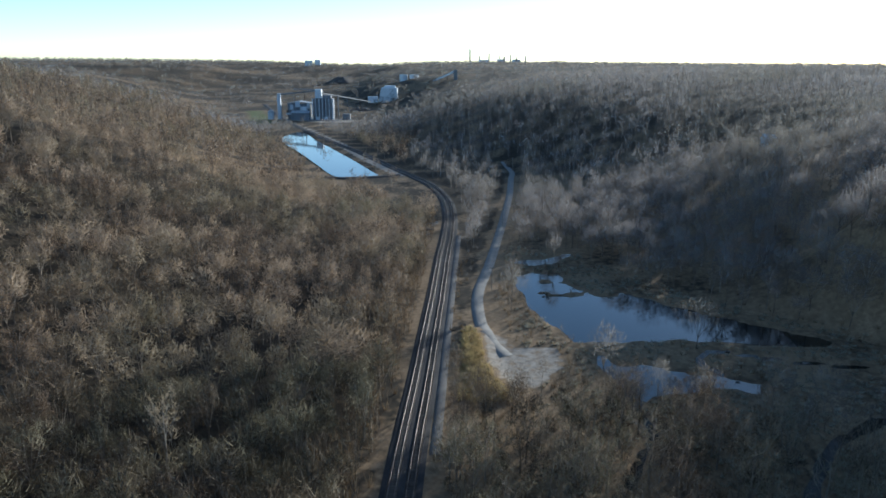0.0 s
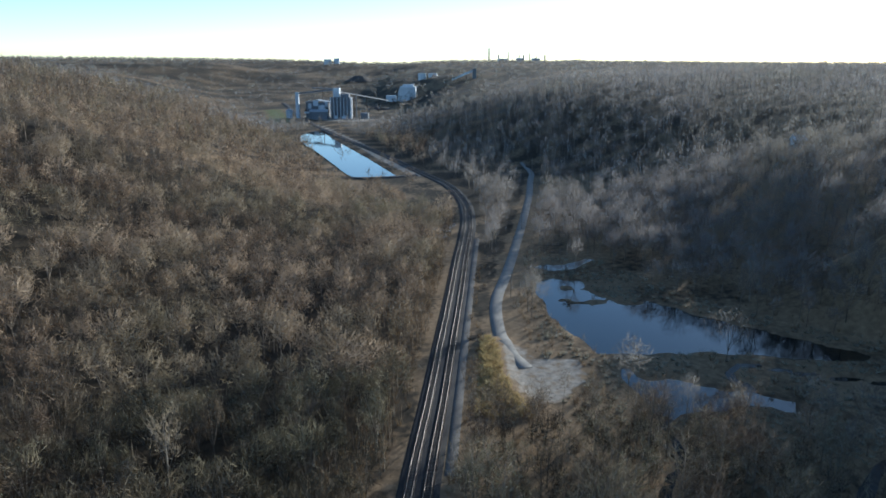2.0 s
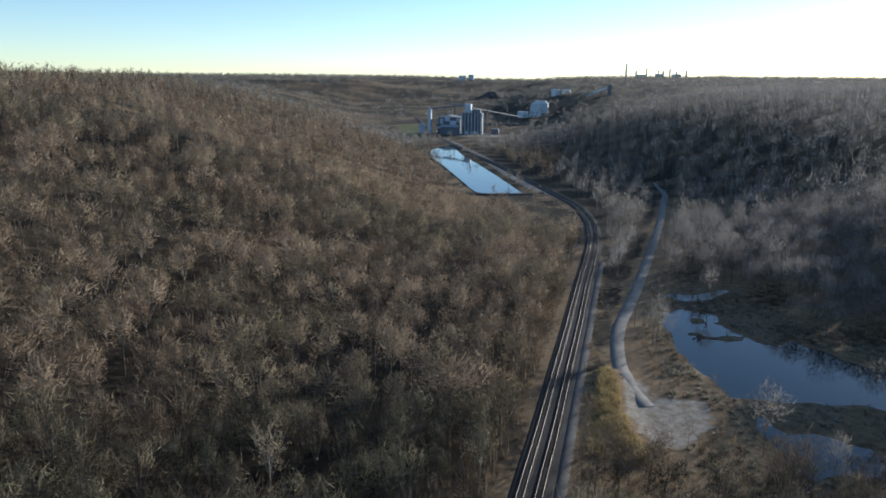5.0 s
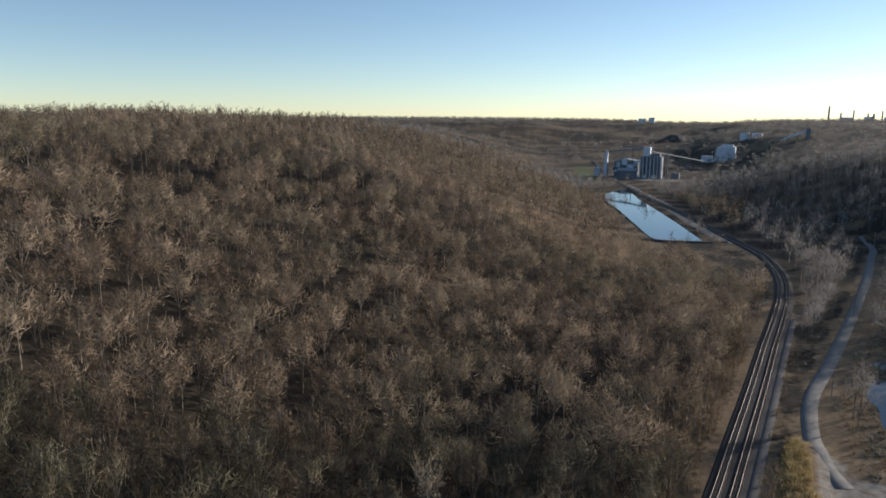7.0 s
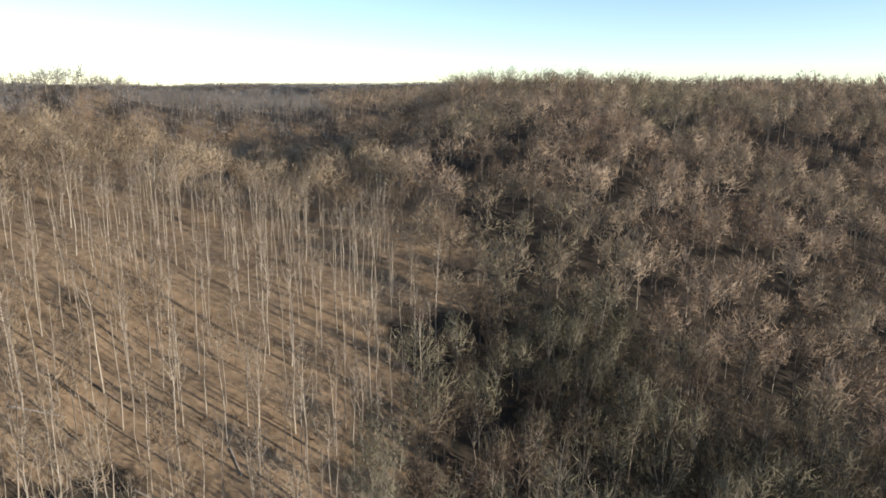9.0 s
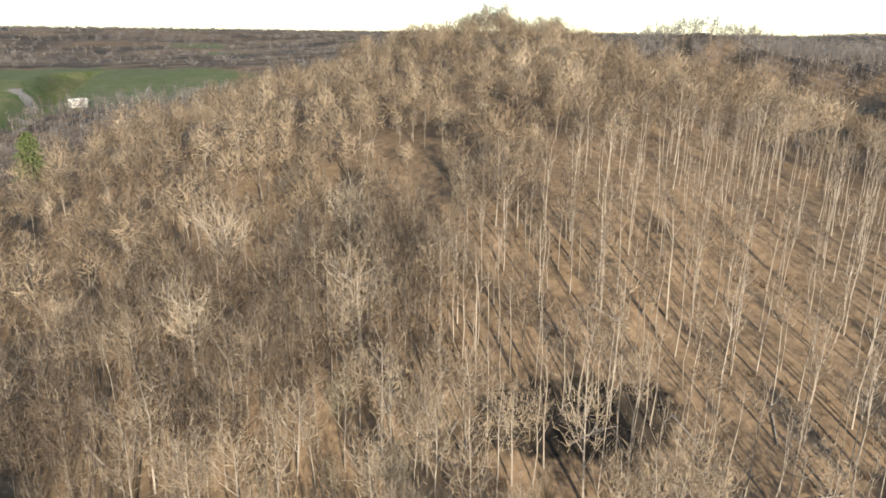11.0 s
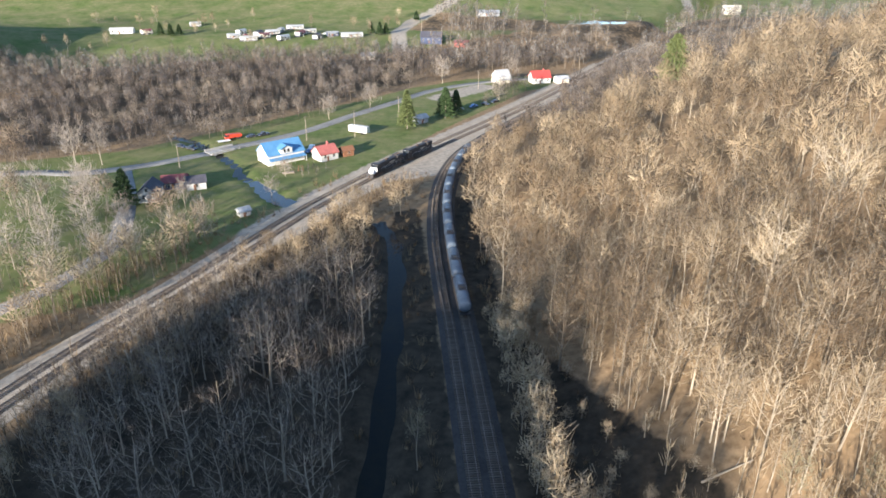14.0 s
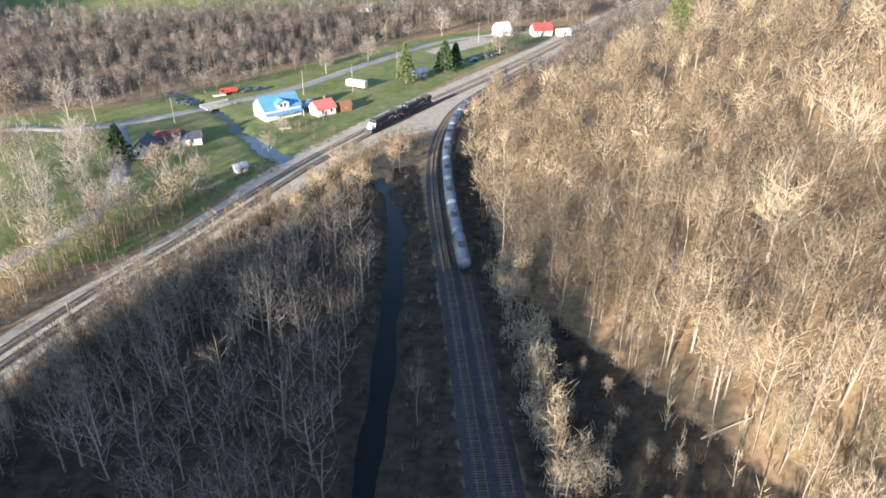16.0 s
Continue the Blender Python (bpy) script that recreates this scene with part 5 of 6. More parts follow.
class Shape:
    """Gathers faces for one mesh."""

    def __init__(self):
        self.v, self.f = [], []

    def box(self, x0, x1, y0, y1, z0, z1, edge=0.0):
        """A box; edge chamfers its upright and upper edges."""
        e = min(edge, (x1 - x0) / 3, (y1 - y0) / 3, (z1 - z0) / 3)
        k = len(self.v)
        if e <= 0:
            self.v += [(x, y, z) for z in (z0, z1) for x, y in ((x0, y0), (x1, y0), (x1, y1), (x0, y1))]
            self.f += [[k + a for a in q] for q in ((3, 2, 1, 0), (4, 5, 6, 7), (0, 1, 5, 4), (1, 2, 6, 5), (2, 3, 7, 6), (3, 0, 4, 7))]
            return self
        ring = [(x0 + e, y0), (x1 - e, y0), (x1, y0 + e), (x1, y1 - e), (x1 - e, y1), (x0 + e, y1), (x0, y1 - e), (x0, y0 + e)]
        cx, cy = (x0 + x1) / 2, (y0 + y1) / 2
        top = [(x + math.copysign(min(e, abs(cx - x)), cx - x), y + math.copysign(min(e, abs(cy - y)), cy - y)) for x, y in ring]
        self.v += [(x, y, z0) for x, y in ring] + [(x, y, z1 - e) for x, y in ring] + [(x, y, z1) for x, y in top]
        for lo in (0, 8):
            self.f += [[k + lo + i, k + lo + (i + 1) % 8, k + lo + 8 + (i + 1) % 8, k + lo + 8 + i] for i in range(8)]
        self.f += [[k + 16 + i for i in range(8)], [k + i for i in range(7, -1, -1)]]
        return self

    def tube(self, a, b, r0, r1=None, n=8, caps=True):
        a, b = Vector(a), Vector(b)
        r1 = r0 if r1 is None else r1
        t = (b - a).normalized()
        u = t.orthogonal().normalized()
        w = t.cross(u)
        k = len(self.v)
        for p, r in ((a, r0), (b, r1)):
            self.v += [tuple(p + (u * math.cos(6.28319 * i / n) + w * math.sin(6.28319 * i / n)) * r) for i in range(n)]
        self.f += [[k + i, k + (i + 1) % n, k + n + (i + 1) % n, k + n + i] for i in range(n)]
        if caps:
            self.f += [[k + i for i in range(n - 1, -1, -1)], [k + n + i for i in range(n)]]
        return self

    def lathe_x(self, prof, cz, n=20):
        """A body turned about a level axis along x at height cz. prof: (x, radius)."""
        k = len(self.v)
        for x, r in prof:
            self.v += [(x, r * math.cos(6.28319 * i / n), cz + r * math.sin(6.28319 * i / n)) for i in range(n)]
        for j in range(len(prof) - 1):
            self.f += [[k + j * n + i, k + j * n + (i + 1) % n, k + (j + 1) * n + (i + 1) % n, k + (j + 1) * n + i] for i in range(n)]
        self.f += [[k + i for i in range(n - 1, -1, -1)], [k + (len(prof) - 1) * n + i for i in range(n)]]
        return self

    def prism(self, outline, y0, y1):
        """An outline in x and z, drawn out along y."""
        k, n = len(self.v), len(outline)
        self.v += [(x, y0, z) for x, z in outline] + [(x, y1, z) for x, z in outline]
        self.f += [[k + i, k + (i + 1) % n, k + n + (i + 1) % n, k + n + i] for i in range(n)]
        self.f += [[k + i for i in range(n - 1, -1, -1)], [k + n + i for i in range(n)]]
        return self

    def prism_x(self, outline, x0, x1):
        """An outline in y and z, drawn out along x."""
        k, n = len(self.v), len(outline)
        self.v += [(x0, y, z) for y, z in outline] + [(x1, y, z) for y, z in outline]
        self.f += [[k + i, k + (i + 1) % n, k + n + (i + 1) % n, k + n + i] for i in range(n)]
        self.f += [[k + i for i in range(n - 1, -1, -1)], [k + n + i for i in range(n)]]
        return self


def part(name, shape, mat, parent, label="", smooth_shade=False):
    """Links a shape as one mesh under a thing or a part."""
    me = bpy.data.meshes.new(name)
    me.from_pydata(shape.v, [], shape.f)
    bm = bmesh.new()
    bm.from_mesh(me)
    bmesh.ops.recalc_face_normals(bm, faces=bm.faces)
    bm.to_mesh(me)
    bm.free()
    me.materials.append(mat)
    if smooth_shade:
        me.shade_smooth()
    ob = new(name, me)
    ob.parent = parent
    if label:
        ob["label"] = label
    return ob


def thing(name, label, category, x, y, turn=0.0, z=None, group=""):
    root = tagged(new(name), label, category, group)
    root.matrix_basis = pose(x, y, float(height(x, y)) if z is None else z, 0, 0, turn)
    return root


# ---- houses ----
def window(parent, x, z, w, h, face, at):
    """A framed window on a wall that faces -y (front), +y (back), -x (left) or +x (right)."""
    fr, pn = Shape(), Shape()
    o, s = 0.07, 0.04
    def put(sh, a0, a1, z0, z1, d0, d1):
        if face in ("front", "back"):
            g = -1 if face == "front" else 1
            ys = sorted((at + g * d0, at + g * d1))
            sh.box(a0, a1, ys[0], ys[1], z0, z1)
        else:
            g = -1 if face == "left" else 1
            xs = sorted((at + g * d0, at + g * d1))
            sh.box(xs[0], xs[1], a0, a1, z0, z1)
    for a0, a1, z0, z1 in ((x - w / 2 - o, x - w / 2, z - o, z + h + o), (x + w / 2, x + w / 2 + o, z - o, z + h + o), (x - w / 2, x + w / 2, z - o, z),
                           (x - w / 2, x + w / 2, z + h, z + h + o), (x - w / 2, x + w / 2, z + h / 2 - 0.03, z + h / 2 + 0.03)):
        put(fr, a0, a1, z0, z1, -0.02, s + 0.02)
    put(pn, x - w / 2, x + w / 2, z, z + h, -0.02, s - 0.015)
    root = part("window", fr, WHITE, parent)
    part("pane", pn, GLASS, root)


def house(label, x, y, turn, w, d, eave, ridge, walls, roof, wins=3, name="house", category="house", chimney=False, porch=False, dormer=False, group=""):
    """A gabled house; the ridge runs along x; -y is the front."""
    root = thing(name, label, category, x, y, turn, None, group)
    part("wall", Shape().prism_x([(-d / 2, -0.6), (d / 2, -0.6), (d / 2, eave), (0, ridge - 0.12), (-d / 2, eave)], -w / 2, w / 2), walls, root)
    o, th = 0.45, 0.16
    sl = (ridge - eave) / (d / 2)
    out = [(-d / 2 - o, eave - o * sl), (0, ridge), (d / 2 + o, eave - o * sl)]
    rf = Shape().prism_x([out[0], out[1], out[2], (out[2][0], out[2][1] + th), (0, ridge + th), (out[0][0], out[0][1] + th)], -w / 2 - o, w / 2 + o)
    ro = part("roof", rf, roof, root)
    seams = Shape()
    for i in range(int(w // 1.2) + 1):
        sx = -w / 2 + i * 1.2
        for g in (-1, 1):
            seams.tube((sx, g * (d / 2 + o), out[0][1] + th), (sx, 0, ridge + th), 0.035, n=4)
    part("roof_seam", seams, roof, ro)
    for i in range(wins):
        px = -w / 2 + w * (i + 0.5) / wins
        window(root, px, eave * 0.4, 1.0, 1.25, "front", -d / 2)
        window(root, px, eave * 0.4, 1.0, 1.25, "back", d / 2)
    for g in ("left", "right"):
        at = -w / 2 if g == "left" else w / 2
        window(root, -d * 0.2, eave * 0.4, 0.9, 1.2, g, at)
        if ridge > 5:
            window(root, 0.0, eave + 0.25, 0.9, 1.1, g, at)
    dr = part("door", Shape().box(-w * 0.09 - 0.45, -w * 0.09 + 0.45, -d / 2 - 0.06, -d / 2 + 0.05, -0.1, 2.0), BROWN, root)
    part("handle", Shape().tube((-w * 0.09 + 0.32, -d / 2 - 0.06, 1.0), (-w * 0.09 + 0.32, -d / 2 - 0.13, 1.0), 0.04), IRON, dr)
    if chimney:
        part("chimney", Shape().box(w * 0.2 - 0.35, w * 0.2 + 0.35, 0.3, 1.0, eave, ridge + 1.1, 0.04), ROSE_ROOF, root)
    if porch:
        part("porch_roof", Shape().prism_x([(-d / 2 - 2.2, 2.3), (-d / 2, 2.8), (-d / 2, 2.95), (-d / 2 - 2.2, 2.45)], -w / 2, w / 2), roof, root)
        for i in range(4):
            px = -w / 2 + 0.2 + i * (w - 0.4) / 3
            part("porch_post", Shape().box(px - 0.08, px + 0.08, -d / 2 - 2.1, -d / 2 - 1.94, -0.3, 2.36), WHITE, root)
    if dormer:
        part("dormer_wall", Shape().prism([(-2.5, eave - 0.4), (2.5, eave - 0.4), (2.5, eave + 1.9), (0, eave + 3.1), (-2.5, eave + 1.9)], -d / 2 - 0.4, -0.3), walls, root)
        part("dormer_roof", Shape().prism([(-2.9, eave + 1.72), (0, eave + 3.1), (2.9, eave + 1.72), (2.9, eave + 1.9), (0, eave + 3.3), (-2.9, eave + 1.9)], -d / 2 - 0.8, -0.1), roof, root)
        for px in (-0.8, 0.8):
            window(root, px, eave + 0.4, 1.0, 1.3, "front", -d / 2 - 0.4)
    return root


house("white farmhouse under a bright blue metal roof", 40, -253, 213, 15.5, 10.0, 4.2, 8.2, WHITE, BLUE_ROOF, 4, chimney=False, porch=True, dormer=True)
house("small white house with a faded red roof", 22.5, -253.5, 214, 8.0, 7.0, 3.0, 5.6, WHITE, ROSE_ROOF, 2, chimney=True)
house("brown board shed on the lawn", 14, -257.5, 205, 4.6, 4.2, 2.5, 3.7, BROWN, BROWN, 1, "shed", "shed")
house("white house end under a dark shingle roof", 79.5, -213, 92, 9.5, 6.0, 3.6, 6.0, WHITE, DARK_ROOF, 2)
house("low house wing under a maroon roof", 74, -224, 190, 8.5, 6.0, 2.8, 4.6, NAVY, MAROON_ROOF, 2)
house("dark blue outbuilding with a pale gable", 66.5, -222.5, 195, 6.5, 5.5, 2.7, 4.5, WHITE, DARK_ROOF, 1, "outbuilding", "outbuilding")
house("small pale garden shed with a grey roof", 45.5, -194.5, 215, 3.6, 2.8, 2.0, 2.9, WHITE, GREY_ROOF, 1, "shed", "shed")
house("cream house with a gable porch by the lane", -76, -400, 200, 8.5, 8.0, 3.8, 7.4, CREAM, GREY_ROOF, 2, porch=True)
house("house under a bright red metal roof", -99.5, -398, 188, 11.5, 8.0, 3.4, 7.0, WHITE, RED_ROOF, 3, chimney=True)
house("pale garage with a low grey roof", -112.5, -396, 195, 7.5, 6.0, 2.7, 4.2, CREAM, GREY_ROOF, 1, "garage", "garage")
house("weathered grey shed among conifers", -20, -307, 215, 6.0, 4.5, 2.6, 4.0, GREY_ROOF, GREY_ROOF, 1, "shed", "shed")
house("grey cottage at the edge of the woods", 5, -484, 190, 9.0, 6.5, 2.9, 4.7, CREAM, GREY_ROOF, 2)
house("large navy house behind bare trees", -44, -524, 170, 16, 10, 4.6, 8.2, NAVY, DARK_ROOF, 4)
house("low brick-red outbuilding among bare trees", -66, -514, 165, 10, 7, 2.8, 4.4, ROSE_ROOF, MAROON_ROOF, 2, "outbuilding", "outbuilding")
house("long low white barn with dark bays", 196, -563, 183, 17, 7, 3.0, 4.2, WHITE, WHITE, 4, "barn", "barn")
house("grey field barn beside the trail", -104, -626, 178, 20, 8, 2.8, 4.6, GREY_ROOF, GREY_ROOF, 2, "barn", "barn")
house("white cattle barn on the green hill", -297, -795, 170, 22, 9, 3.2, 5.4, WHITE, GREY_ROOF, 3, "barn", "barn")
house("small white hay shed", -329, -800, 165, 7, 6, 3.0, 4.6, WHITE, WHITE, 1, "shed", "shed")
house("cream barn with a wide dark opening", -330, -618, 160, 15, 10, 5.0, 7.4, CREAM, CREAM, 2, "barn", "barn")
house("brown ridge-top house at the wood's edge", -113, -834, 170, 16, 8, 3.0, 5.2, BROWN, DARK_ROOF, 3)

shed = thing("box_trailer", "white box trailer parked on the lawn", "trailer", 9.3, -290.5, 148)
bx = part("body", Shape().box(-4.9, 4.9, -1.35, 1.35, 0.75, 3.5, 0.12), WHITE, shed)
part("door", Shape().box(4.9, 4.95, -1.2, 1.2, 0.85, 3.35), CREAM, bx)
for wx in (2.2, 3.3):
    for wy in (-1.15, 1.15):
        part("wheel", Shape().tube((wx, wy - 0.14, 0.45), (wx, wy + 0.14, 0.45), 0.48, n=14), RUBBER, shed)
part("landing_leg", Shape().box(-3.6, -3.4, -0.8, 0.8, 0, 0.76), IRON, shed)


def mobile_home(label, x, y, turn, w, walls, roof):
    root = thing("mobile_home", label, "mobile home", x, y, turn, None, "homes of the trailer park")
    part("body", Shape().box(-w / 2, w / 2, -2.1, 2.1, 0.0, 3.1, 0.08), walls, root)
    part("skirt", Shape().box(-w / 2 - 0.03, w / 2 + 0.03, -2.13, 2.13, -0.5, 0.62), DARK_ROOF, root, "dark skirt below the floor")
    part("awning", Shape().prism_x([(2.1, 2.75), (4.2, 2.35), (4.2, 2.45), (2.1, 2.88)], -w * 0.3, w * 0.25), roof, root)
    for px in (-w * 0.28, w * 0.23):
        part("awning_post", Shape().box(px - 0.06, px + 0.06, 4.05, 4.17, -0.4, 2.4), WHITE, root)
    part("roof", Shape().prism_x([(-2.3, 3.05), (0, 3.55), (2.3, 3.05), (2.3, 3.17), (0, 3.68), (-2.3, 3.17)], -w / 2 - 0.2, w / 2 + 0.2), roof, root)
    for i in range(int(w // 3)):
        window(root, -w / 2 + 1.6 + i * 3, 1.2, 1.2, 0.9, "front", -2.1)
        window(root, -w / 2 + 1.6 + i * 3, 1.2, 1.2, 0.9, "back", 2.1)
    part("door", Shape().box(0.2, 1.1, 2.08, 2.15, 0.3, 2.3), BROWN, root)
    part("step", Shape().box(0.0, 1.3, 2.1, 3.0, -0.3, 0.25), CONCRETE, root)


HOMES_AT = [(107, -541, 18, 10, HOME_WHITE, GREY_ROOF, "white mobile home under a grey roof"), (104, -557, 60, 8, CREAM, GREY_ROOF, "small cream mobile home"),
            (95, -534, 8, 13, HOME_WHITE, HOME_WHITE, "long white mobile home with a pale roof"), (90, -551, 75, 10, HOME_WHITE, DARK_ROOF, "white mobile home with a dark roof"),
            (84, -541, 30, 9, CREAM, MAROON_ROOF, "cream mobile home with a maroon roof"), (79, -553, 12, 11, HOME_WHITE, GREY_ROOF, "white mobile home under a grey roof"),
            (74, -562, 82, 9, HOME_WHITE, HOME_WHITE, "short white mobile home"), (69, -535, 50, 10, CREAM, GREY_ROOF, "cream mobile home seen end on"),
            (64, -577, 6, 14, HOME_WHITE, GREY_ROOF, "white mobile home at the field's edge"), (57, -547, 68, 11, HOME_WHITE, MAROON_ROOF, "white mobile home with a maroon roof"),
            (50, -556, 25, 9, CREAM, HOME_WHITE, "cream mobile home with a white roof"), (44, -538, 78, 10, HOME_WHITE, DARK_ROOF, "white mobile home with a dark roof"),
            (32, -545, 14, 9, NAVY, GREY_ROOF, "small blue mobile home under a grey roof"), (17, -541, 4, 17, HOME_WHITE, GREY_ROOF, "long white mobile home near dark conifers"),
            (177, -560, 40, 8, CREAM, MAROON_ROOF, "small cream mobile home"), (147, -594, 10, 9, HOME_WHITE, GREY_ROOF, "white mobile home beside the green field")]
for x, y, turn, w, wl, rf, tx in HOMES_AT:
    mobile_home(tx, x, y, turn, w, wl, rf)


# bare trees between the mobile homes
hx, hy = jittered(-30, 250, -610, -505, 11, rs)
hk = (rs.uniform(0, 1, len(hx)) < 0.16) & np.all([np.hypot(hx - q[0], hy - q[1]) > 8 for q in HOMES_AT], axis=0) & (np.hypot(hx - 196, hy + 563) > 14)
hx, hy = hx[hk], hy[hk]
scatter(SOUTHK, np.stack([hx, hy, height(hx, hy) - 0.1, rs.uniform(0.35, 0.8, len(hx))], -1), "woodland", PALE_TWIG, "bare trees between the mobile homes", rs)


# ---- cars and trucks ----
def car(label, x, y, turn, paint, pickup=False, group="parked cars"):
    root = thing("pickup_truck" if pickup else "car", label, "pickup" if pickup else "car", x, y, turn, float(height(x, y)) + 0.02, group)
    if pickup:
        prof = [(-2.7, 0.45), (2.7, 0.45), (2.75, 0.95), (1.2, 1.12), (0.6, 1.78), (-0.7, 1.8), (-0.85, 1.1), (-2.7, 1.1)]
    else:
        prof = [(-2.2, 0.4), (2.2, 0.4), (2.25, 0.8), (1.1, 0.98), (0.45, 1.45), (-1.2, 1.45), (-2.1, 0.98), (-2.25, 0.8)]
    part("body", Shape().prism(prof, -0.9, 0.9), paint, root)
    glass = [(1.08, 1.06), (0.52, 1.68), (-0.62, 1.7), (-0.76, 1.12)] if pickup else [(0.98, 1.0), (0.42, 1.38), (-1.15, 1.38), (-1.9, 1.0)]
    part("side_window", Shape().prism(glass, -0.915, 0.915), GLASS, root)
    for wx in (-1.5 if pickup else -1.35, 1.65 if pickup else 1.35):
        for wy in (-0.82, 0.82):
            wh = part("wheel", Shape().tube((wx, wy - 0.11, 0.36), (wx, wy + 0.11, 0.36), 0.37, n=14), RUBBER, root)
            part("rim", Shape().tube((wx, wy - 0.125, 0.36), (wx, wy + 0.125, 0.36), 0.2, n=10), STEEL, wh)
    for wy in (-0.62, 0.62):
        part("headlight", Shape().box(2.2 if not pickup else 2.7, 2.27 if not pickup else 2.77, wy - 0.16, wy + 0.16, 0.62, 0.78), CAR_WHITE, root)


car("black pickup parked beside the lane", 52, -289.5, 35, CAR_DARK, True)
car("dark car parked beside the lane", 57, -287, 30, CAR_DARK)
car("dark car on a gravel pull-off", 84, -273.5, 150, CAR_DARK)
car("dark pickup on a gravel pull-off", 79, -270, 145, CAR_DARK, True)
car("dark blue car beside the farmhouse", 29.5, -262, 60, CAR_BLUE)
car("white pickup beside the farmhouse", 29, -267, 80, CAR_WHITE, True)
car("blue pickup in the shade of conifers", -50, -336, 40, CAR_BLUE, True)
car("dark car in the shade of conifers", -57, -341, 130, CAR_DARK)
car("white van-like car in shade", -42, -329, 50, CAR_WHITE)
car("dark pickup near the railway bank", -63, -346, 45, CAR_DARK, True)
car("red car near the mobile homes", 99, -547, 30, RED_PAINT)
car("white car near the mobile homes", 38, -552, 10, CAR_WHITE)

tk = thing("truck", "red flatbed truck with a white cab", "truck", 64.5, -285, 30, float(height(64.5, -285)) + 0.02)
part("chassis", Shape().box(-3.6, 3.4, -0.5, 0.5, 0.6, 0.9), IRON, tk)
cb = part("cab", Shape().prism([(1.7, 0.6), (3.5, 0.6), (3.55, 1.5), (3.1, 2.5), (1.7, 2.55)], -1.1, 1.1), RED_PAINT, tk)
part("windscreen", Shape().prism([(3.54, 1.56), (3.16, 2.4), (2.0, 2.42), (2.0, 1.56)], -1.115, 1.115), GLASS, cb)
part("dump_body", Shape().prism([(-3.7, 1.0), (1.5, 1.0), (1.5, 2.5), (-3.7, 2.2)], -1.2, 1.2), RED_PAINT, tk)
for wx in (-2.7, -1.7, 2.6):
    for wy in (-0.95, 0.95):
        part("wheel", Shape().tube((wx, wy - 0.16, 0.5), (wx, wy + 0.16, 0.5), 0.5, n=14), RUBBER, tk)

bt = thing("flat_trailer", "low white trailer with junk on the verge", "trailer", 67.5, -280.5, 28)
part("deck", Shape().box(-2.6, 2.6, -1.1, 1.1, 0.55, 0.75, 0.03), CAR_WHITE, bt)
for wy in (-1.0, 1.0):
    part("wheel", Shape().tube((0.2, wy - 0.1, 0.36), (0.2, wy + 0.1, 0.36), 0.36, n=12), RUBBER, bt)
part("drawbar", Shape().tube((2.6, 0, 0.6), (4.0, 0, 0.5), 0.06), IRON, bt)

pl = thing("play_frame", "small wooden frame with a yellow-brown bench on the lawn", "play frame", 31, -238, 20)
for a, b in (((-1, -0.6, 0), (-0.8, 0, 2.1)), ((-1, 0.6, 0), (-0.8, 0, 2.1)), ((1, -0.6, 0), (0.8, 0, 2.1)), ((1, 0.6, 0), (0.8, 0, 2.1))):
    part("leg", Shape().tube(a, b, 0.07, n=6), BROWN, pl)
part("beam", Shape().tube((-1.1, 0, 2.1), (1.1, 0, 2.1), 0.08, n=6), BROWN, pl)
part("seat", Shape().box(-0.4, 0.4, -0.2, 0.2, 0.5, 0.56), BROWN, pl)
for sx in (-0.35, 0.35):
    part("rope", Shape().tube((sx, 0, 0.55), (sx, 0, 2.1), 0.02, n=4), IRON, pl)
wp = thing("lumber_pile", "pile of pale boards on the lawn", "lumber", 35.5, -236, 15)
for i in range(5):
    part("board", Shape().box(-2.4 + 0.1 * i, 2.3, -0.8 + 0.34 * i, -0.5 + 0.34 * i, 0.0, 0.35 + 0.05 * (i % 3)), POLE_WOOD, wp)

# ---- bridge over the creek ----
br = thing("road_bridge", "short concrete bridge that carries the lane over the creek", "bridge", 66.0, -268.3, 39, 0.0)
part("deck", Shape().box(-6.5, 6.5, -3.3, 3.3, 0.05, 0.42, 0.05), CONCRETE, br)
for g in (-1, 1):
    pr = part("parapet", Shape().box(-6.5, 6.5, g * 3.2 - 0.15, g * 3.2 + 0.15, 0.4, 1.15, 0.04), CONCRETE, br)
    part("abutment", Shape().box(g * 5.0 - 0.6, g * 5.0 + 0.6, -3.2, 3.2, -1.6, 0.1), CONCRETE, br)


# ---- poles ----
def utility_pole(x, y, tall=10.5, turn=0.0, arms=1, label="wooden utility pole with a crossarm"):
    root = thing("utility_pole", label, "utility pole", x, y, turn, None, "utility poles")
    part("pole", Shape().tube((0, 0, -0.5), (0, 0, tall), 0.17, 0.11, 8), POLE_WOOD, root)
    for i in range(arms):
        z = tall - 0.5 - 1.1 * i
        ar = part("crossarm", Shape().box(-1.2, 1.2, -0.06, 0.06, z - 0.07, z + 0.07), POLE_WOOD, root)
        for px in (-1.1, -0.5, 0.5, 1.1):
            part("insulator", Shape().tube((px, 0, z + 0.07), (px, 0, z + 0.25), 0.05, 0.035, 6), GLASS, ar)


for x, y, h, a in ((11, -284, 12, 60), (32, -280, 11, 55), (-59, -380, 11, 40), (78, -246, 10, 70), (-10, -318, 10.5, 50), (-39, -560, 10, 20), (-284, 960, 19, 30), (-218, 810, 19, 30),
                   (-14, 810, 17, 80), (56, 556, 14, 0), (19.5, 259, 10, 10), (33, 372, 10, 10)):
    utility_pole(x, y, h, a, 2 if h > 12 else 1)


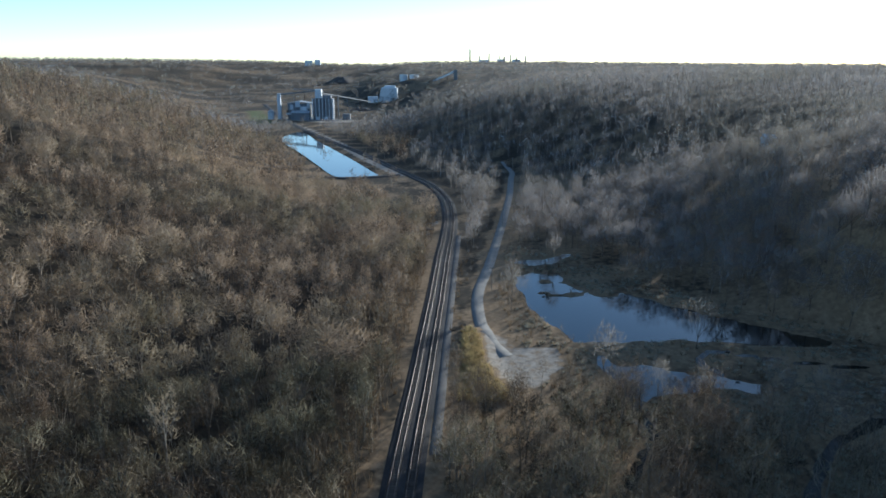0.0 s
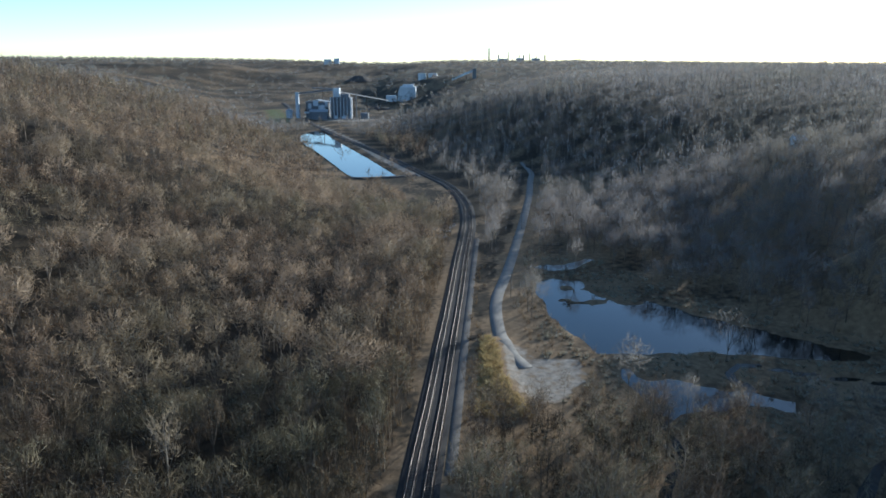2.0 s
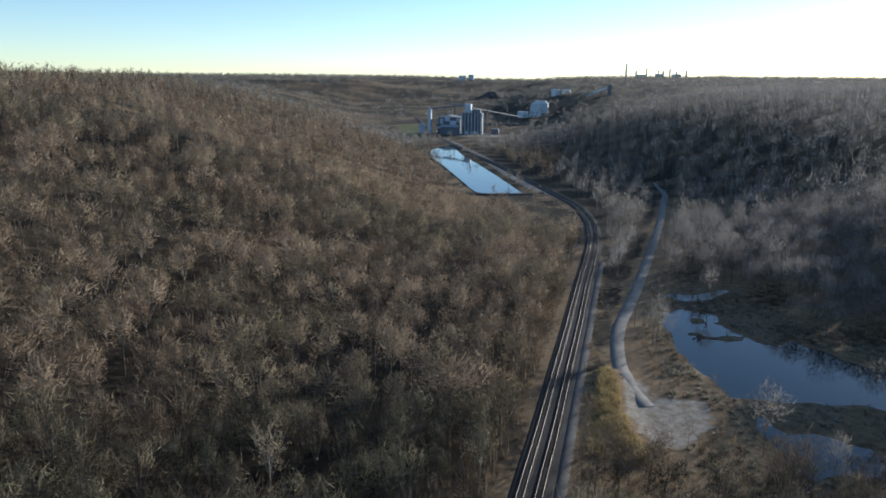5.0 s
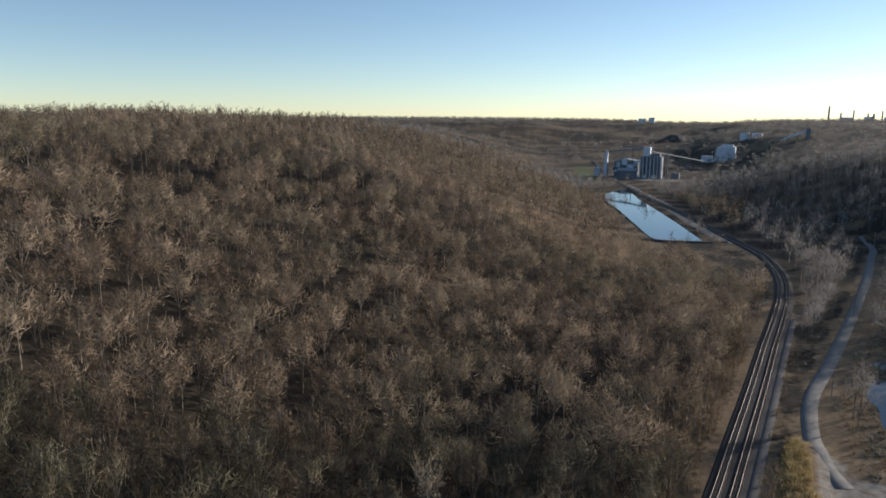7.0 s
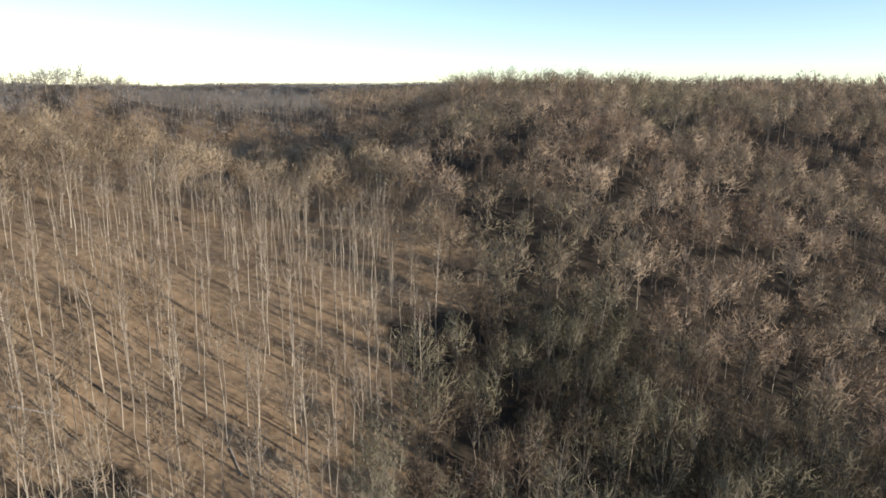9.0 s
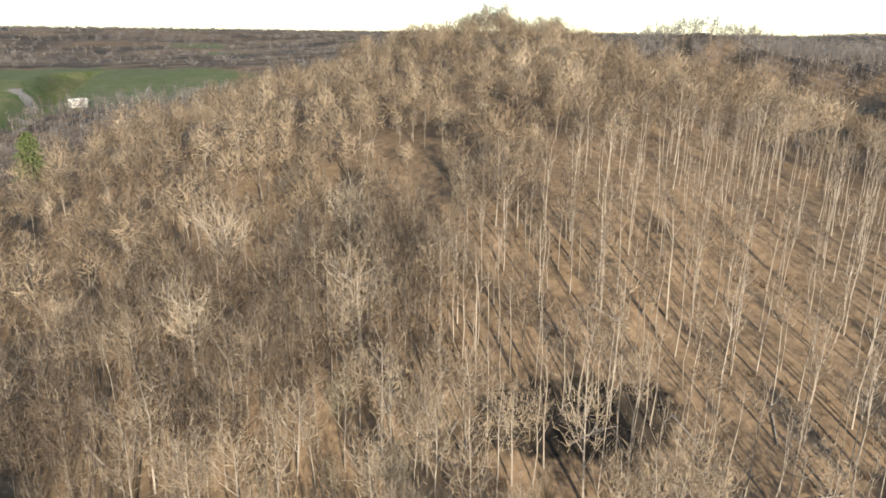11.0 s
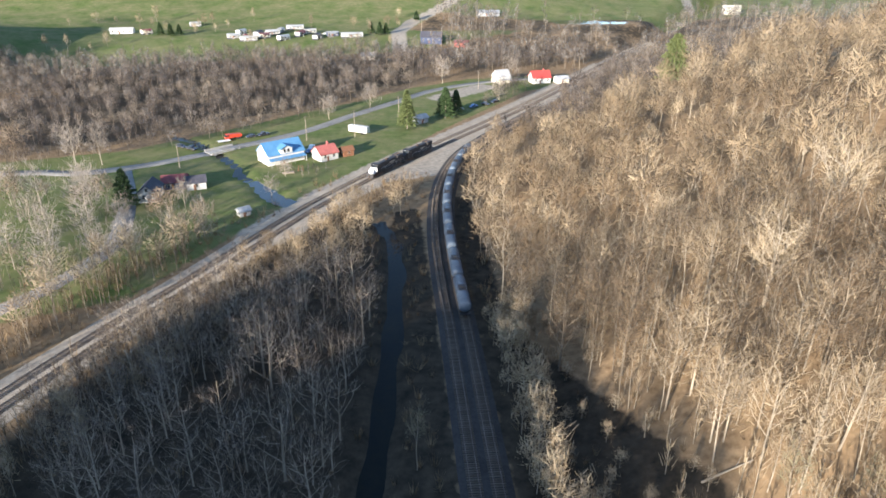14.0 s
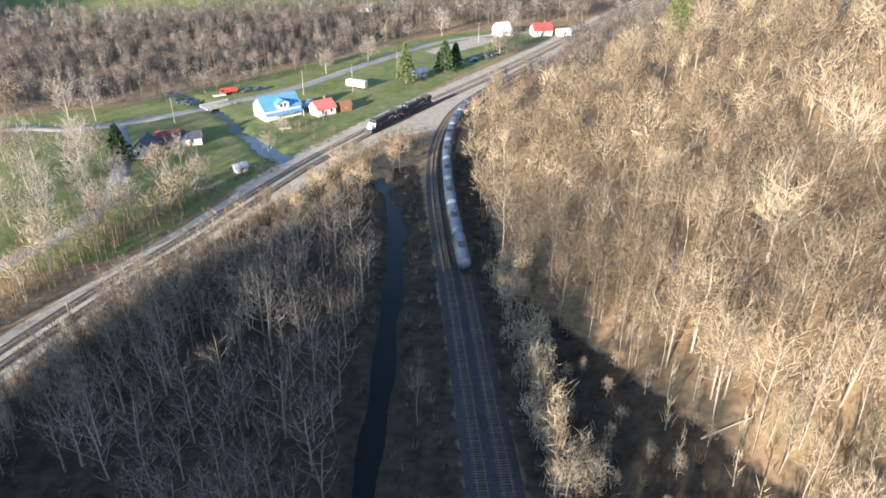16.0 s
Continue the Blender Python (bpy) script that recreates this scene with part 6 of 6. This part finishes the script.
def wire(a, b, sag, name="overhead_wire"):
    pts = [Vector(a).lerp(Vector(b), i / 12) - Vector((0, 0, sag * 4 * (i / 12) * (1 - i / 12))) for i in range(13)]
    sh = Shape()
    for p, q in zip(pts, pts[1:]):
        sh.tube(p, q, 0.025, n=4, caps=False)
    me = bpy.data.meshes.new(name)
    me.from_pydata(sh.v, [], sh.f)
    me.materials.append(IRON)
    return tagged(new(name, me), "thin sagging overhead wire between wooden poles", "wire")


wire((11, -284, 11.7), (32, -280, 10.7), 0.5)
wire((32, -280, 10.7), (78, -246, 9.7), 1.2)
wire((11, -284, 11.7), (-10, -318, 10.2), 0.7)
wire((-10, -318, 10.2), (-59, -380, 10.7), 1.4)


# ---- trains ----
def bogie(parent, x, gauge=0.75, wheels=2, r=0.46, base=1.75):
    fr = part("bogie", Shape().box(x - base / 2 - 0.6, x + base / 2 + 0.6, -1.05, -0.9, 0.4, 0.8).box(x - base / 2 - 0.6, x + base / 2 + 0.6, 0.9, 1.05, 0.4, 0.8)
              .box(x - 0.25, x + 0.25, -1.0, 1.0, 0.5, 0.85), IRON, parent)
    for i in range(wheels):
        wx = x - base / 2 + base * i / (wheels - 1)
        for g in (-1, 1):
            part("wheel", Shape().tube((wx, g * gauge - 0.06, r), (wx, g * gauge + 0.06, r), r, n=16), STEEL, fr)


def tank_car():
    """A tank wagon along x, rails at z 0."""
    root = tagged(new("tank_car"), "grey-blue railway tank car with a black top platform", "tank car", "tank cars on the siding")
    R, cz = 1.52, 2.72
    prof = [(-7.6, 0.25)] + [(-7.6 + 0.75 * (1 - math.cos(a)) * 1.0, R * math.sin(a)) for a in (0.5, 0.9, 1.25, 1.5708)]
    prof = prof + [(-x, r) for x, r in reversed(prof)]
    tank = part("tank", Shape().lathe_x(prof, cz, 24), TANK, root, "", True)
    for x in (-5.0, -2.5, 2.5, 5.0):
        part("weld_band", Shape().lathe_x([(x - 0.05, R + 0.008), (x + 0.05, R + 0.008)], cz, 24), TANK, tank, "", True)
    part("walkway", Shape().box(-1.5, 1.5, -1.0, 1.0, cz + R - 0.04, cz + R + 0.06), BLACK, root, "black grating platform")
    part("manway", Shape().tube((0, 0, cz + R), (0, 0, cz + R + 0.42), 0.45, 0.42, 14), BLACK, root)
    rl = Shape()
    for x, y in ((-1.45, -0.95), (1.45, -0.95), (-1.45, 0.95), (1.45, 0.95)):
        rl.tube((x, y, cz + R), (x, y, cz + R + 0.9), 0.04, n=6)
    for a, b in (((-1.45, -0.95), (1.45, -0.95)), ((1.45, -0.95), (1.45, 0.95)), ((1.45, 0.95), (-1.45, 0.95)), ((-1.45, 0.95), (-1.45, -0.95))):
        rl.tube((*a, cz + R + 0.9), (*b, cz + R + 0.9), 0.035, n=6)
    part("handrail", rl, BLACK, root)
    for g in (-1, 1):
        ld = Shape()
        for x in (-0.25, 0.25):
            ld.tube((x, g * 1.2, 0.6), (x, g * 1.62, cz), 0.03, n=5).tube((x, g * 1.62, cz), (x, g * 1.0, cz + R), 0.03, n=5)
        for k in range(7):
            u = k / 6
            ld.tube((-0.25, g * (1.2 + 0.42 * u), 0.6 + (cz - 0.6) * u), (0.25, g * (1.2 + 0.42 * u), 0.6 + (cz - 0.6) * u), 0.02, n=4)
        part("ladder", ld, BLACK, root)
        part("end_platform", Shape().box(g * 7.2 - 0.75, g * 7.2 + 0.75, -1.4, 1.4, 1.02, 1.14, 0.03), BLACK, root)
        part("coupler", Shape().box(g * 8.15 - 0.45, g * 8.15 + 0.45, -0.16, 0.16, 0.72, 1.0, 0.05), IRON, root)
        part("saddle", Shape().box(g * 5.4 - 0.4, g * 5.4 + 0.4, -1.1, 1.1, 0.95, 1.75), BLACK, root)
        bogie(root, g * 5.6)
    part("sill", Shape().box(-7.8, 7.8, -0.35, 0.35, 0.86, 1.12), BLACK, root)
    return root


def on_line(line, first_y, gap, count, start=0.0):
    """Places along a line southward from a given y."""
    pts = [p for p in line if p[1] <= first_y]
    pts = sorted(pts, key=lambda p: -p[1])
    return along(pts, gap)[:count]


RAIL_TOP = 0.17 + 0.67
first = None
for x, y, a in on_line(LINE_W, -127.0, 17.0, 8):
    m = pose(x, y, RAIL_TOP, 0, 0, math.degrees(a))
    if first is None:
        first = tank_car()
        first.matrix_basis = m
    else:
        copy_thing(first, m)


def locomotive(label, pale_nose):
    """A long-hood diesel along x, front towards +x."""
    root = tagged(new("locomotive"), label, "locomotive", "coupled locomotives")
    part("frame", Shape().box(-10.6, 10.6, -1.5, 1.5, 1.25, 1.6, 0.05), BLACK, root)
    part("fuel_tank", Shape().box(-2.8, 2.8, -1.3, 1.3, 0.45, 1.25, 0.2), BLACK, root)
    hood = part("long_hood", Shape().box(-10.0, 5.2, -0.95, 0.95, 1.6, 4.35, 0.18), BLACK, root)
    part("radiator", Shape().box(-9.6, -6.0, -1.5, 1.5, 3.5, 4.6, 0.15), BLACK, root)
    for x in (-8.6, -7.0):
        part("fan", Shape().tube((x, 0, 4.6), (x, 0, 4.72), 0.62, n=16), IRON, root)
    part("exhaust", Shape().box(-1.4, 0.0, -0.35, 0.35, 4.3, 4.75), IRON, root)
    for x in (-5.0, -3.2, 1.2, 3.2):
        part("hood_door", Shape().box(x - 0.75, x + 0.75, -0.975, 0.975, 1.9, 3.7), BLACK, hood)
    cab = part("cab", Shape().prism([(5.2, 1.6), (8.0, 1.6), (8.0, 3.4), (7.75, 4.45), (7.2, 4.6), (5.4, 4.6), (5.2, 4.45)], -1.52, 1.52), BLACK, root)
    if pale_nose:
        part("cab_front", Shape().prism([(8.0, 2.2), (8.04, 2.2), (8.04, 3.42), (8.0, 3.42)], -1.45, 1.45), CAR_WHITE, cab, "white cab front")
    part("side_window", Shape().box(5.7, 7.2, -1.54, 1.54, 3.35, 4.1), GLASS, cab)
    part("windscreen", Shape().prism([(8.01, 3.45), (7.82, 4.25), (7.7, 4.25), (7.7, 3.45)], -1.25, 1.25), GLASS, cab)
    part("short_hood", Shape().prism([(8.0, 1.6), (10.0, 1.6), (10.05, 2.6), (9.3, 3.15), (8.0, 3.35)], -1.0, 1.0), CAR_WHITE if pale_nose else BLACK, root, "white nose" if pale_nose else "")
    part("pilot", Shape().prism([(10.6, 1.6), (10.95, 0.3), (10.6, 0.25), (10.4, 1.6)], -1.45, 1.45), BLACK, root)
    for g in (-1, 1):
        hr = Shape().tube((-10.3, g * 1.45, 2.6), (5.0, g * 1.45, 2.6), 0.025, n=4)
        for x in (-10.2, -7.5, -5.0, -2.5, 0.0, 2.5, 4.9):
            hr.tube((x, g * 1.45, 1.6), (x, g * 1.45, 2.6), 0.022, n=4)
        part("handrail", hr, CAR_WHITE, root)
        part("coupler", Shape().box(g * 11.1 - 0.5, g * 11.1 + 0.5, -0.16, 0.16, 0.75, 1.05, 0.05), IRON, root)
        part("letter_bar", Shape().box(-4.5, -1.0, g * 0.985 - 0.008, g * 0.985 + 0.008, 2.95, 3.25), CREAM, hood, "pale illegible lettering")
        bogie(root, g * 6.6, 0.75, 3, 0.52, 3.5)
    part("headlight", Shape().tube((7.9, -0.2, 4.5), (8.0, -0.2, 4.5), 0.12, n=10), CAR_WHITE, root)
    return root


lead = along(sorted([p for p in MAIN_N if p[1] <= -220], key=lambda p: -p[1]), 0.5)
def at_line(y):
    return min(lead, key=lambda q: abs(q[1] - y))


for yy, pale, tx in ((-234.5, True, "black diesel locomotive with a white cab and nose"), (-251.8, False, "black diesel locomotive coupled behind another")):
    x, y, a = at_line(yy)
    locomotive(tx, pale).matrix_basis = pose(x, y, RAIL_TOP, 0, 0, math.degrees(a) + 180)

# ---- evergreens ----
def conifer(label, x, y, tall, spread, mat, seed, ragged=0.2):
    rnd = np.random.RandomState(seed)
    root = thing("conifer", label, "conifer", x, y, rnd.uniform(0, 360), None, "evergreens")
    part("trunk", Shape().tube((0, 0, -0.4), (0, 0, tall * 0.95), tall * 0.02, 0.03, 7), POLE_WOOD, root)
    v, f = [], []
    n = int(tall * 6)
    for i in range(n):
        u = i / n
        z = tall * (0.12 + 0.86 * u)
        r = spread * (1 - u) ** (0.45 if spread > 8 else 0.75) * rnd.uniform(1 - ragged * (2.2 if spread > 8 else 1), 1.1) + 0.15
        a = i * 2.4
        tip = np.array((math.cos(a) * r, math.sin(a) * r, z - r * 0.12 + rnd.normal(0, 0.15)))
        base = np.array((0, 0, z))
        for _ in range(46):
            q = base + (tip - base) * rnd.uniform(0.25, 1.0)
            dd = (tip - base) / (r + 0.1) * 0.5 + rnd.normal(0, 0.6, 3) + np.array((0, 0, 0.15))
            blade(v, f, q, q + dd / np.linalg.norm(dd) * rnd.uniform(0.5, 1.0) * (0.55 + spread * 0.13), 0.24, rnd)
    me = bpy.data.meshes.new("crown")
    me.from_pydata([tuple(p) for p in v], [], f)
    me.materials.append(mat)
    new("crown", me).parent = root


for i, (x, y, h, r, m, tx) in enumerate(((-13, -296, 18, 5.2, NEEDLE_PALE, "tall yellowish spruce beside the railway"), (-33, -316, 15, 5.8, NEEDLE, "dark broad spruce by a shed"),
        (-39, -323, 12, 4.5, NEEDLE, "dark spruce in a clump"), (84.5, -203, 14, 4.6, NEEDLE, "dark spruce beside the white house"), (-140, -300, 23, 8.5, NEEDLE_PALE, "bright green pine on the wooded hill"),
        (165, -555, 9, 3.2, NEEDLE, "dark conifer near the barn"), (156, -550, 9, 3.4, NEEDLE, "dark conifer near the barn"), (150, -552, 8, 3.0, NEEDLE, "dark conifer near the barn"),
        (2, -553, 9, 3.4, NEEDLE, "dark conifer by the mobile homes"), (-5, -547, 10, 3.4, NEEDLE, "dark conifer by the mobile homes"), (-10, -551, 8, 3.0, NEEDLE, "dark conifer by the mobile homes"),
        (-38, -610, 8, 3.5, NEEDLE, "dark conifer at the field's corner"), (-432, 560, 17, 4.5, NEEDLE, "dark pine on the ridge"), (-440, 552, 16, 4.5, NEEDLE, "dark pine on the ridge"),
        (-450, 548, 17, 4.5, NEEDLE, "dark pine on the ridge"), (-462, 545, 15, 4.5, NEEDLE, "dark pine on the ridge"))):
    conifer(tx, x, y, h, r, m, 300 + i)

# ---- the coal plant ----
def gallery(root, a, b, w, mat, legs=0):
    a, b = Vector(a), Vector(b)
    t = (b - a).normalized()
    s = Vector((t.y, -t.x, 0)).normalized() * w / 2
    up = Vector((0, 0, w))
    sh = Shape()
    sh.v = [tuple(p) for p in (a - s, a + s, b + s, b - s, a - s + up, a + s + up, b + s + up, b - s + up)]
    sh.f = [[3, 2, 1, 0], [4, 5, 6, 7], [0, 1, 5, 4], [1, 2, 6, 5], [2, 3, 7, 6], [3, 0, 4, 7]]
    g = part("conveyor", sh, mat, root)
    for i in range(legs):
        p = a.lerp(b, (i + 1) / (legs + 1))
        part("trestle_leg", Shape().tube((p.x, p.y, 0), tuple(p), 0.7, 0.5, 5), IRON, g)


cp = thing("coal_plant", "dark coal washing plant with silos and conveyors beside the pond", "coal plant", -192, 1112, 0, 0.3)
main = part("silo_block", Shape().box(-15, 15, -11, 11, 0, 33, 0.8), PLANT_DARK, cp)
for i in range(5):
    part("silo", Shape().tube((-12.5 + 6.2 * i, -11, 0), (-12.5 + 6.2 * i, -11, 33.5), 3.1, n=18), PLANT_DARK, cp)
part("pale_pier", Shape().box(15.0, 17.0, -12, -9, 0, 32), PLANT_PALE, cp)
part("head_house", Shape().box(-13, -3, -6, 6, 33, 47, 0.4), PLANT_PALE, cp, "pale head house on the silos")
part("roof_house", Shape().box(-1, 12, -7, 7, 33, 38, 0.4), PLANT_DARK, cp)
part("prep_building", Shape().box(-58, -22, -2, 22, 0, 24, 0.6), PLANT_DARK, cp)
part("prep_roof", Shape().prism([(-59, 24), (-40, 27), (-21, 24), (-21, 25), (-40, 28.2), (-59, 25)], -3, 23), GREY_ROOF, cp)
for x0, x1, z0, z1 in ((-54, -49, 15, 23), (-46, -38, 19, 27.5), (-35, -30, 12, 20), (-27, -22.5, 17, 26)):
    part("cladding_panel", Shape().box(x0, x1, -3.1, -2.05, z0, z1, 0.1), PLANT_PALE, cp, "pale sheet cladding")
part("lower_house", Shape().box(-48, -20, -24, -9, 0, 11, 0.5), PLANT_DARK, cp)
part("lower_roof", Shape().prism_x([(-25, 10.8), (-16.5, 14), (-8, 10.8), (-8, 11.4), (-16.5, 14.7), (-25, 11.4)], -49, -19), GREY_ROOF, cp)
part("transfer_tower", Shape().box(-74, -69, -3, 3, 0, 40, 0.3), PLANT_PALE, cp, "thin pale transfer tower")
part("bin", Shape().tube((-84, -6, 0), (-84, -6, 12), 5, n=16), PLANT_PALE, cp)
part("bin_cone", Shape().tube((-84, -6, 12), (-84, -6, 15), 5.2, 1, 16), GREY_ROOF, cp)
part("crusher_house", Shape().box(30, 42, -8, 4, 0, 9, 0.4), PLANT_DARK, cp)
for i in range(7):
    part("pier", Shape().box(-16.4 + 5.2 * i, -15.4 + 5.2 * i, -14.6, -13.9, 0, 33), PLANT_PALE, cp)
gallery(cp, (-72, 0, 37), (-8, 0, 44), 2.2, PLANT_DARK, 0)
gallery(cp, (90, 320, 12), (330, 420, 30), 1.8, PLANT_PALE, 4)
part("white_house", Shape().box(-36, -26, -12, -4, 10, 20, 0.4), PLANT_PALE, cp)
part("side_gallery", Shape().box(-58, -24, -14, -10, 8, 10.5, 0.2), PLANT_PALE, cp)
for i in range(3):
    part("loadout_door", Shape().box(-24 + i * 13, -18 + i * 13, -14.8, -14.2, 0, 5), PLANT_PALE, cp)
for i in range(6):
    part("window", Shape().box(-60 + i * 6, -57 + i * 6, -2.3, -1.9, 11, 14), GLASS, cp)
part("stack", Shape().tube((-70, 4, 0), (-70, 4, 31), 1.6, 1.2, 10), PLANT_DARK, cp)
part("stack", Shape().tube((22, 3, 0), (22, 3, 38), 1.0, 0.8, 8), PLANT_DARK, cp)
gallery(cp, (-3, 2, 40), (52, 210, 16), 1.7, PLANT_DARK, 3)
gallery(cp, (-13, 0, 45), (-60, 60, 44), 1.6, PLANT_DARK, 1)

st = thing("storage_silo", "white concrete storage silo on the far slope", "silo", -112, 1430, 0)
part("body", Shape().box(-16, 16, -12, 12, -3, 27, 0.9), PLANT_PALE, st)
part("roof_house", Shape().box(-10, 12, -7, 7, 27, 31, 0.5), PLANT_PALE, st)
part("stair_tower", Shape().prism([(-22, -2), (-16, -2), (-16, 22), (-18, 22)], -4, 4), PLANT_PALE, st)
part("low_house", Shape().box(-44, -24, -8, 6, -3, 9, 0.6), PLANT_PALE, st)
part("chute", Shape().tube((-24, 0, 9), (-36, 0, 0), 1.6, 2.2, 8), PLANT_PALE, st)
part("bay_door", Shape().box(4, 9, -12.4, -11.9, -1, 7), PLANT_DARK, st)
part("diagonal_stair", Shape().prism([(-8, 6), (-7, 6), (10, 24), (9, 24)], -12.5, -12.0), PLANT_DARK, st)

for x, y, tx in ((-88, 1735, "pair of white storage tanks on the far ridge"),):
    tw = thing("storage_tank", tx, "tank", x, y, 0)
    part("shell", Shape().tube((-13, 0, -6), (-13, 0, 11), 10, n=20), PLANT_PALE, tw)
    part("shell", Shape().tube((13, 2, -6), (13, 2, 11), 11, n=20), PLANT_PALE, tw)
    part("tank_roof", Shape().tube((-13, 0, 11), (-13, 0, 12), 10.2, 1.0, 20), GREY_ROOF, tw)
    part("tank_roof", Shape().tube((13, 2, 11), (13, 2, 12), 11.2, 1.0, 20), GREY_ROOF, tw)
cv = thing("conveyor_tower", "sloping conveyor up to a small transfer tower", "conveyor", 8, 1532, 0)
gallery(cv, (-32, 0, -4), (14, 0, 16), 4.5, PLANT_PALE, 2)
part("tower", Shape().box(12, 20, -4, 4, -4, 22, 0.4), PLANT_DARK, cv)
for x, y, r, h, tx in ((-330, 2240, 46, 20, "dark spoil heap beyond the plant"), (-160, 1330, 30, 7, "dark coal heap near the plant")):
    hp = Shape()
    n = 18
    base = float(height(x, y)) - 1
    hp.v = [(x + r * math.cos(6.283 * i / n) * (1 + 0.15 * math.sin(i * 2.1)), y + r * math.sin(6.283 * i / n), base) for i in range(n)]
    hp.v += [(x + r * 0.35 * math.cos(6.283 * i / n), y + r * 0.35 * math.sin(6.283 * i / n), base + h * (0.85 + 0.12 * math.sin(i * 1.7))) for i in range(n)] + [(x, y, base + h)]
    hp.f = [[i, (i + 1) % n, n + (i + 1) % n, n + i] for i in range(n)] + [[n + i, n + (i + 1) % n, 2 * n] for i in range(n)]
    me = bpy.data.meshes.new("coal_heap")
    me.from_pydata(hp.v, [], hp.f)
    me.materials.append(DIRT)
    me.shade_smooth()
    tagged(new("coal_heap", me), tx, "coal heap")
for i, (x, h, r) in enumerate(((150, 150, 5), (205, 112, 5), (262, 124, 4), (325, 108, 4), (350, 104, 6), (385, 118, 4), (420, 106, 4), (470, 108, 5))):
    sk = thing("chimney_stack", "tall thin chimney stack on the horizon", "chimney", x, 4200 - 12 * i, 0, float(height(x, 4200 - 12 * i)), "stacks of a far power works")
    part("shaft", Shape().tube((0, 0, -20), (0, 0, h - 66), r * 1.2, r * 0.8, 12), CONCRETE, sk)
    part("rim", Shape().tube((0, 0, h - 66), (0, 0, h - 64), r * 0.95, n=12), PLANT_DARK, sk)
for x, y, w, tx in ((-640, 3330, 34, "white works hall on the horizon"), (-600, 3345, 26, "white works hall on the horizon"), (230, 4150, 60, "long pale works hall on the horizon"), (330, 4160, 44, "long pale works hall on the horizon"),
                    (420, 4140, 50, "long pale works hall on the horizon"), (202, 428, 7, "pale water tank among the trees")):
    house(tx, x, y, 0, w, 14 if w > 10 else 6, 20 if w > 10 else 9, 25 if w > 10 else 12, PLANT_PALE, PLANT_PALE, 2, "works_hall" if w > 10 else "hut", "building")

# ---- dam and stones below the pond, culvert ----
dm = tagged(strip("dam", [(-92, 533), (-82, 531), (-60, 536), (-36, 549)], [(-5, -0.8), (-1.5, 1.1), (1.5, 1.1), (4, -0.8)], DIRT, 4, 0.3), "low dark earth dam of the settling pond", "dam", kind="structure")
cvt = thing("culvert", "white concrete culvert headwall beside the track", "culvert", -11.5, 360, 25)
part("headwall", Shape().box(-2.4, 2.4, -0.4, 0.4, -0.3, 1.9, 0.06), CONCRETE, cvt)
part("wing_wall", Shape().prism([(2.4, -0.3), (6.5, -0.3), (6.5, 0.6), (2.4, 1.8)], -0.35, 0.35), CONCRETE, cvt)
part("wing_wall", Shape().prism([(-2.4, -0.3), (-5.0, -0.3), (-5.0, 0.5), (-2.4, 1.8)], -0.35, 0.35), CONCRETE, cvt)
part("pipe", Shape().tube((0, -0.55, 0.5), (0, 0.3, 0.5), 0.6, n=14), PLANT_DARK, cvt)


def boulder(x, y, r, mat, label, seed):
    rnd = np.random.RandomState(seed)
    bm = bmesh.new()
    bmesh.ops.create_icosphere(bm, subdivisions=2, radius=r)
    for vv in bm.verts:
        vv.co *= 1 + rnd.uniform(-0.18, 0.18)
        vv.co.z *= 0.7
    me = bpy.data.meshes.new("boulder")
    bm.to_mesh(me)
    bm.free()
    me.materials.append(mat)
    ob = tagged(new("boulder", me), label, "boulder", "pale rocks")
    ob.matrix_basis = pose(x, y, float(height(x, y)) + r * 0.35)


boulder(-55.5, 446, 1.6, CONCRETE, "pale rock in the rough grass below the dam", 1)
for i, (x, y, r) in enumerate(((-9, 372, 1.3), (-6, 376, 1.0), (-14, 367, 0.9), (-4, 380, 0.8))):
    boulder(x, y, r, CONCRETE, "pale rock beside the culvert", 10 + i)

# ---- fallen trunks on the slope ----
def fallen_log(x, y, turn, length, r, label):
    z = float(height(x, y))
    a = radians(turn)
    z1 = float(height(x + math.cos(a) * length, y + math.sin(a) * length))
    root = tagged(new("fallen_log"), label, "log", "fallen trunks")
    p0, p1 = (x, y, z + r), (x + math.cos(a) * length, y + math.sin(a) * length, z1 + r)
    part("stem", Shape().tube(p0, p1, r, r * 0.5, 8), BARK, root)
    mid = Vector(p0).lerp(Vector(p1), 0.65)
    part("limb", Shape().tube(mid, mid + Vector((math.cos(a + 0.7) * 2.5, math.sin(a + 0.7) * 2.5, 0.7)), r * 0.45, r * 0.15, 6), BARK, root)


LOGS = [(-47, -61, 182, 8, 0.2), (-90, -20, 150, 7, 0.22), (-104, -8, 60, 8, 0.2), (-112, 6, 20, 6, 0.2), (-98, 12, 130, 8, 0.22), (-120, -30, 80, 9, 0.25), (-84, -38, 10, 7, 0.22)]
for x, y, a, ln, r in LOGS:
    fallen_log(x, y, a, ln, r, "pale fallen trunk on the leaf-strewn slope")
